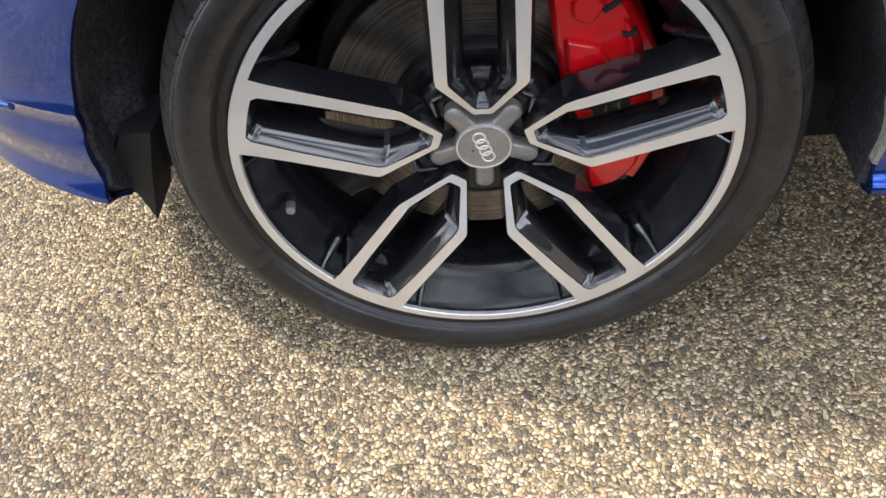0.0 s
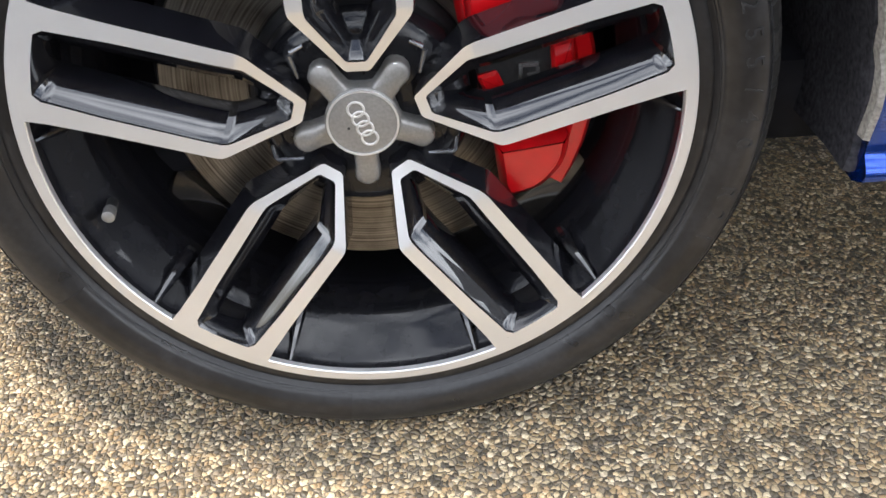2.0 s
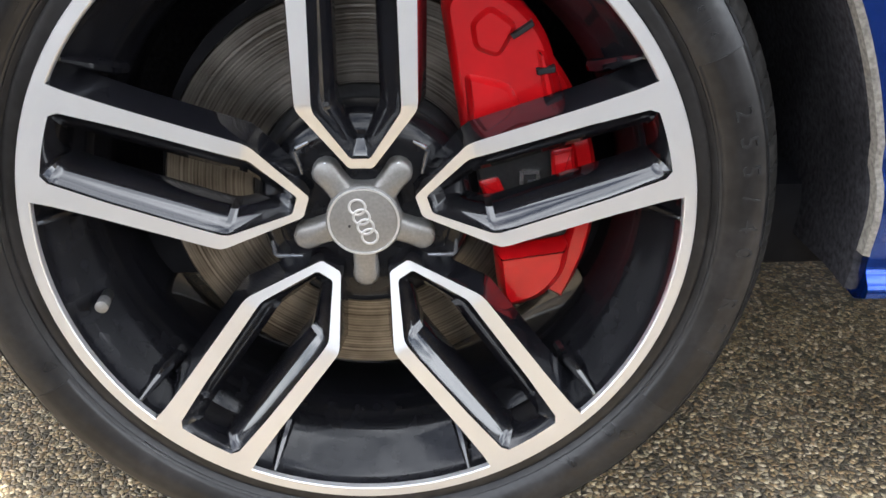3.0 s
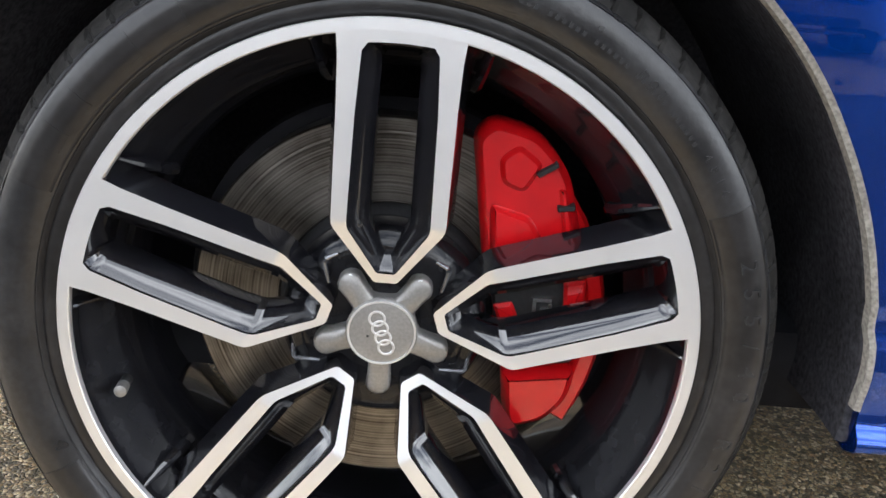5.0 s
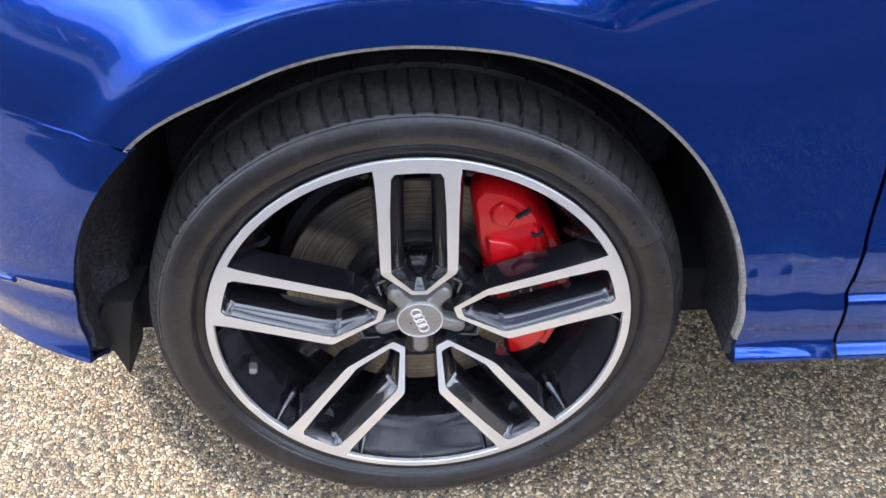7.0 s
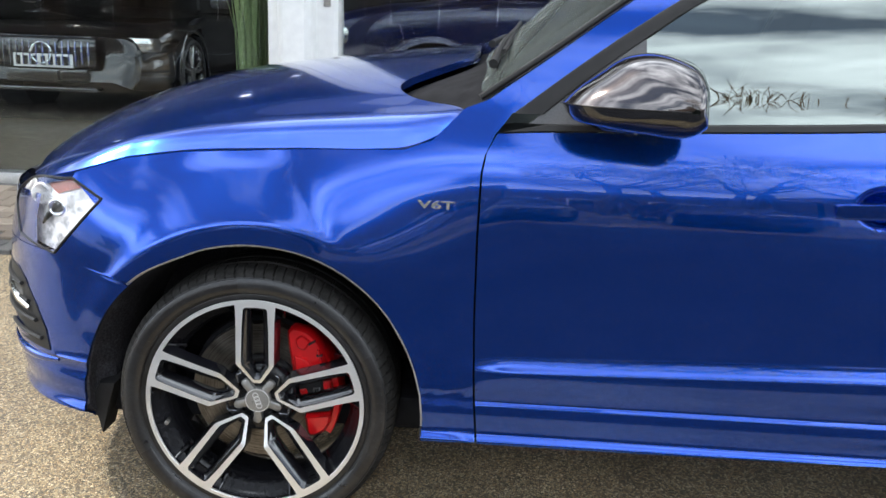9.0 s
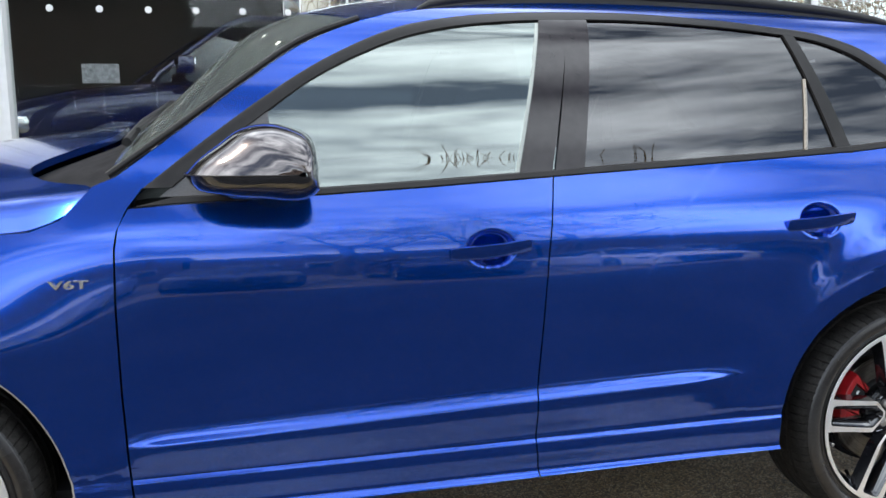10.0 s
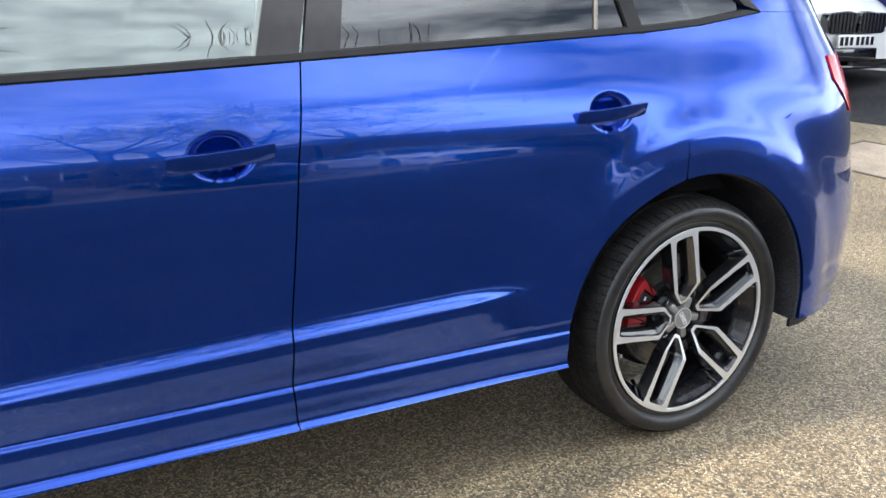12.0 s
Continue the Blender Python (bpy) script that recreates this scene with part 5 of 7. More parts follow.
# front bumper, lamp and grille
def bumper_grid(start, end_s, zs, front):
    rows = []
    for z in zs:
        x0 = start(z)
        xe = np.interp(z, *np.array(FRONT_X if front else REAR_X).T)
        xs_ = x0 + (xe - x0) * (1 - (1 - np.linspace(0, 1, 50)) ** 2.2) * 0.99999
        y = side_y(xs_, np.full(50, z))
        rows.append(np.stack([xs_, y, np.full(50, z)], -1))
    return np.stack(rows, 1)


arch_x = lambda z: -math.sqrt(max(np.interp(z, [0.262, 0.668], [0.474, 0.4345]) ** 2 - (z - 0.36) ** 2, 0.0)) if z < 0.668 else -0.309 - (z - 0.668) / 0.050 * 0.227
low_z = np.linspace(0.262, 0.720, 40)
pair("front_bumper", sheet(bumper_grid(arch_x, 1, low_z, True), (0, 0.012, 0), flip=False), PAINT, "blue front bumper")
nose = bumper_grid(lambda z: -0.60 if z < 0.8 else -0.60 + (z - 0.8) * 0.3, 1, np.linspace(0.722, 0.862, 20), True)
pair("front_fascia", sheet(nose), PAINT, "blue panel beside the grille")
def lamp_grid():
    a = smooth_line([(-0.396, 0.868), (-0.466, 0.792), (-0.536, 0.718)], 16)
    b = smooth_line([(-0.482, 0.912), (-0.63, 0.895), (-0.715, 0.825), (-0.680, 0.742)], 16)
    c = np.stack([a * (1 - t) + b * t for t in np.linspace(0, 1, 24)], 1)
    return on_side(c)


LG = lamp_grid()
lamp = pair("headlight", sheet(LG + (0.0, 0.022, 0), (0, 0.01, 0)), LAMP_BOWL, "bright silver headlight reflector")
pair("headlight_lens", sheet(LG + (0, -0.001, 0), (0, 0.004, 0)), LENS, "clear headlight lens")
rim_line = np.concatenate([LG[:, 0], LG[-1, 1:], LG[::-1, -1][1:], LG[0, ::-1][1:]]) + (0, -0.001, 0)
pair("headlight_seal", tube([tuple(p) for p in rim_line], 0.0035, 6), TRIM, "thin black seal round the lens")
for q, r, mat, name, label in ((0.40, 0.020, LAMP_SILVER, "lamp_projector", "small round lamp projector"), (0.70, 0.026, LAMP_BOWL, "lamp_bowl", "round silver lamp bowl")):
    c = LG[7, int(q * 23)]
    pair(name, moved(lathe([(0.0001, 0.016), (r * 0.5, 0.010), (r * 0.85, 0.003), (r, 0.001), (r + 0.003, 0.004), (r + 0.003, 0.02)], 24), Matrix.Translation((float(c[0]), float(c[1]) + 0.006, float(c[2])))), mat, label)
AMBER = material("indicator_strip", (0.42, 0.12, 0.08), 0.25, grain=0.01, grain_amount=0.2)
pair("indicator_strip", sheet(LG[1:6, 13:22] + (0, 0.016, 0), (0, 0.004, 0)), AMBER, "reddish indicator strip")
L = np.array([LG[6 + k, 9] for k in range(6)]) + (0, 0.012, 0)
pair("lamp_fin", tube([tuple(p) for p in L], [0.003, 0.006, 0.008, 0.007, 0.005, 0.003], 8), TRIM, "dark curved fin in the headlight")
fog = pair("fog_grille", sheet(on_side(np.stack([np.stack([np.linspace(a, b, 14), np.full(14, z)], -1) for a, b, z in ((-0.575, -0.72, 0.445), (-0.585, -0.86, 0.50), (-0.62, -0.885, 0.56), (-0.665, -0.882, 0.62), (-0.70, -0.86, 0.645))], 1)) + (0, -0.003, 0), (0, 0.012, 0)), PLASTIC, "black bumper grille")
for z, x0, x1 in ((0.475, -0.60, -0.76), (0.520, -0.62, -0.84), (0.565, -0.65, -0.86), (0.605, -0.68, -0.86)):
    xs_ = np.linspace(x0, x1, 10)
    pair("grille_fin", tube([tuple(p) for p in on_side(np.stack([xs_, np.full(10, z)], -1)) + (0, -0.009, 0)], 0.006, 6), PLASTIC, "black grille fin")
xs_ = np.linspace(-0.645, -0.76, 10)
pair("fog_lamp_trim", tube([tuple(p) for p in on_side(np.stack([xs_, np.linspace(0.545, 0.575, 10)], -1)) + (0, -0.004, 0)], list(0.005 + 0.009 * np.sin(np.pi * np.linspace(0.1, 0.9, 10))), 10), CHROME, "chrome fin in the bumper grille")
xs_ = np.linspace(-0.545, -0.80, 16)
pair("bumper_edge", tube([tuple(p) for p in on_side(np.stack([xs_, 0.425 - 0.012 * np.sin(np.linspace(0, 3.1, 16))], -1)) + (0, 0.002, 0)], list(0.004 + 0.012 * np.sin(np.pi * np.linspace(0.05, 0.95, 16))), 10), PAINT, "blue lip under the bumper grille")
for k in range(7):
    mesh_part("grille_slat", *tube([(-0.83, YC - 0.42, 0.58 + 0.045 * k), (-0.885, YC, 0.58 + 0.045 * k), (-0.83, YC + 0.42, 0.58 + 0.045 * k)], 0.010, 6), PLASTIC, CAR)

# rear bumper, lamps and tailgate
rear_arch = lambda z: 2.807 + math.sqrt(max(RA ** 2 - (z - 0.36) ** 2, 0.0)) if z < 0.60 else 3.175 + (z - 0.60) * 1.0
pair("rear_bumper", sheet(bumper_grid(rear_arch, 1, np.linspace(0.300, 0.735, 34), False), (0, 0.012, 0), flip=True), PAINT, "blue rear bumper")
pair("bumper_reflector", sheet(on_side(np.stack([np.stack([np.linspace(3.66, 3.712, 10), np.full(10, z)], -1) for z in (0.50, 0.545)], 1)) + (0, -0.004, 0), (0, 0.004, 0), flip=True), RED_LENS, "red bumper reflector")
pair("bumper_skirt", sheet(bumper_grid(lambda z: rear_arch(0.31), 1, np.linspace(0.262, 0.302, 8), False) + (-0.0, 0.030, 0), (0, 0.01, 0), flip=True), PLASTIC, "black lower bumper edge")
gate = bumper_grid(lambda z: np.interp(z, [0.735, 0.80, 0.93, 1.02, 1.095, 1.19, 1.235, 1.52], [3.415, 3.458, 3.458, 3.439, 3.473, 3.487, 3.437, 3.118]), 1, np.linspace(0.737, 1.515, 60), False)
pair("tailgate", sheet(gate, (0, 0.01, 0), flip=True), PAINT, "glossy blue tailgate")
pair("tail_lamp", sheet(on_side(np.stack([np.stack([np.linspace(a, b, 16), np.full(16, z)], -1) for a, b, z in ((3.365, 3.60, 1.098), (3.375, 3.635, 1.03), (3.425, 3.66, 0.985), (3.49, 3.68, 0.925))], 1)) + (0, -0.006, 0), (0, 0.006, 0), flip=True), RED_LENS, "red tail lamp")
spo = np.stack([np.stack([x0 + 0.06 * (1 - np.linspace(-1, 1, 31) ** 2), YC + np.linspace(-1, 1, 31) * hw, np.full(31, z) + 0.03 * (1 - np.linspace(-1, 1, 31) ** 2)], -1) for x0, hw, z in ((3.18, 0.60, 1.545), (3.27, 0.585, 1.530), (3.275, 0.58, 1.520), (3.22, 0.575, 1.514))], 0)
mesh_part("roof_spoiler", *sheet(spo), PAINT, CAR, "blue roof spoiler")

pair("spoiler_fin", sheet(on_side(np.stack([np.stack([np.linspace(a, b, 10), np.linspace(c, d, 10)], -1) for a, b, c, d in ((3.150, 3.300, 1.520, 1.508), (3.175, 3.325, 1.500, 1.486), (3.205, 3.340, 1.476, 1.466))], 1)) + (0, -0.004, 0), (0, 0.006, 0), flip=True), GLOSS_BLACK, "gloss black spoiler end")
shut = on_side(smooth_line([(3.12, 1.513), (3.25, 1.399), (3.35, 1.312), (3.447, 1.224), (3.487, 1.185), (3.480, 1.10)], 30))
pair("tailgate_seam", tube([tuple(p) for p in shut + (0, -0.0005, 0)], 0.0026, 6), TRIM, "dark tailgate shut line")

# small parts: badge
cu = bpy.data.curves.new("badge", "FONT")
cu.body, cu.size, cu.extrude, cu.resolution_u, cu.align_x = "V6T", 0.038, 0.002, 3, "CENTER"
cu.offset = 0.0011
bme = bpy.data.meshes.new_from_object(bpy.data.objects.new("badge", cu))
bme.transform(Matrix.Translation((0.448, float(side_y(0.448, 0.896)) - 0.002, 0.893)) @ pose(0, 0, 0, 90, 0, 0) @ Matrix.Diagonal((1.35, 0.72, 1, 1)))
bme.materials.clear()
bme.materials.append(LAMP_SILVER)
badge = new("wing_badge", bme)
badge.parent = CAR
tagged(badge, "small chrome letter badge")

# underbody and cabin
part("underbody", box(1.40, YC, 0.30, 3.9, 1.60, 0.10, 0.03), DARK, CAR)
part("cabin_floor", box(1.75, YC, 0.72, 2.9, 1.50, 0.06, 0.02), LEATHER, CAR)
part("dashboard", box(0.78, YC, 1.02, 0.42, 1.46, 0.16, 0.06), LEATHER, CAR)
part("bulkhead", box(0.50, YC, 0.80, 0.06, 1.6, 0.52, 0.02), DARK, CAR)


# ---- forecourt details ----
def on_ground(x, y, up=0.0):
    return float(ground_height(np.array(x, float), np.array(y, float))) + up


def ground_patch(xs, ys, up):
    X, Y = np.meshgrid(xs, ys, indexing="ij")
    P = np.stack([X, Y, ground_height(X, Y) + up], -1)
    return sheet(P, (0, 0, -0.05))


V, Fc = ground_patch(np.r_[np.linspace(7.30, 16, 36), np.linspace(17, 60, 20)], np.r_[np.linspace(-40, -4, 14), np.linspace(-3, 14, 60), np.linspace(15, 60, 16)], 0.006)
tagged(mesh_part("road", V, Fc, ASPHALT), "dark grey asphalt parking area behind the gravel", "road", kind="structure")
V, Fc = ground_patch(np.r_[np.linspace(-40, -3, 12), np.linspace(-2, 7.2, 30)], np.linspace(-7.3, -0.62, 20), 0.005)
tagged(mesh_part("road", V, Fc, ASPHALT), "dark asphalt lane beside the gravel strip", "road", kind="structure")
WHITE_LINE = material("worn_white_line", (0.62, 0.62, 0.60), 0.7, grain=0.02, grain_amount=0.3)
for x in (9.32, 11.9, 14.5):
    V, Fc = ground_patch(np.array([x - 0.05, x + 0.05]), np.linspace(2.2, 7.5, 30), 0.011)
    tagged(mesh_part("bay_line", V, Fc, WHITE_LINE), "worn white parking bay line on asphalt", "road marking", "bay lines")
COVER = material("cast_cover", (0.26, 0.215, 0.17), 0.7, grain=0.01, grain_amount=0.4, bump=0.3, stain=0.2, stain_amount=0.2)
FRAME_DARK = material("dark_iron_frame", (0.10, 0.09, 0.08), 0.6, grain=0.02, grain_amount=0.3)
manhole = thing("manhole_cover", "rectangular inset access cover in the gravel", "manhole cover")
MX, MY = 6.08, 1.48
V, Fc = ground_patch(np.linspace(MX + 0.02, MX + 0.70, 8), np.linspace(MY + 0.02, MY + 0.88, 8), 0.005)
mesh_part("cover_plate", V, Fc, COVER, manhole)
for x0, x1, y0, y1 in ((0, 0.016, 0, 0.90), (0.704, 0.72, 0, 0.90), (0.016, 0.704, 0, 0.016), (0.016, 0.704, 0.884, 0.90)):
    V, Fc = ground_patch(np.linspace(MX + x0, MX + x1, 4), np.linspace(MY + y0, MY + y1, 4), 0.009)
    mesh_part("cover_frame", V, Fc, FRAME_DARK, manhole)

# ---- showroom building ----
FY = 3.50
FZ = on_ground(0, FY)
ALU = material("brushed_aluminium", (0.55, 0.55, 0.54), 0.35, 0.8, grain=0.01, grain_amount=0.1)
PANE = glass_material("showroom_glass", (0.80, 0.84, 0.83), ior=1.28)
DARK_WALL = material("dark_showroom_wall", (0.016, 0.014, 0.012), 0.7, grain=0.3, grain_amount=0.2, stain=1.5, stain_amount=0.3)
FLOOR_TILE = material("showroom_tile", (0.21, 0.175, 0.135), 0.22, grain=0.05, grain_amount=0.15, stain=0.6, stain_amount=0.15)
BOUNCE_FASCIA = material("fascia_reflector", (0.60, 0.60, 0.60), 0.4, grain=0.2, grain_amount=0.06)
CLADDING = material("grey_fascia", (0.16, 0.16, 0.165), 0.4, grain=0.2, grain_amount=0.06)


def block(name, x0, x1, y0, y1, z0, z1, mat, parent=None, label="", bevel=0.004):
    return part(name, box((x0 + x1) / 2, (y0 + y1) / 2, (z0 + z1) / 2, x1 - x0, y1 - y0, z1 - z0, bevel), mat, parent, label)


facade = thing("window_1", "tall glazed showroom front with aluminium frame", "glazed facade", kind="structure")
edges = [-9.5, -6.6, -3.9, -0.66, 2.2, 5.0, 6.55]
for a, b in zip(edges[:-1], edges[1:]):
    pn = block("pane", a + 0.03, b - 0.03, FY + 0.02, FY + 0.032, FZ + 0.07, 4.3, PANE, facade, bevel=0.0)
    pn.visible_shadow = False
for x in edges[1:-1]:
    block("mullion", x - 0.03, x + 0.03, FY, FY + 0.09, FZ + 0.07, 4.3, ALU, facade)
block("window_sill", -9.5, 6.55, FY - 0.035, FY + 0.10, FZ - 0.05, FZ + 0.07, ALU, facade, "pale grey aluminium sill")
# fascia is out of view; its pale colour is added to lighten windscreen reflections
tagged(block("fascia", -9.6, 7.1, FY - 0.3, FY + 0.3, 4.3, 5.4, BOUNCE_FASCIA), "unseen pale grey fascia, there to brighten the windscreen", "fascia", kind="structure")
tagged(block("roof_slab", -9.6, 7.0, FY + 0.3, 11.4, 4.6, 4.9, CLADDING), "flat grey showroom roof", "roof", kind="structure")
tagged(block("ceiling", -9.5, 6.9, FY + 0.32, 11.2, 4.50, 4.58, CLADDING), "grey showroom ceiling", "ceiling", kind="structure")
tagged(block("wall_north", -9.6, 1.6, 11.0, 11.25, 0.2, 4.6, DARK_WALL), "dark brown back wall of the showroom", "wall", kind="structure")
tagged(block("wall_west", -9.85, -9.6, FY, 11.25, 0.2, 4.9, DARK_WALL), "dark brown end wall of the showroom", "wall", kind="structure")
xs, ys = np.linspace(-9.5, 6.9, 20), np.r_[np.linspace(FY + 0.1, 4.7, 8), np.linspace(5.0, 11.0, 6)]
X, Y = np.meshgrid(xs, ys, indexing="ij")
P = np.stack([X, Y, FZ + 0.03 + 0.26 * smoothstep(FY + 0.1, 4.8, Y)], -1)
tagged(mesh_part("floor", *sheet(P, (0, 0, -0.06)), FLOOR_TILE), "glossy brown showroom floor", "floor", kind="structure")
FLOOR_Z = FZ + 0.29
SPOT = material("lit_spot_lens", (0.9, 0.9, 0.88), 0.4, emit=(1.0, 0.95, 0.86), emit_power=14.0)
spot = thing("ceiling_spot", "small lit round downlight in the showroom ceiling", "light", Matrix.Translation((-5.0, 5.5, 4.49)), "showroom downlights")
part("lens", (lambda bm: (bmesh.ops.create_cone(bm, cap_ends=True, segments=20, radius1=0.07, radius2=0.07, depth=0.02), bm)[1])(bmesh.new()), SPOT, spot)
part("bezel", (lambda bm: (bmesh.ops.create_cone(bm, cap_ends=True, segments=20, radius1=0.09, radius2=0.085, depth=0.012), bm)[1])(bmesh.new()), ALU, spot)
for x in (-5.0, -2.5, 0.0, 2.5):
    for y in (5.5, 8.0):
        if (x, y) != (-5.0, 5.5):
            copy_thing(spot, Matrix.Translation((x, y, 4.49)))


def pillar(x, y, w, label):
    p = thing("pillar", label, "pillar")
    prof = [(-w / 2, 0.0), (-w / 2, -0.06), (-w * 0.40, -0.075), (-w * 0.36, -0.075), (-w * 0.30, -0.15), (-w * 0.22, -0.185), (w * 0.08, -0.185), (w * 0.16, -0.15), (w * 0.20, -0.085), (w * 0.26, -0.075), (w * 0.44, -0.075), (w / 2, -0.06), (w / 2, 0.12), (-w / 2, 0.12)]
    zb = on_ground(x, y) - 0.05
    n = len(prof)
    V = [(x + a, y + b, z) for z in (zb, 4.31) for a, b in prof]
    Fc = [(i, (i + 1) % n, n + (i + 1) % n, n + i) for i in range(n)] + [tuple(range(n))[::-1], tuple(range(n, 2 * n))]
    shaft = mesh_part("shaft", V, Fc, PILLAR_WHITE, p, sharp=25)
    block("switch_plate", x + w * 0.30, x + w * 0.40, y - 0.083, y - 0.074, 1.45, 1.60, LIP, p, "small grey plate")
    return p


pillar(-0.66, FY - 0.03, 0.44, "white moulded pillar on the showroom front")
pillar(6.27, FY + 0.20, 0.37, "white corner pillar of the showroom")
block("corner_pane", 5.90, 6.06, FY + 0.24, FY + 0.27, on_ground(6.3, FY), 4.3, CLADDING, facade)
# row of small white dots on the glass
DOT = material("white_film_dot", (0.8, 0.8, 0.78), 0.6, grain=0.01, grain_amount=0.05)
for k in range(22):
    V, Fc = lathe([(0.0001, 0.0), (0.020, 0.0005), (0.021, 0.003)], 16)
    mesh_part("film_dot", *moved((V, Fc), Matrix.Translation((-0.2 + 0.28 * k, FY + 0.015, 1.965))), DOT, facade)
# green plant behind the glass
LEAF = material("green_leaf", (0.19, 0.26, 0.11), 0.5, grain=0.02, grain_amount=0.3)
plant = thing("pot_plant", "tall green grass plant in a dark pot", "plant")
V, Fc = lathe([(0.0001, 0.0), (0.15, 0.0), (0.19, 0.45), (0.17, 0.45), (0.16, 0.40), (0.0001, 0.40)], 24)
mesh_part("pot", *moved((V, Fc), Matrix.Translation((-1.30, 4.55, FLOOR_Z)) @ pose(0, 0, 0, 90, 0, 0)), PLASTIC, plant)
rng = random.Random(5)
blades = []
for k in range(130):
    a, r = rng.uniform(0, 6.28), rng.uniform(0, 0.13)
    x0, y0 = -1.30 + r * math.cos(a), 4.55 + r * math.sin(a)
    h, lean = rng.uniform(0.7, 1.35), rng.uniform(0.02, 0.22)
    w = 0.010
    pts = [(x0 + lean * math.cos(a) * t * t, y0 + lean * math.sin(a) * t * t, FLOOR_Z + 0.40 + h * t) for t in (0, 0.35, 0.7, 1)]
    ww = [w, w * 0.9, w * 0.6, 0.001]
    c, s = -math.sin(a + 0.5), math.cos(a + 0.5)
    V = [(p[0] + q * ww[i] * c, p[1] + q * ww[i] * s, p[2]) for i, p in enumerate(pts) for q in (-1, 1)]
    blades.append((V, [(2 * i, 2 * i + 1, 2 * i + 3, 2 * i + 2) for i in range(3)]))
tagged(mesh_part("leaf_blades", *merge(*blades), LEAF, plant), "long green leaf blades", kind="stuff")


# ---- other cars ----
def spoked_wheel(parent, x, y, r, turn_y, paint):
    m = pose(x, y, r, 0, 0, turn_y)
    tyre = mesh_part("tyre", *moved(lathe([(r * 0.79, 0.01), (r * 0.84, -0.006), (r * 0.93, 0.0), (r, 0.04), (r, 0.20), (r * 0.9, 0.23), (r * 0.6, 0.21)], 40), m), RUBBER, parent)
    mesh_part("rim", *moved(lathe([(r * 0.79, 0.004), (r * 0.76, 0.006), (r * 0.73, 0.03), (r * 0.70, 0.15), (0.02, 0.16)], 40), m), GLOSS_BLACK, tyre)
    arms = []
    for k in range(5):
        for da in (-9, 9):
            arms.append(moved(prism([(-0.014, 0.03), (0.014, 0.03), (0.018, r * 0.765), (-0.018, r * 0.765)], 0.012, 0.05, 0.004), m @ pose(0, 0, 0, 0, 72 * k + da, 0)))
    mesh_part("rim_spokes", *merge(*arms, moved(lathe([(0.0001, 0.01), (0.06, 0.012), (0.065, 0.05)], 20), m)), paint, tyre, "silver spoked rim face")


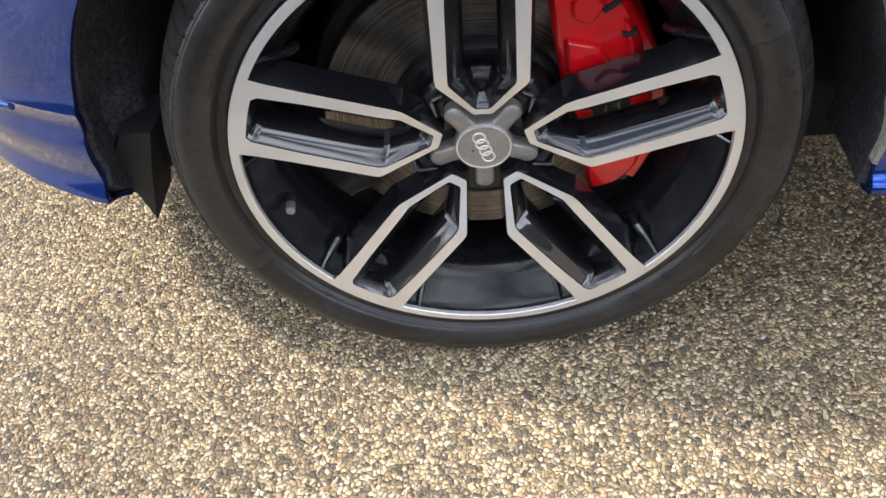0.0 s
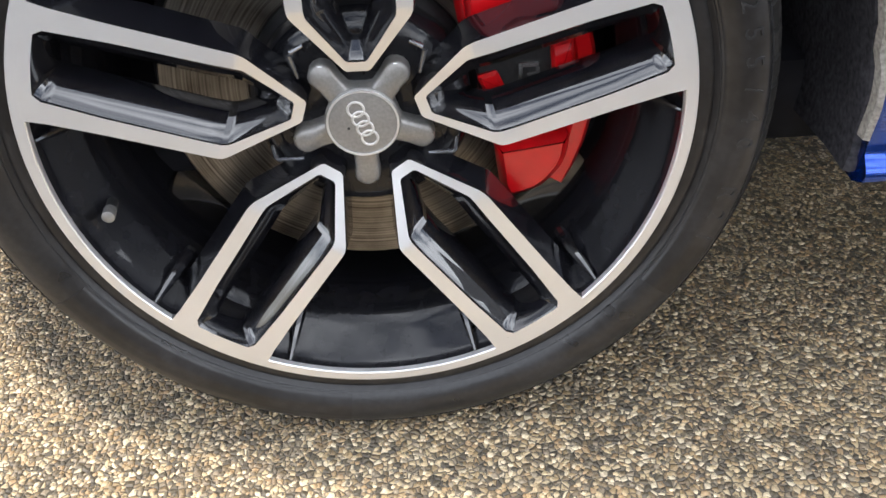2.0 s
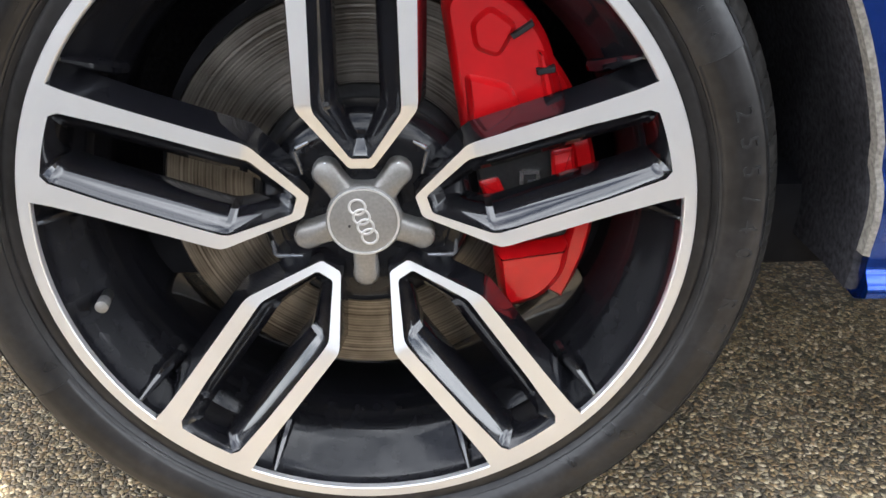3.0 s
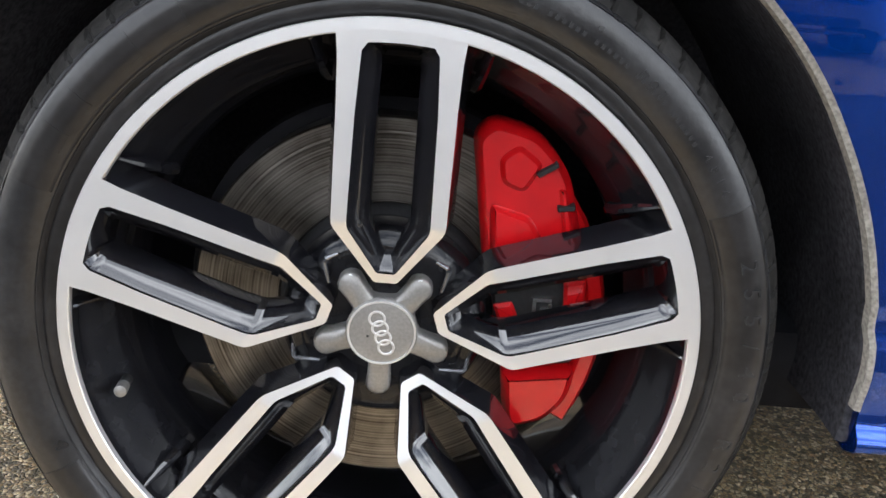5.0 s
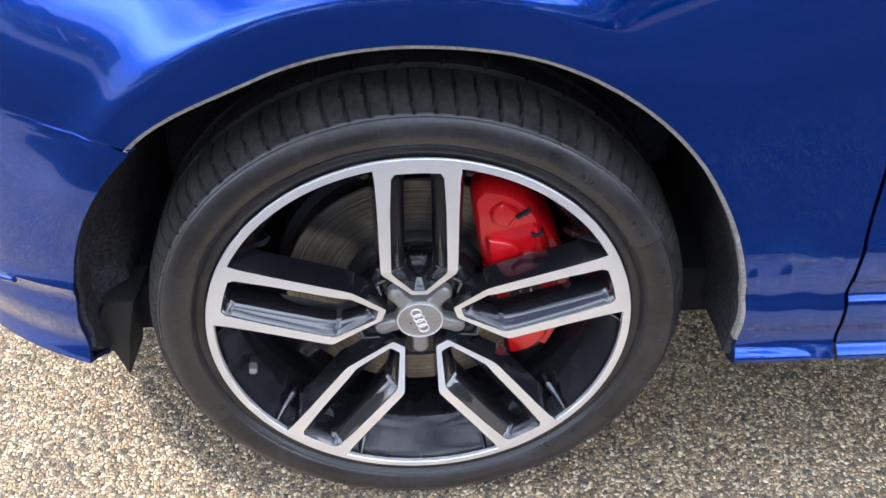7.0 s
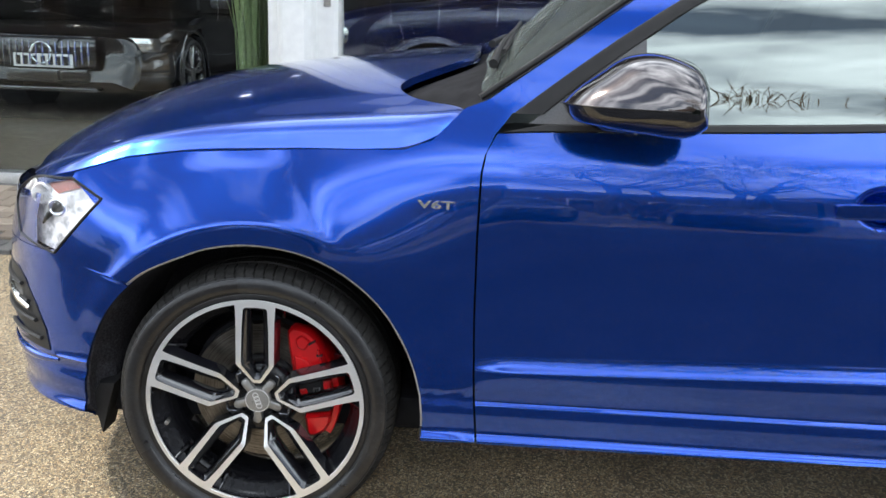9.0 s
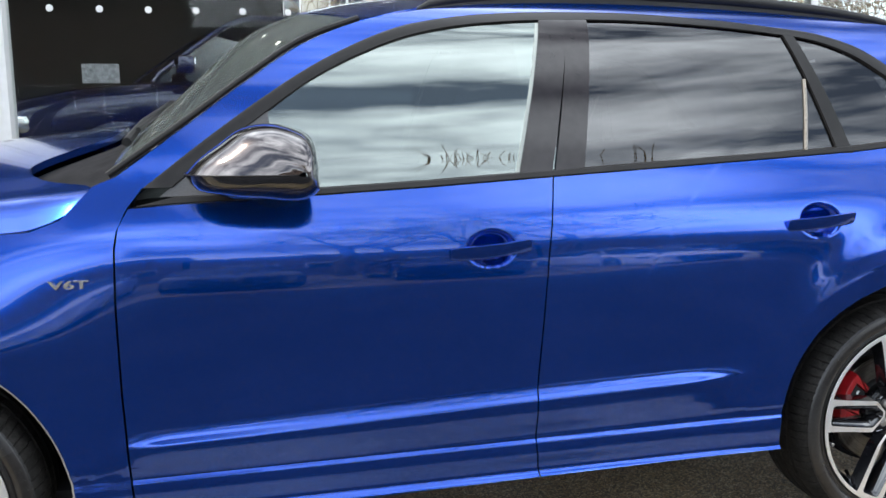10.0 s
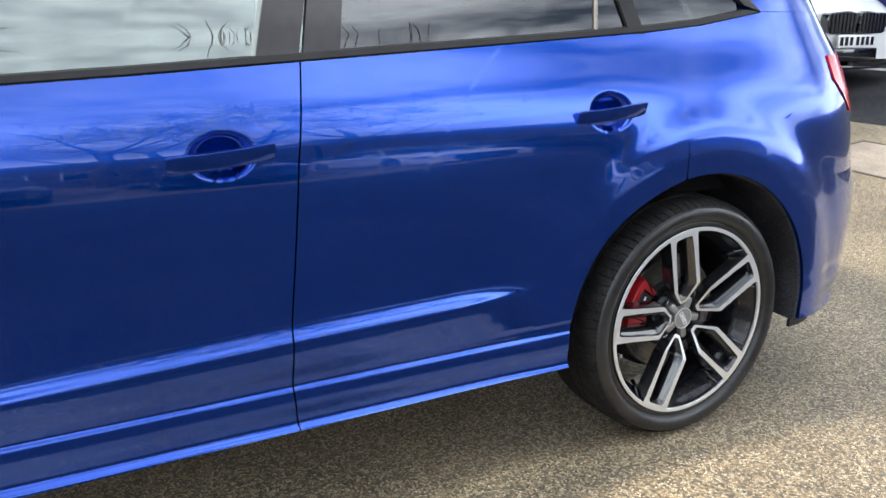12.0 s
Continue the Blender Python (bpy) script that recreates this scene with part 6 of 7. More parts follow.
def parked_car(name, label, place, L, W, H, paint, nose, deck, cabin, wheel_r, plate=True, category="car", grille="kidney"):
    """A car that heads along its own -x. nose, deck: (fraction of length, height) of the body's top; cabin: base front, roof front, roof rear, base rear as fractions."""
    car = thing(name, label, category, place)
    nx = L / 2 + 0.035
    dark_top = H > 1.7 and paint != WHITE_PAINT
    F_ = np.linspace(0, 1, 61)
    top = np.interp(F_, *np.array(deck).T)
    half = W / 2 * (1 - 0.15 * np.abs(2 * F_ - 1) ** 8)
    axles = (-L / 2 + 0.19 * L, -L / 2 + 0.80 * L)
    secs = []
    for f, t, w in zip(F_, top, half):
        x = -L / 2 + f * L
        low = 0.20 + 0.03 * abs(2 * f - 1) ** 12
        pts = [(w * 0.92, low), (w * 0.985, low + 0.08), (w * 0.99, low + 0.22), (w * 0.975, (low + t) / 2 + 0.05), (w, t - 0.17), (w * 0.985, t - 0.09), (w * 0.93, t - 0.03), (w * 0.80, t), (w * 0.4, t + 0.02), (0, t + 0.025)]
        p = smooth_line(pts, 28)
        full = np.concatenate([np.stack([-p[:, 0], p[:, 1]], -1), np.stack([p[::-1][1:, 0], p[::-1][1:, 1]], -1)])
        bow = 0.16 * (1 - (full[:, 0] / (W / 2)) ** 2)
        xx = np.full(len(full), x) - (bow * smoothstep(0.15, 0.0, f) - bow * smoothstep(0.85, 1.0, f)) - 0.05 * smoothstep(0.06, 0, f) * np.clip((full[:, 1] - 0.5) / 0.3, -1, 1) * -1
        secs.append(np.stack([xx, full[:, 0], full[:, 1]], -1))
    # rounded nose and tail
    mid_ = np.array((0.0, 0.0, 0.50))
    def cap_row(sec, k, dx):
        return (sec - mid_) * (1, k, k) + mid_ + (dx, 0, 0)
    secs = [cap_row(secs[0], 0.80, -0.035), cap_row(secs[0], 0.93, -0.022)] + secs + [cap_row(secs[-1], 0.93, 0.022), cap_row(secs[-1], 0.80, 0.035)]
    P = np.stack(secs)
    V = P.reshape(-1, 3)
    Fc = [f for f in grid(P) if not any(abs(V[q][1]) > W * 0.36 and math.hypot(V[q][0] - a, V[q][2] - wheel_r) < wheel_r * 1.13 for q in f for a in axles)]
    n = P.shape[1]
    Fc += [tuple(range(n)), tuple((len(secs) - 1) * n + i for i in range(n))[::-1]]
    body = mesh_part("body", V, Fc, paint, car)
    # cabin: glass sides, screens and a painted roof
    a, b, c, d = cabin
    zs = lambda f: np.interp(f, *np.array(deck).T)
    wb, wr = W / 2 * 0.90, W / 2 * 0.66
    K = [(a, 0.0), (a + (b - a) * 0.5, 0.52), (b, 0.97), (b + (c - b) * 0.3, 1.0), (b + (c - b) * 0.7, 0.99), (c, 0.95), (c + (d - c) * 0.5, 0.55), (d, 0.0)]
    KS = np.array(K)
    sf = np.linspace(a, d, 61)
    sh = np.interp(sf, KS[:, 0], KS[:, 1])
    sh = np.convolve(np.pad(sh, 3, mode="edge"), np.ones(7) / 7, mode="valid")
    sh = np.minimum(sh * 1.02, 1.0)
    sh[0] = sh[-1] = 0.0
    S = np.stack([sf, sh], -1)
    rows = []
    for f, h in S:
        z0 = zs(f) - 0.01
        zr = z0 + (H - z0) * max(h, 0.0)
        w1 = wb + (wr - wb) * max(h, 0)
        k = np.linspace(0, 1, 8)
        y = wb + (w1 - wb) * k
        z = z0 + (zr - z0) * k
        side = np.stack([y, z], -1)
        topc = np.stack([w1 * np.linspace(0.93, 0, 7), zr + 0.035 * (1 - np.linspace(0.93, 0, 7) ** 2)], -1)
        p = np.concatenate([side, topc])
        full = np.concatenate([np.stack([-p[:, 0], p[:, 1]], -1), np.stack([p[::-1][1:, 0], p[::-1][1:, 1]], -1)])
        rows.append(np.stack([np.full(len(full), -L / 2 + f * L), full[:, 0], full[:, 1]], -1))
    R = np.stack(rows)
    V = R.reshape(-1, 3)
    nv = R.shape[1]
    roof_f, glass_f = [], []
    for f in grid(R):
        i, j = f[0] // nv, f[0] % nv
        is_top = 7 <= j < nv - 8
        on_roof = is_top and S[i, 1] > 0.93 and S[min(i + 1, 60), 1] > 0.93
        (roof_f if on_roof else glass_f).append(f)
    mesh_part("cabin_glass", V, glass_f, DARK_GLASS, car, "dark reflecting cabin glass")
    mesh_part("roof", V + np.array((0, 0, 0.004)), roof_f, GLOSS_BLACK if dark_top else paint, car)
    for s in (-1, 1):
        rail_pts = [(-L / 2 + f * L, s * (wb + (wr - wb) * max(h, 0) + 0.004), zs(f) + (H - zs(f)) * max(h, 0) + 0.004) for f, h in S]
        mesh_part("pillar_frame", *tube(rail_pts, 0.022, 8), GLOSS_BLACK if dark_top else paint, car)
        for f in (b + (c - b) * 0.48, c - 0.02):
            mesh_part("door_post", *tube([(-L / 2 + f * L, s * (wb + 0.002), zs(f)), (-L / 2 + f * L, s * (wr + 0.004), H - 0.01)], 0.028, 8), DARK, car)
        f = a + (b - a) * 0.30
        mirror_ = part("wing_mirror", box(-L / 2 + f * L, s * (W / 2 + 0.07), zs(f) + 0.10, 0.13, 0.20, 0.14, 0.045), paint if H < 1.6 else GLOSS_BLACK, car)
        part("mirror_glass", box(-L / 2 + f * L + 0.066, s * (W / 2 + 0.07), zs(f) + 0.10, 0.006, 0.15, 0.10, 0.002), CHROME, mirror_)
        for f in (b + (c - b) * 0.40, c - 0.05):
            part("door_handle", box(-L / 2 + f * L, s * (W / 2 * 0.995), zs(f) - 0.14, 0.20, 0.035, 0.028, 0.010), paint, car)
        zl = zs(0.03)
        lamp_ = part("headlight", box(-L / 2 + 0.115, s * W * 0.385, zl - 0.13, 0.30, 0.30, 0.13, 0.04), LAMP_SILVER, car, "clear headlight")
        part("lamp_shade", box(-L / 2 + 0.080, s * W * 0.36, zl - 0.13, 0.24, 0.14, 0.09, 0.03), GLOSS_BLACK, lamp_)
        part("tail_lamp", box(L / 2 - 0.025 * L, s * W * 0.39, zs(0.97) - 0.16, 0.14, 0.26, 0.14, 0.03), RED_LENS, car)
        for ax in axles:
            spoked_wheel(car, ax, s * W / 2 * 0.985, wheel_r, 180 if s > 0 else 0, LAMP_SILVER)
        for ax in axles:
            V2, F2 = lathe([(wheel_r * 1.11, 0.05), (wheel_r * 1.11, -0.008), (wheel_r * 1.14, -0.018), (wheel_r * 1.24, -0.010), (wheel_r * 1.32, 0.02)], 64)
            F2 = [f for f in F2 if all(V2[q][2] > -wheel_r * 0.55 for q in f)]
            mesh_part("arch_trim", *moved((V2, F2), pose(ax, s * W / 2 * 0.985, wheel_r, 0, 0, 180 if s > 0 else 0)), paint, car)
        for ax in axles:
            mesh_part("arch_liner", *moved(lathe([(wheel_r * 1.16, 0.03), (wheel_r * 1.16, 0.30), (0.05, 0.30)], 32), pose(ax, s * W / 2 * 0.985, wheel_r, 0, 0, 180 if s > 0 else 0)), DARK, car)
    zn = zs(0.02)
    if grille == "kidney":
        for s in (-1, 1):
            g = mesh_part("grille", *moved(prism(rounded([(0.02, -0.10), (0.02, 0.085), (0.12, 0.10), (0.40, 0.080), (0.42, 0.0), (0.37, -0.10)], 0.03), -0.03, 0.05, 0.01), pose(-nx - 0.135, 0, zn - 0.14, 0, 0, -90) @ Matrix.Diagonal((s, 1, 1, 1))), GLOSS_BLACK, car, "black kidney-shaped grille")
            for q in range(7):
                mesh_part("grille_bar", *moved(tube([(s * (0.06 + q * 0.05), -0.035, -0.085), (s * (0.06 + q * 0.05), -0.035, 0.08)], 0.005, 6), pose(-nx - 0.135, 0, zn - 0.14, 0, 0, -90)), PLASTIC, g)
    else:
        g = part("grille", box(-nx - 0.13, 0, zn - 0.19, 0.08, 0.92, 0.26, 0.05), GLOSS_BLACK, car, "black grille with chrome bars")
        for q in range(15):
            mesh_part("grille_bar", *tube([(-nx - 0.178, -0.40 + q * 0.057, zn - 0.29), (-nx - 0.178, -0.40 + q * 0.057, zn - 0.09)], 0.007, 6), CHROME, g)
        mesh_part("emblem_ring", *moved(lathe([(0.088 + 0.008 * math.cos(t), 0.008 * math.sin(t)) for t in np.linspace(0, 6.283, 8, endpoint=False)], 32, closed=True), pose(-nx - 0.20, 0, zn - 0.19, 0, 0, -90)), CHROME, g, "plain chrome ring")
    part("lower_intake", box(-nx - 0.105, 0, 0.33, 0.06, 0.72, 0.12, 0.02), GLOSS_BLACK, car)
    part("lower_lip", box(-nx - 0.06, 0, 0.215, 0.16, W * 0.46, 0.035, 0.012), GLOSS_BLACK, car)
    if plate:
        pl = part("number_plate", box(-nx - 0.172, 0, 0.455, 0.014, 0.52, 0.112, 0.004), WHITE_PAINT, car, "white number plate")
        for q in range(7):
            part("plate_bar", box(-nx - 0.181, -0.20 + q * 0.066 + (0.02 if q > 3 else 0), 0.455, 0.004, 0.040, 0.075), GLOSS_BLACK, pl)
    return car


PAINT_SUV = material("deep_blue_paint", (0.014, 0.016, 0.17), 0.25, 0.5, 1.0, 0.02, grain=0.002, grain_amount=0.1)
PAINT_BLACK = material("black_car_paint", (0.010, 0.010, 0.012), 0.2, 0.3, 1.0, 0.02, grain=0.002, grain_amount=0.1)
PAINT_NAVY = material("navy_car_paint", (0.007, 0.011, 0.055), 0.25, 0.4, 1.0, 0.02, grain=0.002, grain_amount=0.1)
saloon = [(0, 0.66), (0.04, 0.76), (0.12, 0.84), (0.28, 0.93), (0.60, 0.95), (0.85, 0.96), (0.96, 0.94), (1, 0.86)]
suv = [(0, 0.86), (0.04, 0.99), (0.12, 1.06), (0.27, 1.13), (0.60, 1.16), (0.9, 1.17), (1, 1.05)]
coupe = [(0, 0.70), (0.04, 0.82), (0.12, 0.92), (0.28, 1.04), (0.60, 1.07), (0.85, 1.07), (0.96, 1.04), (1, 0.92)]
parked_car("white_car", "white saloon car parked nose out on asphalt", pose(8.17, 6.05, on_ground(8.0, 4.0) + 0.05, 0, 0, 90), 4.55, 1.83, 1.52, WHITE_PAINT, 0, coupe, (0.29, 0.45, 0.70, 0.90), 0.33)
tall = [(0, 0.92), (0.04, 1.06), (0.12, 1.15), (0.27, 1.24), (0.60, 1.28), (0.9, 1.29), (1, 1.10)]
parked_car("blue_suv", "deep blue large sport utility car on asphalt", pose(10.5, 5.07, on_ground(9.6, 4.0), 0, 0, 90), 4.85, 2.0, 1.74, PAINT_SUV, 0, tall, (0.25, 0.38, 0.88, 0.985), 0.40, category="car", grille="bars")
parked_car("white_suv", "white off-road car parked far back", pose(12.4, 8.9, on_ground(12.4, 8.9), 0, 0, 70), 4.6, 1.9, 2.0, WHITE_PAINT, 0, tall, (0.25, 0.34, 0.93, 0.985), 0.38, grille="bars")
parked_car("black_car", "black car with a chrome barred grille inside the showroom", pose(-3.30, 7.72, FLOOR_Z, 0, 0, 90), 4.7, 1.85, 1.44, PAINT_BLACK, 0, saloon, (0.27, 0.42, 0.70, 0.90), 0.34, grille="bars")
hatch = [(0, 0.80), (0.04, 0.91), (0.12, 1.00), (0.28, 1.07), (0.60, 1.09), (0.90, 1.09), (1, 0.95)]
parked_car("navy_car", "dark navy hatchback inside the showroom", pose(1.21, 5.66, FLOOR_Z, 0, 0, 12), 4.4, 1.82, 1.57, PAINT_NAVY, 0, hatch, (0.24, 0.40, 0.86, 0.97), 0.34, plate=False, grille="bars")
CARD = material("grey_price_card", (0.30, 0.30, 0.31), 0.6, grain=0.03, grain_amount=0.35)
part("price_card", box(-0.07, 4.47, 1.635, 0.25, 0.012, 0.135), CARD, None)
tagged(bpy.data.objects["price_card"], "pale grey price card propped on the navy car", "card")



# ---- across the lane: a parked row and low buildings that the paintwork mirrors ----
PAINT_GREY = material("grey_car_paint", (0.10, 0.105, 0.11), 0.3, 0.5, 1.0, 0.02, grain=0.002, grain_amount=0.1)
for name, label, x, L_, W_, H_, mat, deck, cabin in (
        ("black_car", "black saloon car parked across the lane", -5.4, 4.6, 1.82, 1.46, PAINT_BLACK, saloon, (0.27, 0.42, 0.70, 0.90)),
        ("white_car", "white hatchback car parked across the lane", -2.3, 4.2, 1.80, 1.52, WHITE_PAINT, hatch, (0.24, 0.40, 0.86, 0.97)),
        ("grey_car", "grey estate car parked across the lane", 0.7, 4.5, 1.84, 1.50, PAINT_GREY, saloon, (0.27, 0.42, 0.86, 0.97)),
        ("navy_car", "navy hatchback car parked across the lane", 3.7, 4.2, 1.80, 1.55, PAINT_NAVY, hatch, (0.24, 0.40, 0.86, 0.97)),
        ("white_car", "white saloon car parked across the lane", 6.8, 4.6, 1.82, 1.47, WHITE_PAINT, saloon, (0.27, 0.42, 0.70, 0.90)),
        ("black_car", "black tall car parked across the lane", 9.9, 4.6, 1.90, 1.70, PAINT_BLACK, suv, (0.25, 0.36, 0.90, 0.985))):
    parked_car(name, label, pose(x, -10.4, 0.0, 0, 0, -90), L_, W_, H_, mat, 0, deck, cabin, 0.33, plate=False, grille="bars")
BRICK_DARK = material("brown_brick_wall", (0.17, 0.12, 0.09), 0.85, grain=0.08, grain_amount=0.3, stain=1.5, stain_amount=0.2)
for x, w, h in ((-19.0, 12.0, 4.2), (-6.8, 12.0, 5.4), (4.6, 10.4, 4.4), (16.4, 12.8, 5.8), (30.0, 14.0, 4.6)):
    unit_ = thing("low_building", "low brown brick building with a flat roof", "building", Matrix.Translation((x, -26.0, 0.0)), "low buildings across the lane")
    part("wall", box(0, 0, h / 2, w, 6.0, h, 0.02), BRICK_DARK, unit_)
    part("roof", box(0, 0, h + 0.12, w + 0.3, 6.4, 0.24, 0.03), CLADDING, unit_)
    for k in range(4):
        win = part("window", box((k - 1.5) * w / 4.4, 3.02, 1.9, w / 6.5, 0.10, 1.5, 0.02), WHITE_PAINT, unit_, "white window frame")
        part("pane", box((k - 1.5) * w / 4.4, 3.08, 1.9, w / 6.5 - 0.16, 0.02, 1.34, 0.004), DARK_GLASS, win)


# ---- distance: fence, trees and hedge ----
FENCE = material("tan_fence_board", (0.36, 0.26, 0.16), 0.8, grain=0.02, grain_amount=0.3, stain=0.4, stain_amount=0.25)
BARK = material("grey_bark", (0.13, 0.105, 0.08), 0.9, grain=0.02, grain_amount=0.4, bump=0.4)
TWIG = material("brown_twig", (0.20, 0.15, 0.09), 0.9, grain=0.05, grain_amount=0.4)
SHRUB = material("brown_shrub_leaf", (0.27, 0.22, 0.15), 0.8, grain=0.3, grain_amount=0.5)
RENDER_WALL = material("cream_render", (0.66, 0.62, 0.54), 0.8, grain=0.3, grain_amount=0.08, stain=2.0, stain_amount=0.1)
ROOF_TILE = material("grey_roof_tile", (0.16, 0.14, 0.13), 0.7, grain=0.2, grain_amount=0.2, bump=0.2)
HEDGE = material("dull_hedge_leaf", (0.085, 0.085, 0.035), 0.7, grain=0.1, grain_amount=0.5)


def bare_tree(x, y, h, seed, label, depths=5):
    tree = thing("bare_tree", label, "tree", group="bare trees")
    rng = random.Random(seed)
    z0 = on_ground(x, y) - 0.1
    limbs, twigs = [], []
    def grow(p, d, length, r, depth):
        pts, rad = [tuple(p)], [r]
        q, dd = Vector(p), Vector(d)
        for k in range(3):
            dd = (dd + Vector((rng.uniform(-1, 1), rng.uniform(-1, 1), rng.uniform(-0.3, 0.6))) * 0.22).normalized()
            q = q + dd * (length / 3)
            pts.append(tuple(q))
            rad.append(max(0.011 if depths > 4 else 0.014, r * (1 - 0.2 * (k + 1))))
        (limbs if depth < 2 else twigs).append(tube(pts, rad, 7 if depth < 2 else 3))
        if depth < depths:
            for _ in range(3 if depth < 4 else 4):
                a = Vector((rng.uniform(-1, 1), rng.uniform(-1, 1), rng.uniform(-0.25, 0.7))).normalized()
                grow(Vector(pts[rng.choice((2, 3, 3))]), (dd * 0.6 + a * 0.8).normalized(), length * rng.uniform(0.55, 0.75), rad[-1] * 0.75, depth + 1)
    grow(Vector((x, y, z0)), Vector((0, 0, 1)), h * 0.36, h * 0.022, 0)
    mesh_part("trunk", *merge(*limbs), BARK, tree)
    tagged(mesh_part("crown", *merge(*twigs), TWIG, tree), "fine bare twigs", kind="stuff")
    return tree


fence = thing("fence", "tan close-boarded timber fence far behind the cars", "fence")
for k in range(70):
    x = 6 + k * 0.42
    h = 1.9 + 0.05 * math.sin(k * 2.1)
    z = on_ground(x, 24)
    part("board", box(x, 24 + 0.01 * (k % 2), z + h / 2, 0.40, 0.03, h, 0.008), FENCE, fence)
first = [(9, 21.5, 6.5), (14.5, 22.5, 7.5), (20, 21.5, 6.0), (25, 20, 7.0), (4.5, 23, 6.5), (31, 17, 7)]
for k, (x, y, h) in enumerate(first):
    bare_tree(x, y, h, 11 + k, "leafless tree with pale brown twigs by the fence")
for k in range(9):
    bare_tree(-22 + k * 6.0 + (k % 3), -33 - 3 * (k % 2), 6.5 + (k * 37 % 5) * 0.6, 40 + k, "leafless tree across the car park", 4)
for k in range(8):
    x, y, h, seed = 3.0 + 0.78 * k, -16.0 - 0.5 * (k % 3), 12.5 + 0.4 * (k * 5 % 3), 71 + k
    bare_tree(x, y, h, seed, "tall leafless tree across the road")
# brown shrubs along the fence
rng = np.random.RandomState(8)
n = 60000
cx = rng.uniform(15.6, 48.0, n)
top = 5.0 + 0.9 * np.sin(cx * 0.7) + 0.6 * np.sin(cx * 1.9 + 1.0) + 0.35 * np.sin(cx * 4.3)
mid = np.stack([cx, 20.0 + rng.normal(0, 0.8, n), 1.1 + np.maximum(top, 1.2) * rng.uniform(0, 1, n) ** 0.7], -1)
unit = lambda v: v / np.linalg.norm(v, axis=1)[:, None]
long, wide = unit(rng.normal(0, 1, (n, 3))) * 0.11, unit(rng.normal(0, 1, (n, 3))) * 0.035
V = np.stack([mid - long, mid + wide, mid + long, mid - wide], 1).reshape(-1, 3)
Fc = [(4 * k, 4 * k + 1, 4 * k + 2, 4 * k + 3) for k in range(n)]
tagged(mesh_part("shrubs", V, Fc, SHRUB), "brown winter shrubs behind the fence", "shrubs", kind="stuff")


def terrace(x, y, w, h, label):
    """A plain rendered house with a pitched roof and two rows of windows."""
    house = thing("house", label, "house", Matrix.Translation((x, y, 0.9)), "houses behind the shrubs")
    part("wall", box(0, 0, h / 2, w, 7.0, h, 0.02), RENDER_WALL, house)
    mesh_part("roof", *prism([(-w / 2 - 0.2, h), (w / 2 + 0.2, h), (w / 2 - 0.3, h + 1.9), (-w / 2 + 0.3, h + 1.9)], -3.7, 3.7, 0.02), ROOF_TILE, house)
    for row in range(2):
        for k in range(4):
            wx, wz = (k - 1.5) * w / 4.2, 1.5 + 2.7 * row
            win = part("window", box(wx, -3.52, wz, 1.25, 0.10, 1.25, 0.01), WHITE_PAINT, house, "white window frame")
            for q in (-1, 1):
                part("pane", box(wx + q * 0.29, -3.575, wz, 0.50, 0.02, 1.08, 0.004), DARK_GLASS, win)


for x, w, label in ((3.6, 9.0, "cream rendered house behind the showroom"), (13.2, 9.0, "cream rendered house beside brown shrubs")):
    terrace(x, 31.0, w, 5.6, label)
# low hedge across the car park
rng = np.random.RandomState(3)
n = 16000
cx, cz = rng.uniform(-45, 50, n), rng.uniform(0, 1, n) ** 0.8 * (1.9 + 0.5 * np.sin(np.arange(n)))
cy = -38 + rng.normal(0, 0.6, n)
V, Fc = [], []
for k in range(n):
    a = Vector(rng.normal(0, 1, 3)).normalized() * 0.11
    b = Vector(rng.normal(0, 1, 3)).normalized() * 0.11
    p = Vector((cx[k], cy[k], cz[k]))
    V += [tuple(p - a), tuple(p + b), tuple(p + a), tuple(p - b)]
    Fc.append((4 * k, 4 * k + 1, 4 * k + 2, 4 * k + 3))
tagged(mesh_part("hedge", V, Fc, HEDGE), "dull green hedge along the far edge", "hedge", kind="stuff")

# ---- brown block paving in front of the showroom ----
paving = thing("pavement", "brown herringbone block paving by the showroom", "pavement", kind="structure")
V, Fc = ground_patch(np.linspace(-7.0, 6.2, 40), np.linspace(2.36, FY - 0.02, 12), 0.004)
mesh_part("bedding", V, Fc, FRAME_DARK, paving)


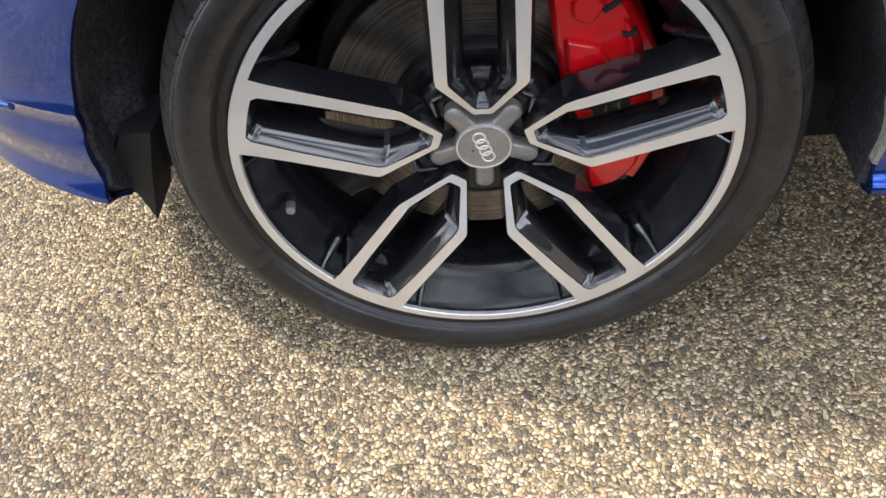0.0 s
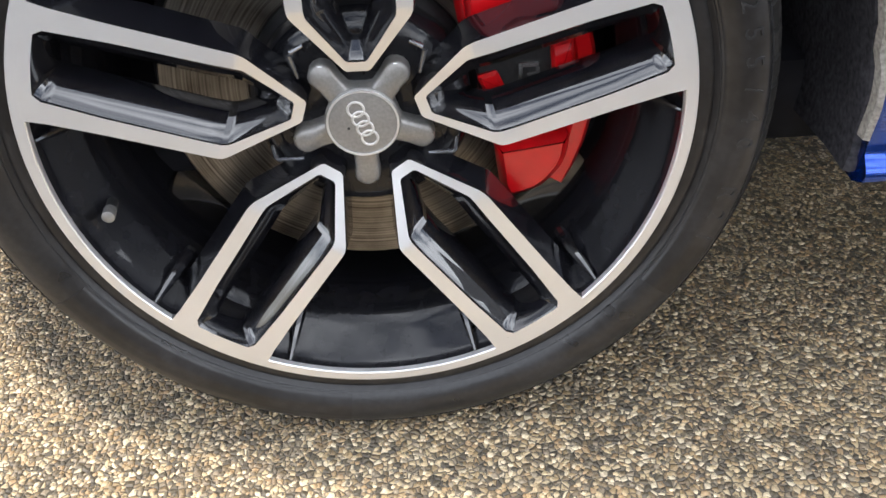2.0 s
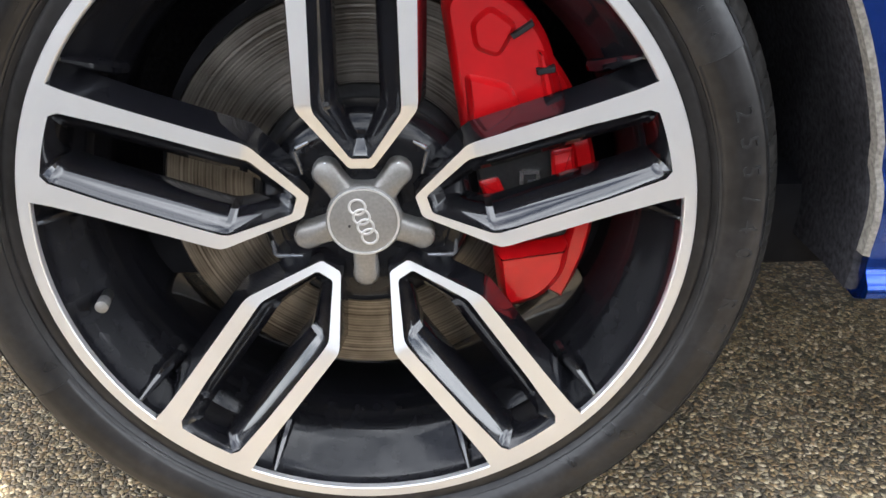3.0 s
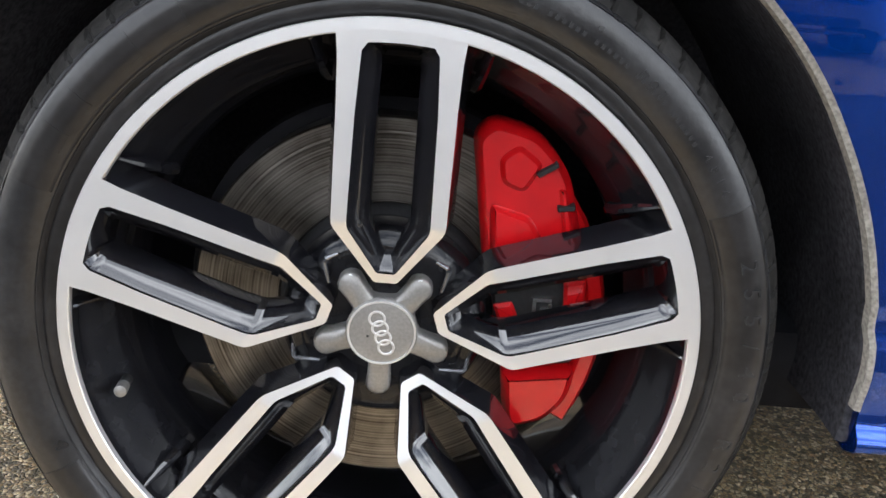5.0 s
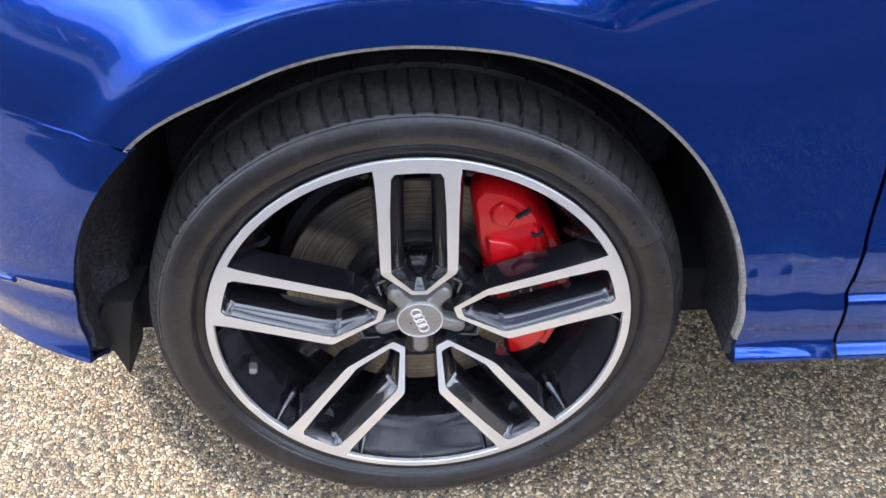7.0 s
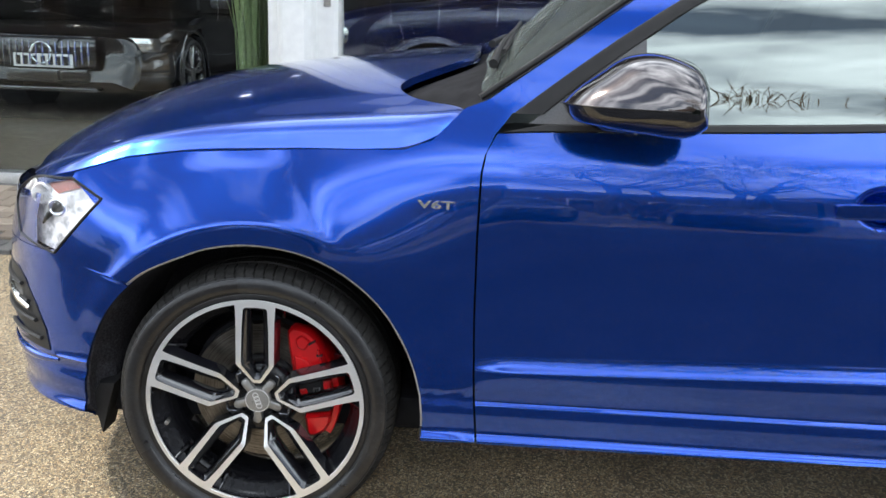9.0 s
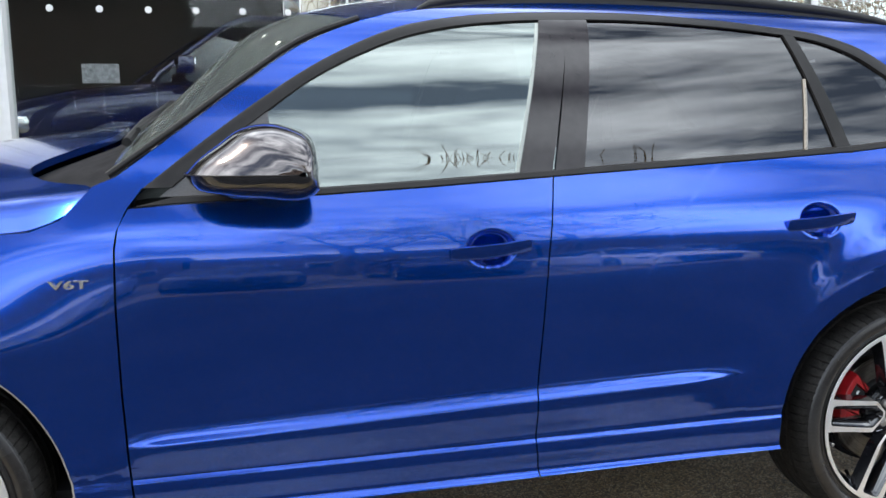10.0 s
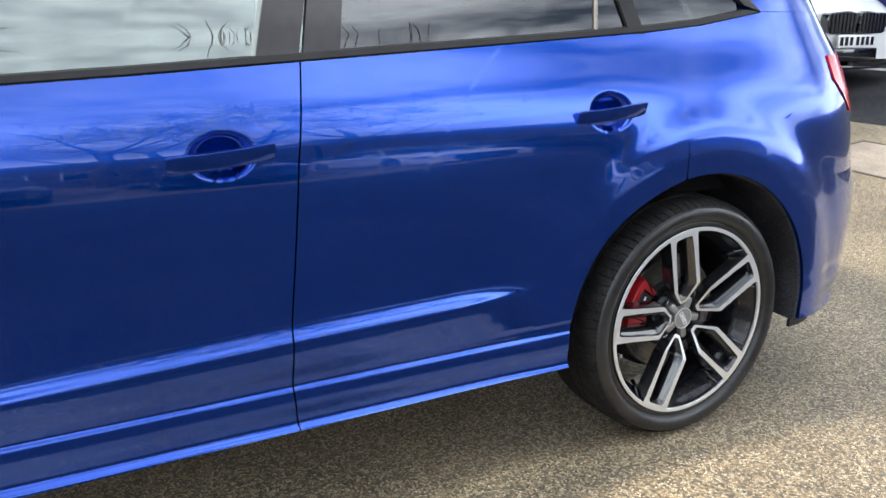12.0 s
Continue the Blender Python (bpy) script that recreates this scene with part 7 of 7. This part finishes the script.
def brick_mesh(name, lx, ly):
    me = bpy.data.meshes.new(name)
    bm = box(0, 0, 0, lx, ly, 0.06, 0)
    top = [e for e in bm.edges if all(v.co.z > 0 for v in e.verts)]
    bmesh.ops.bevel(bm, geom=top, offset=0.005, segments=1, affect="EDGES")
    bm.to_mesh(me)
    bm.free()
    me.materials.append(PAVER_VARIED)
    return me


def paver_material():
    m = material("varied_paver", (0.30, 0.24, 0.185), 0.8, grain=0.008, grain_amount=0.3, bump=0.3)
    n, l = m.node_tree.nodes, m.node_tree.links
    info = n.new("ShaderNodeObjectInfo")
    r = n.new("ShaderNodeValToRGB")
    r.color_ramp.elements[0].color, r.color_ramp.elements[1].color = (0.20, 0.155, 0.115, 1), (0.40, 0.32, 0.24, 1)
    l.new(info.outputs["Random"], r.inputs["Fac"])
    l.new(r.outputs["Color"], n["Principled BSDF"].inputs["Base Color"])
    return m


PAVER_VARIED = paver_material()
GREY_PAVER = material("grey_edge_paver", (0.11, 0.105, 0.10), 0.8, grain=0.01, grain_amount=0.3, bump=0.3)
long_x, long_y, edge_b = brick_mesh("brick", 0.196, 0.096), brick_mesh("brick", 0.096, 0.196), brick_mesh("brick", 0.196, 0.096)
edge_b.materials.clear()
edge_b.materials.append(GREY_PAVER)
count = 0
for i in range(-44, 60):
    for j in range(0, 16):
        # herringbone on a 0.1 m lattice
        k = (i + j) % 4
        if k == 0:
            x, y, me = -3.0 + (i + 1) * 0.1, 2.50 + (j + 0.5) * 0.1, long_x
        elif k == 2 and (j + 1) < 16:
            x, y, me = -3.0 + (i + 0.5) * 0.1, 2.50 + (j + 1) * 0.1, long_y
        else:
            continue
        if y > FY - 0.15 or x < -6.0 or x > -0.8 or count >= 300:
            continue
        b_ = new("brick", me)
        b_.location = (x, y, on_ground(x, y) - 0.012 + 0.002 * math.sin(i * 7.3 + j * 3.1))
        b_.rotation_euler = (math.atan(0.14) * 0.8, 0, 0)
        b_.parent = paving
        count += 1
for k in range(64):
    b_ = new("edging_brick", edge_b)
    b_.location, b_.rotation_euler, b_.parent = (-6.6 + k * 0.101, 2.395, on_ground(0, 2.395) - 0.014), (0, 0, math.pi / 2), paving
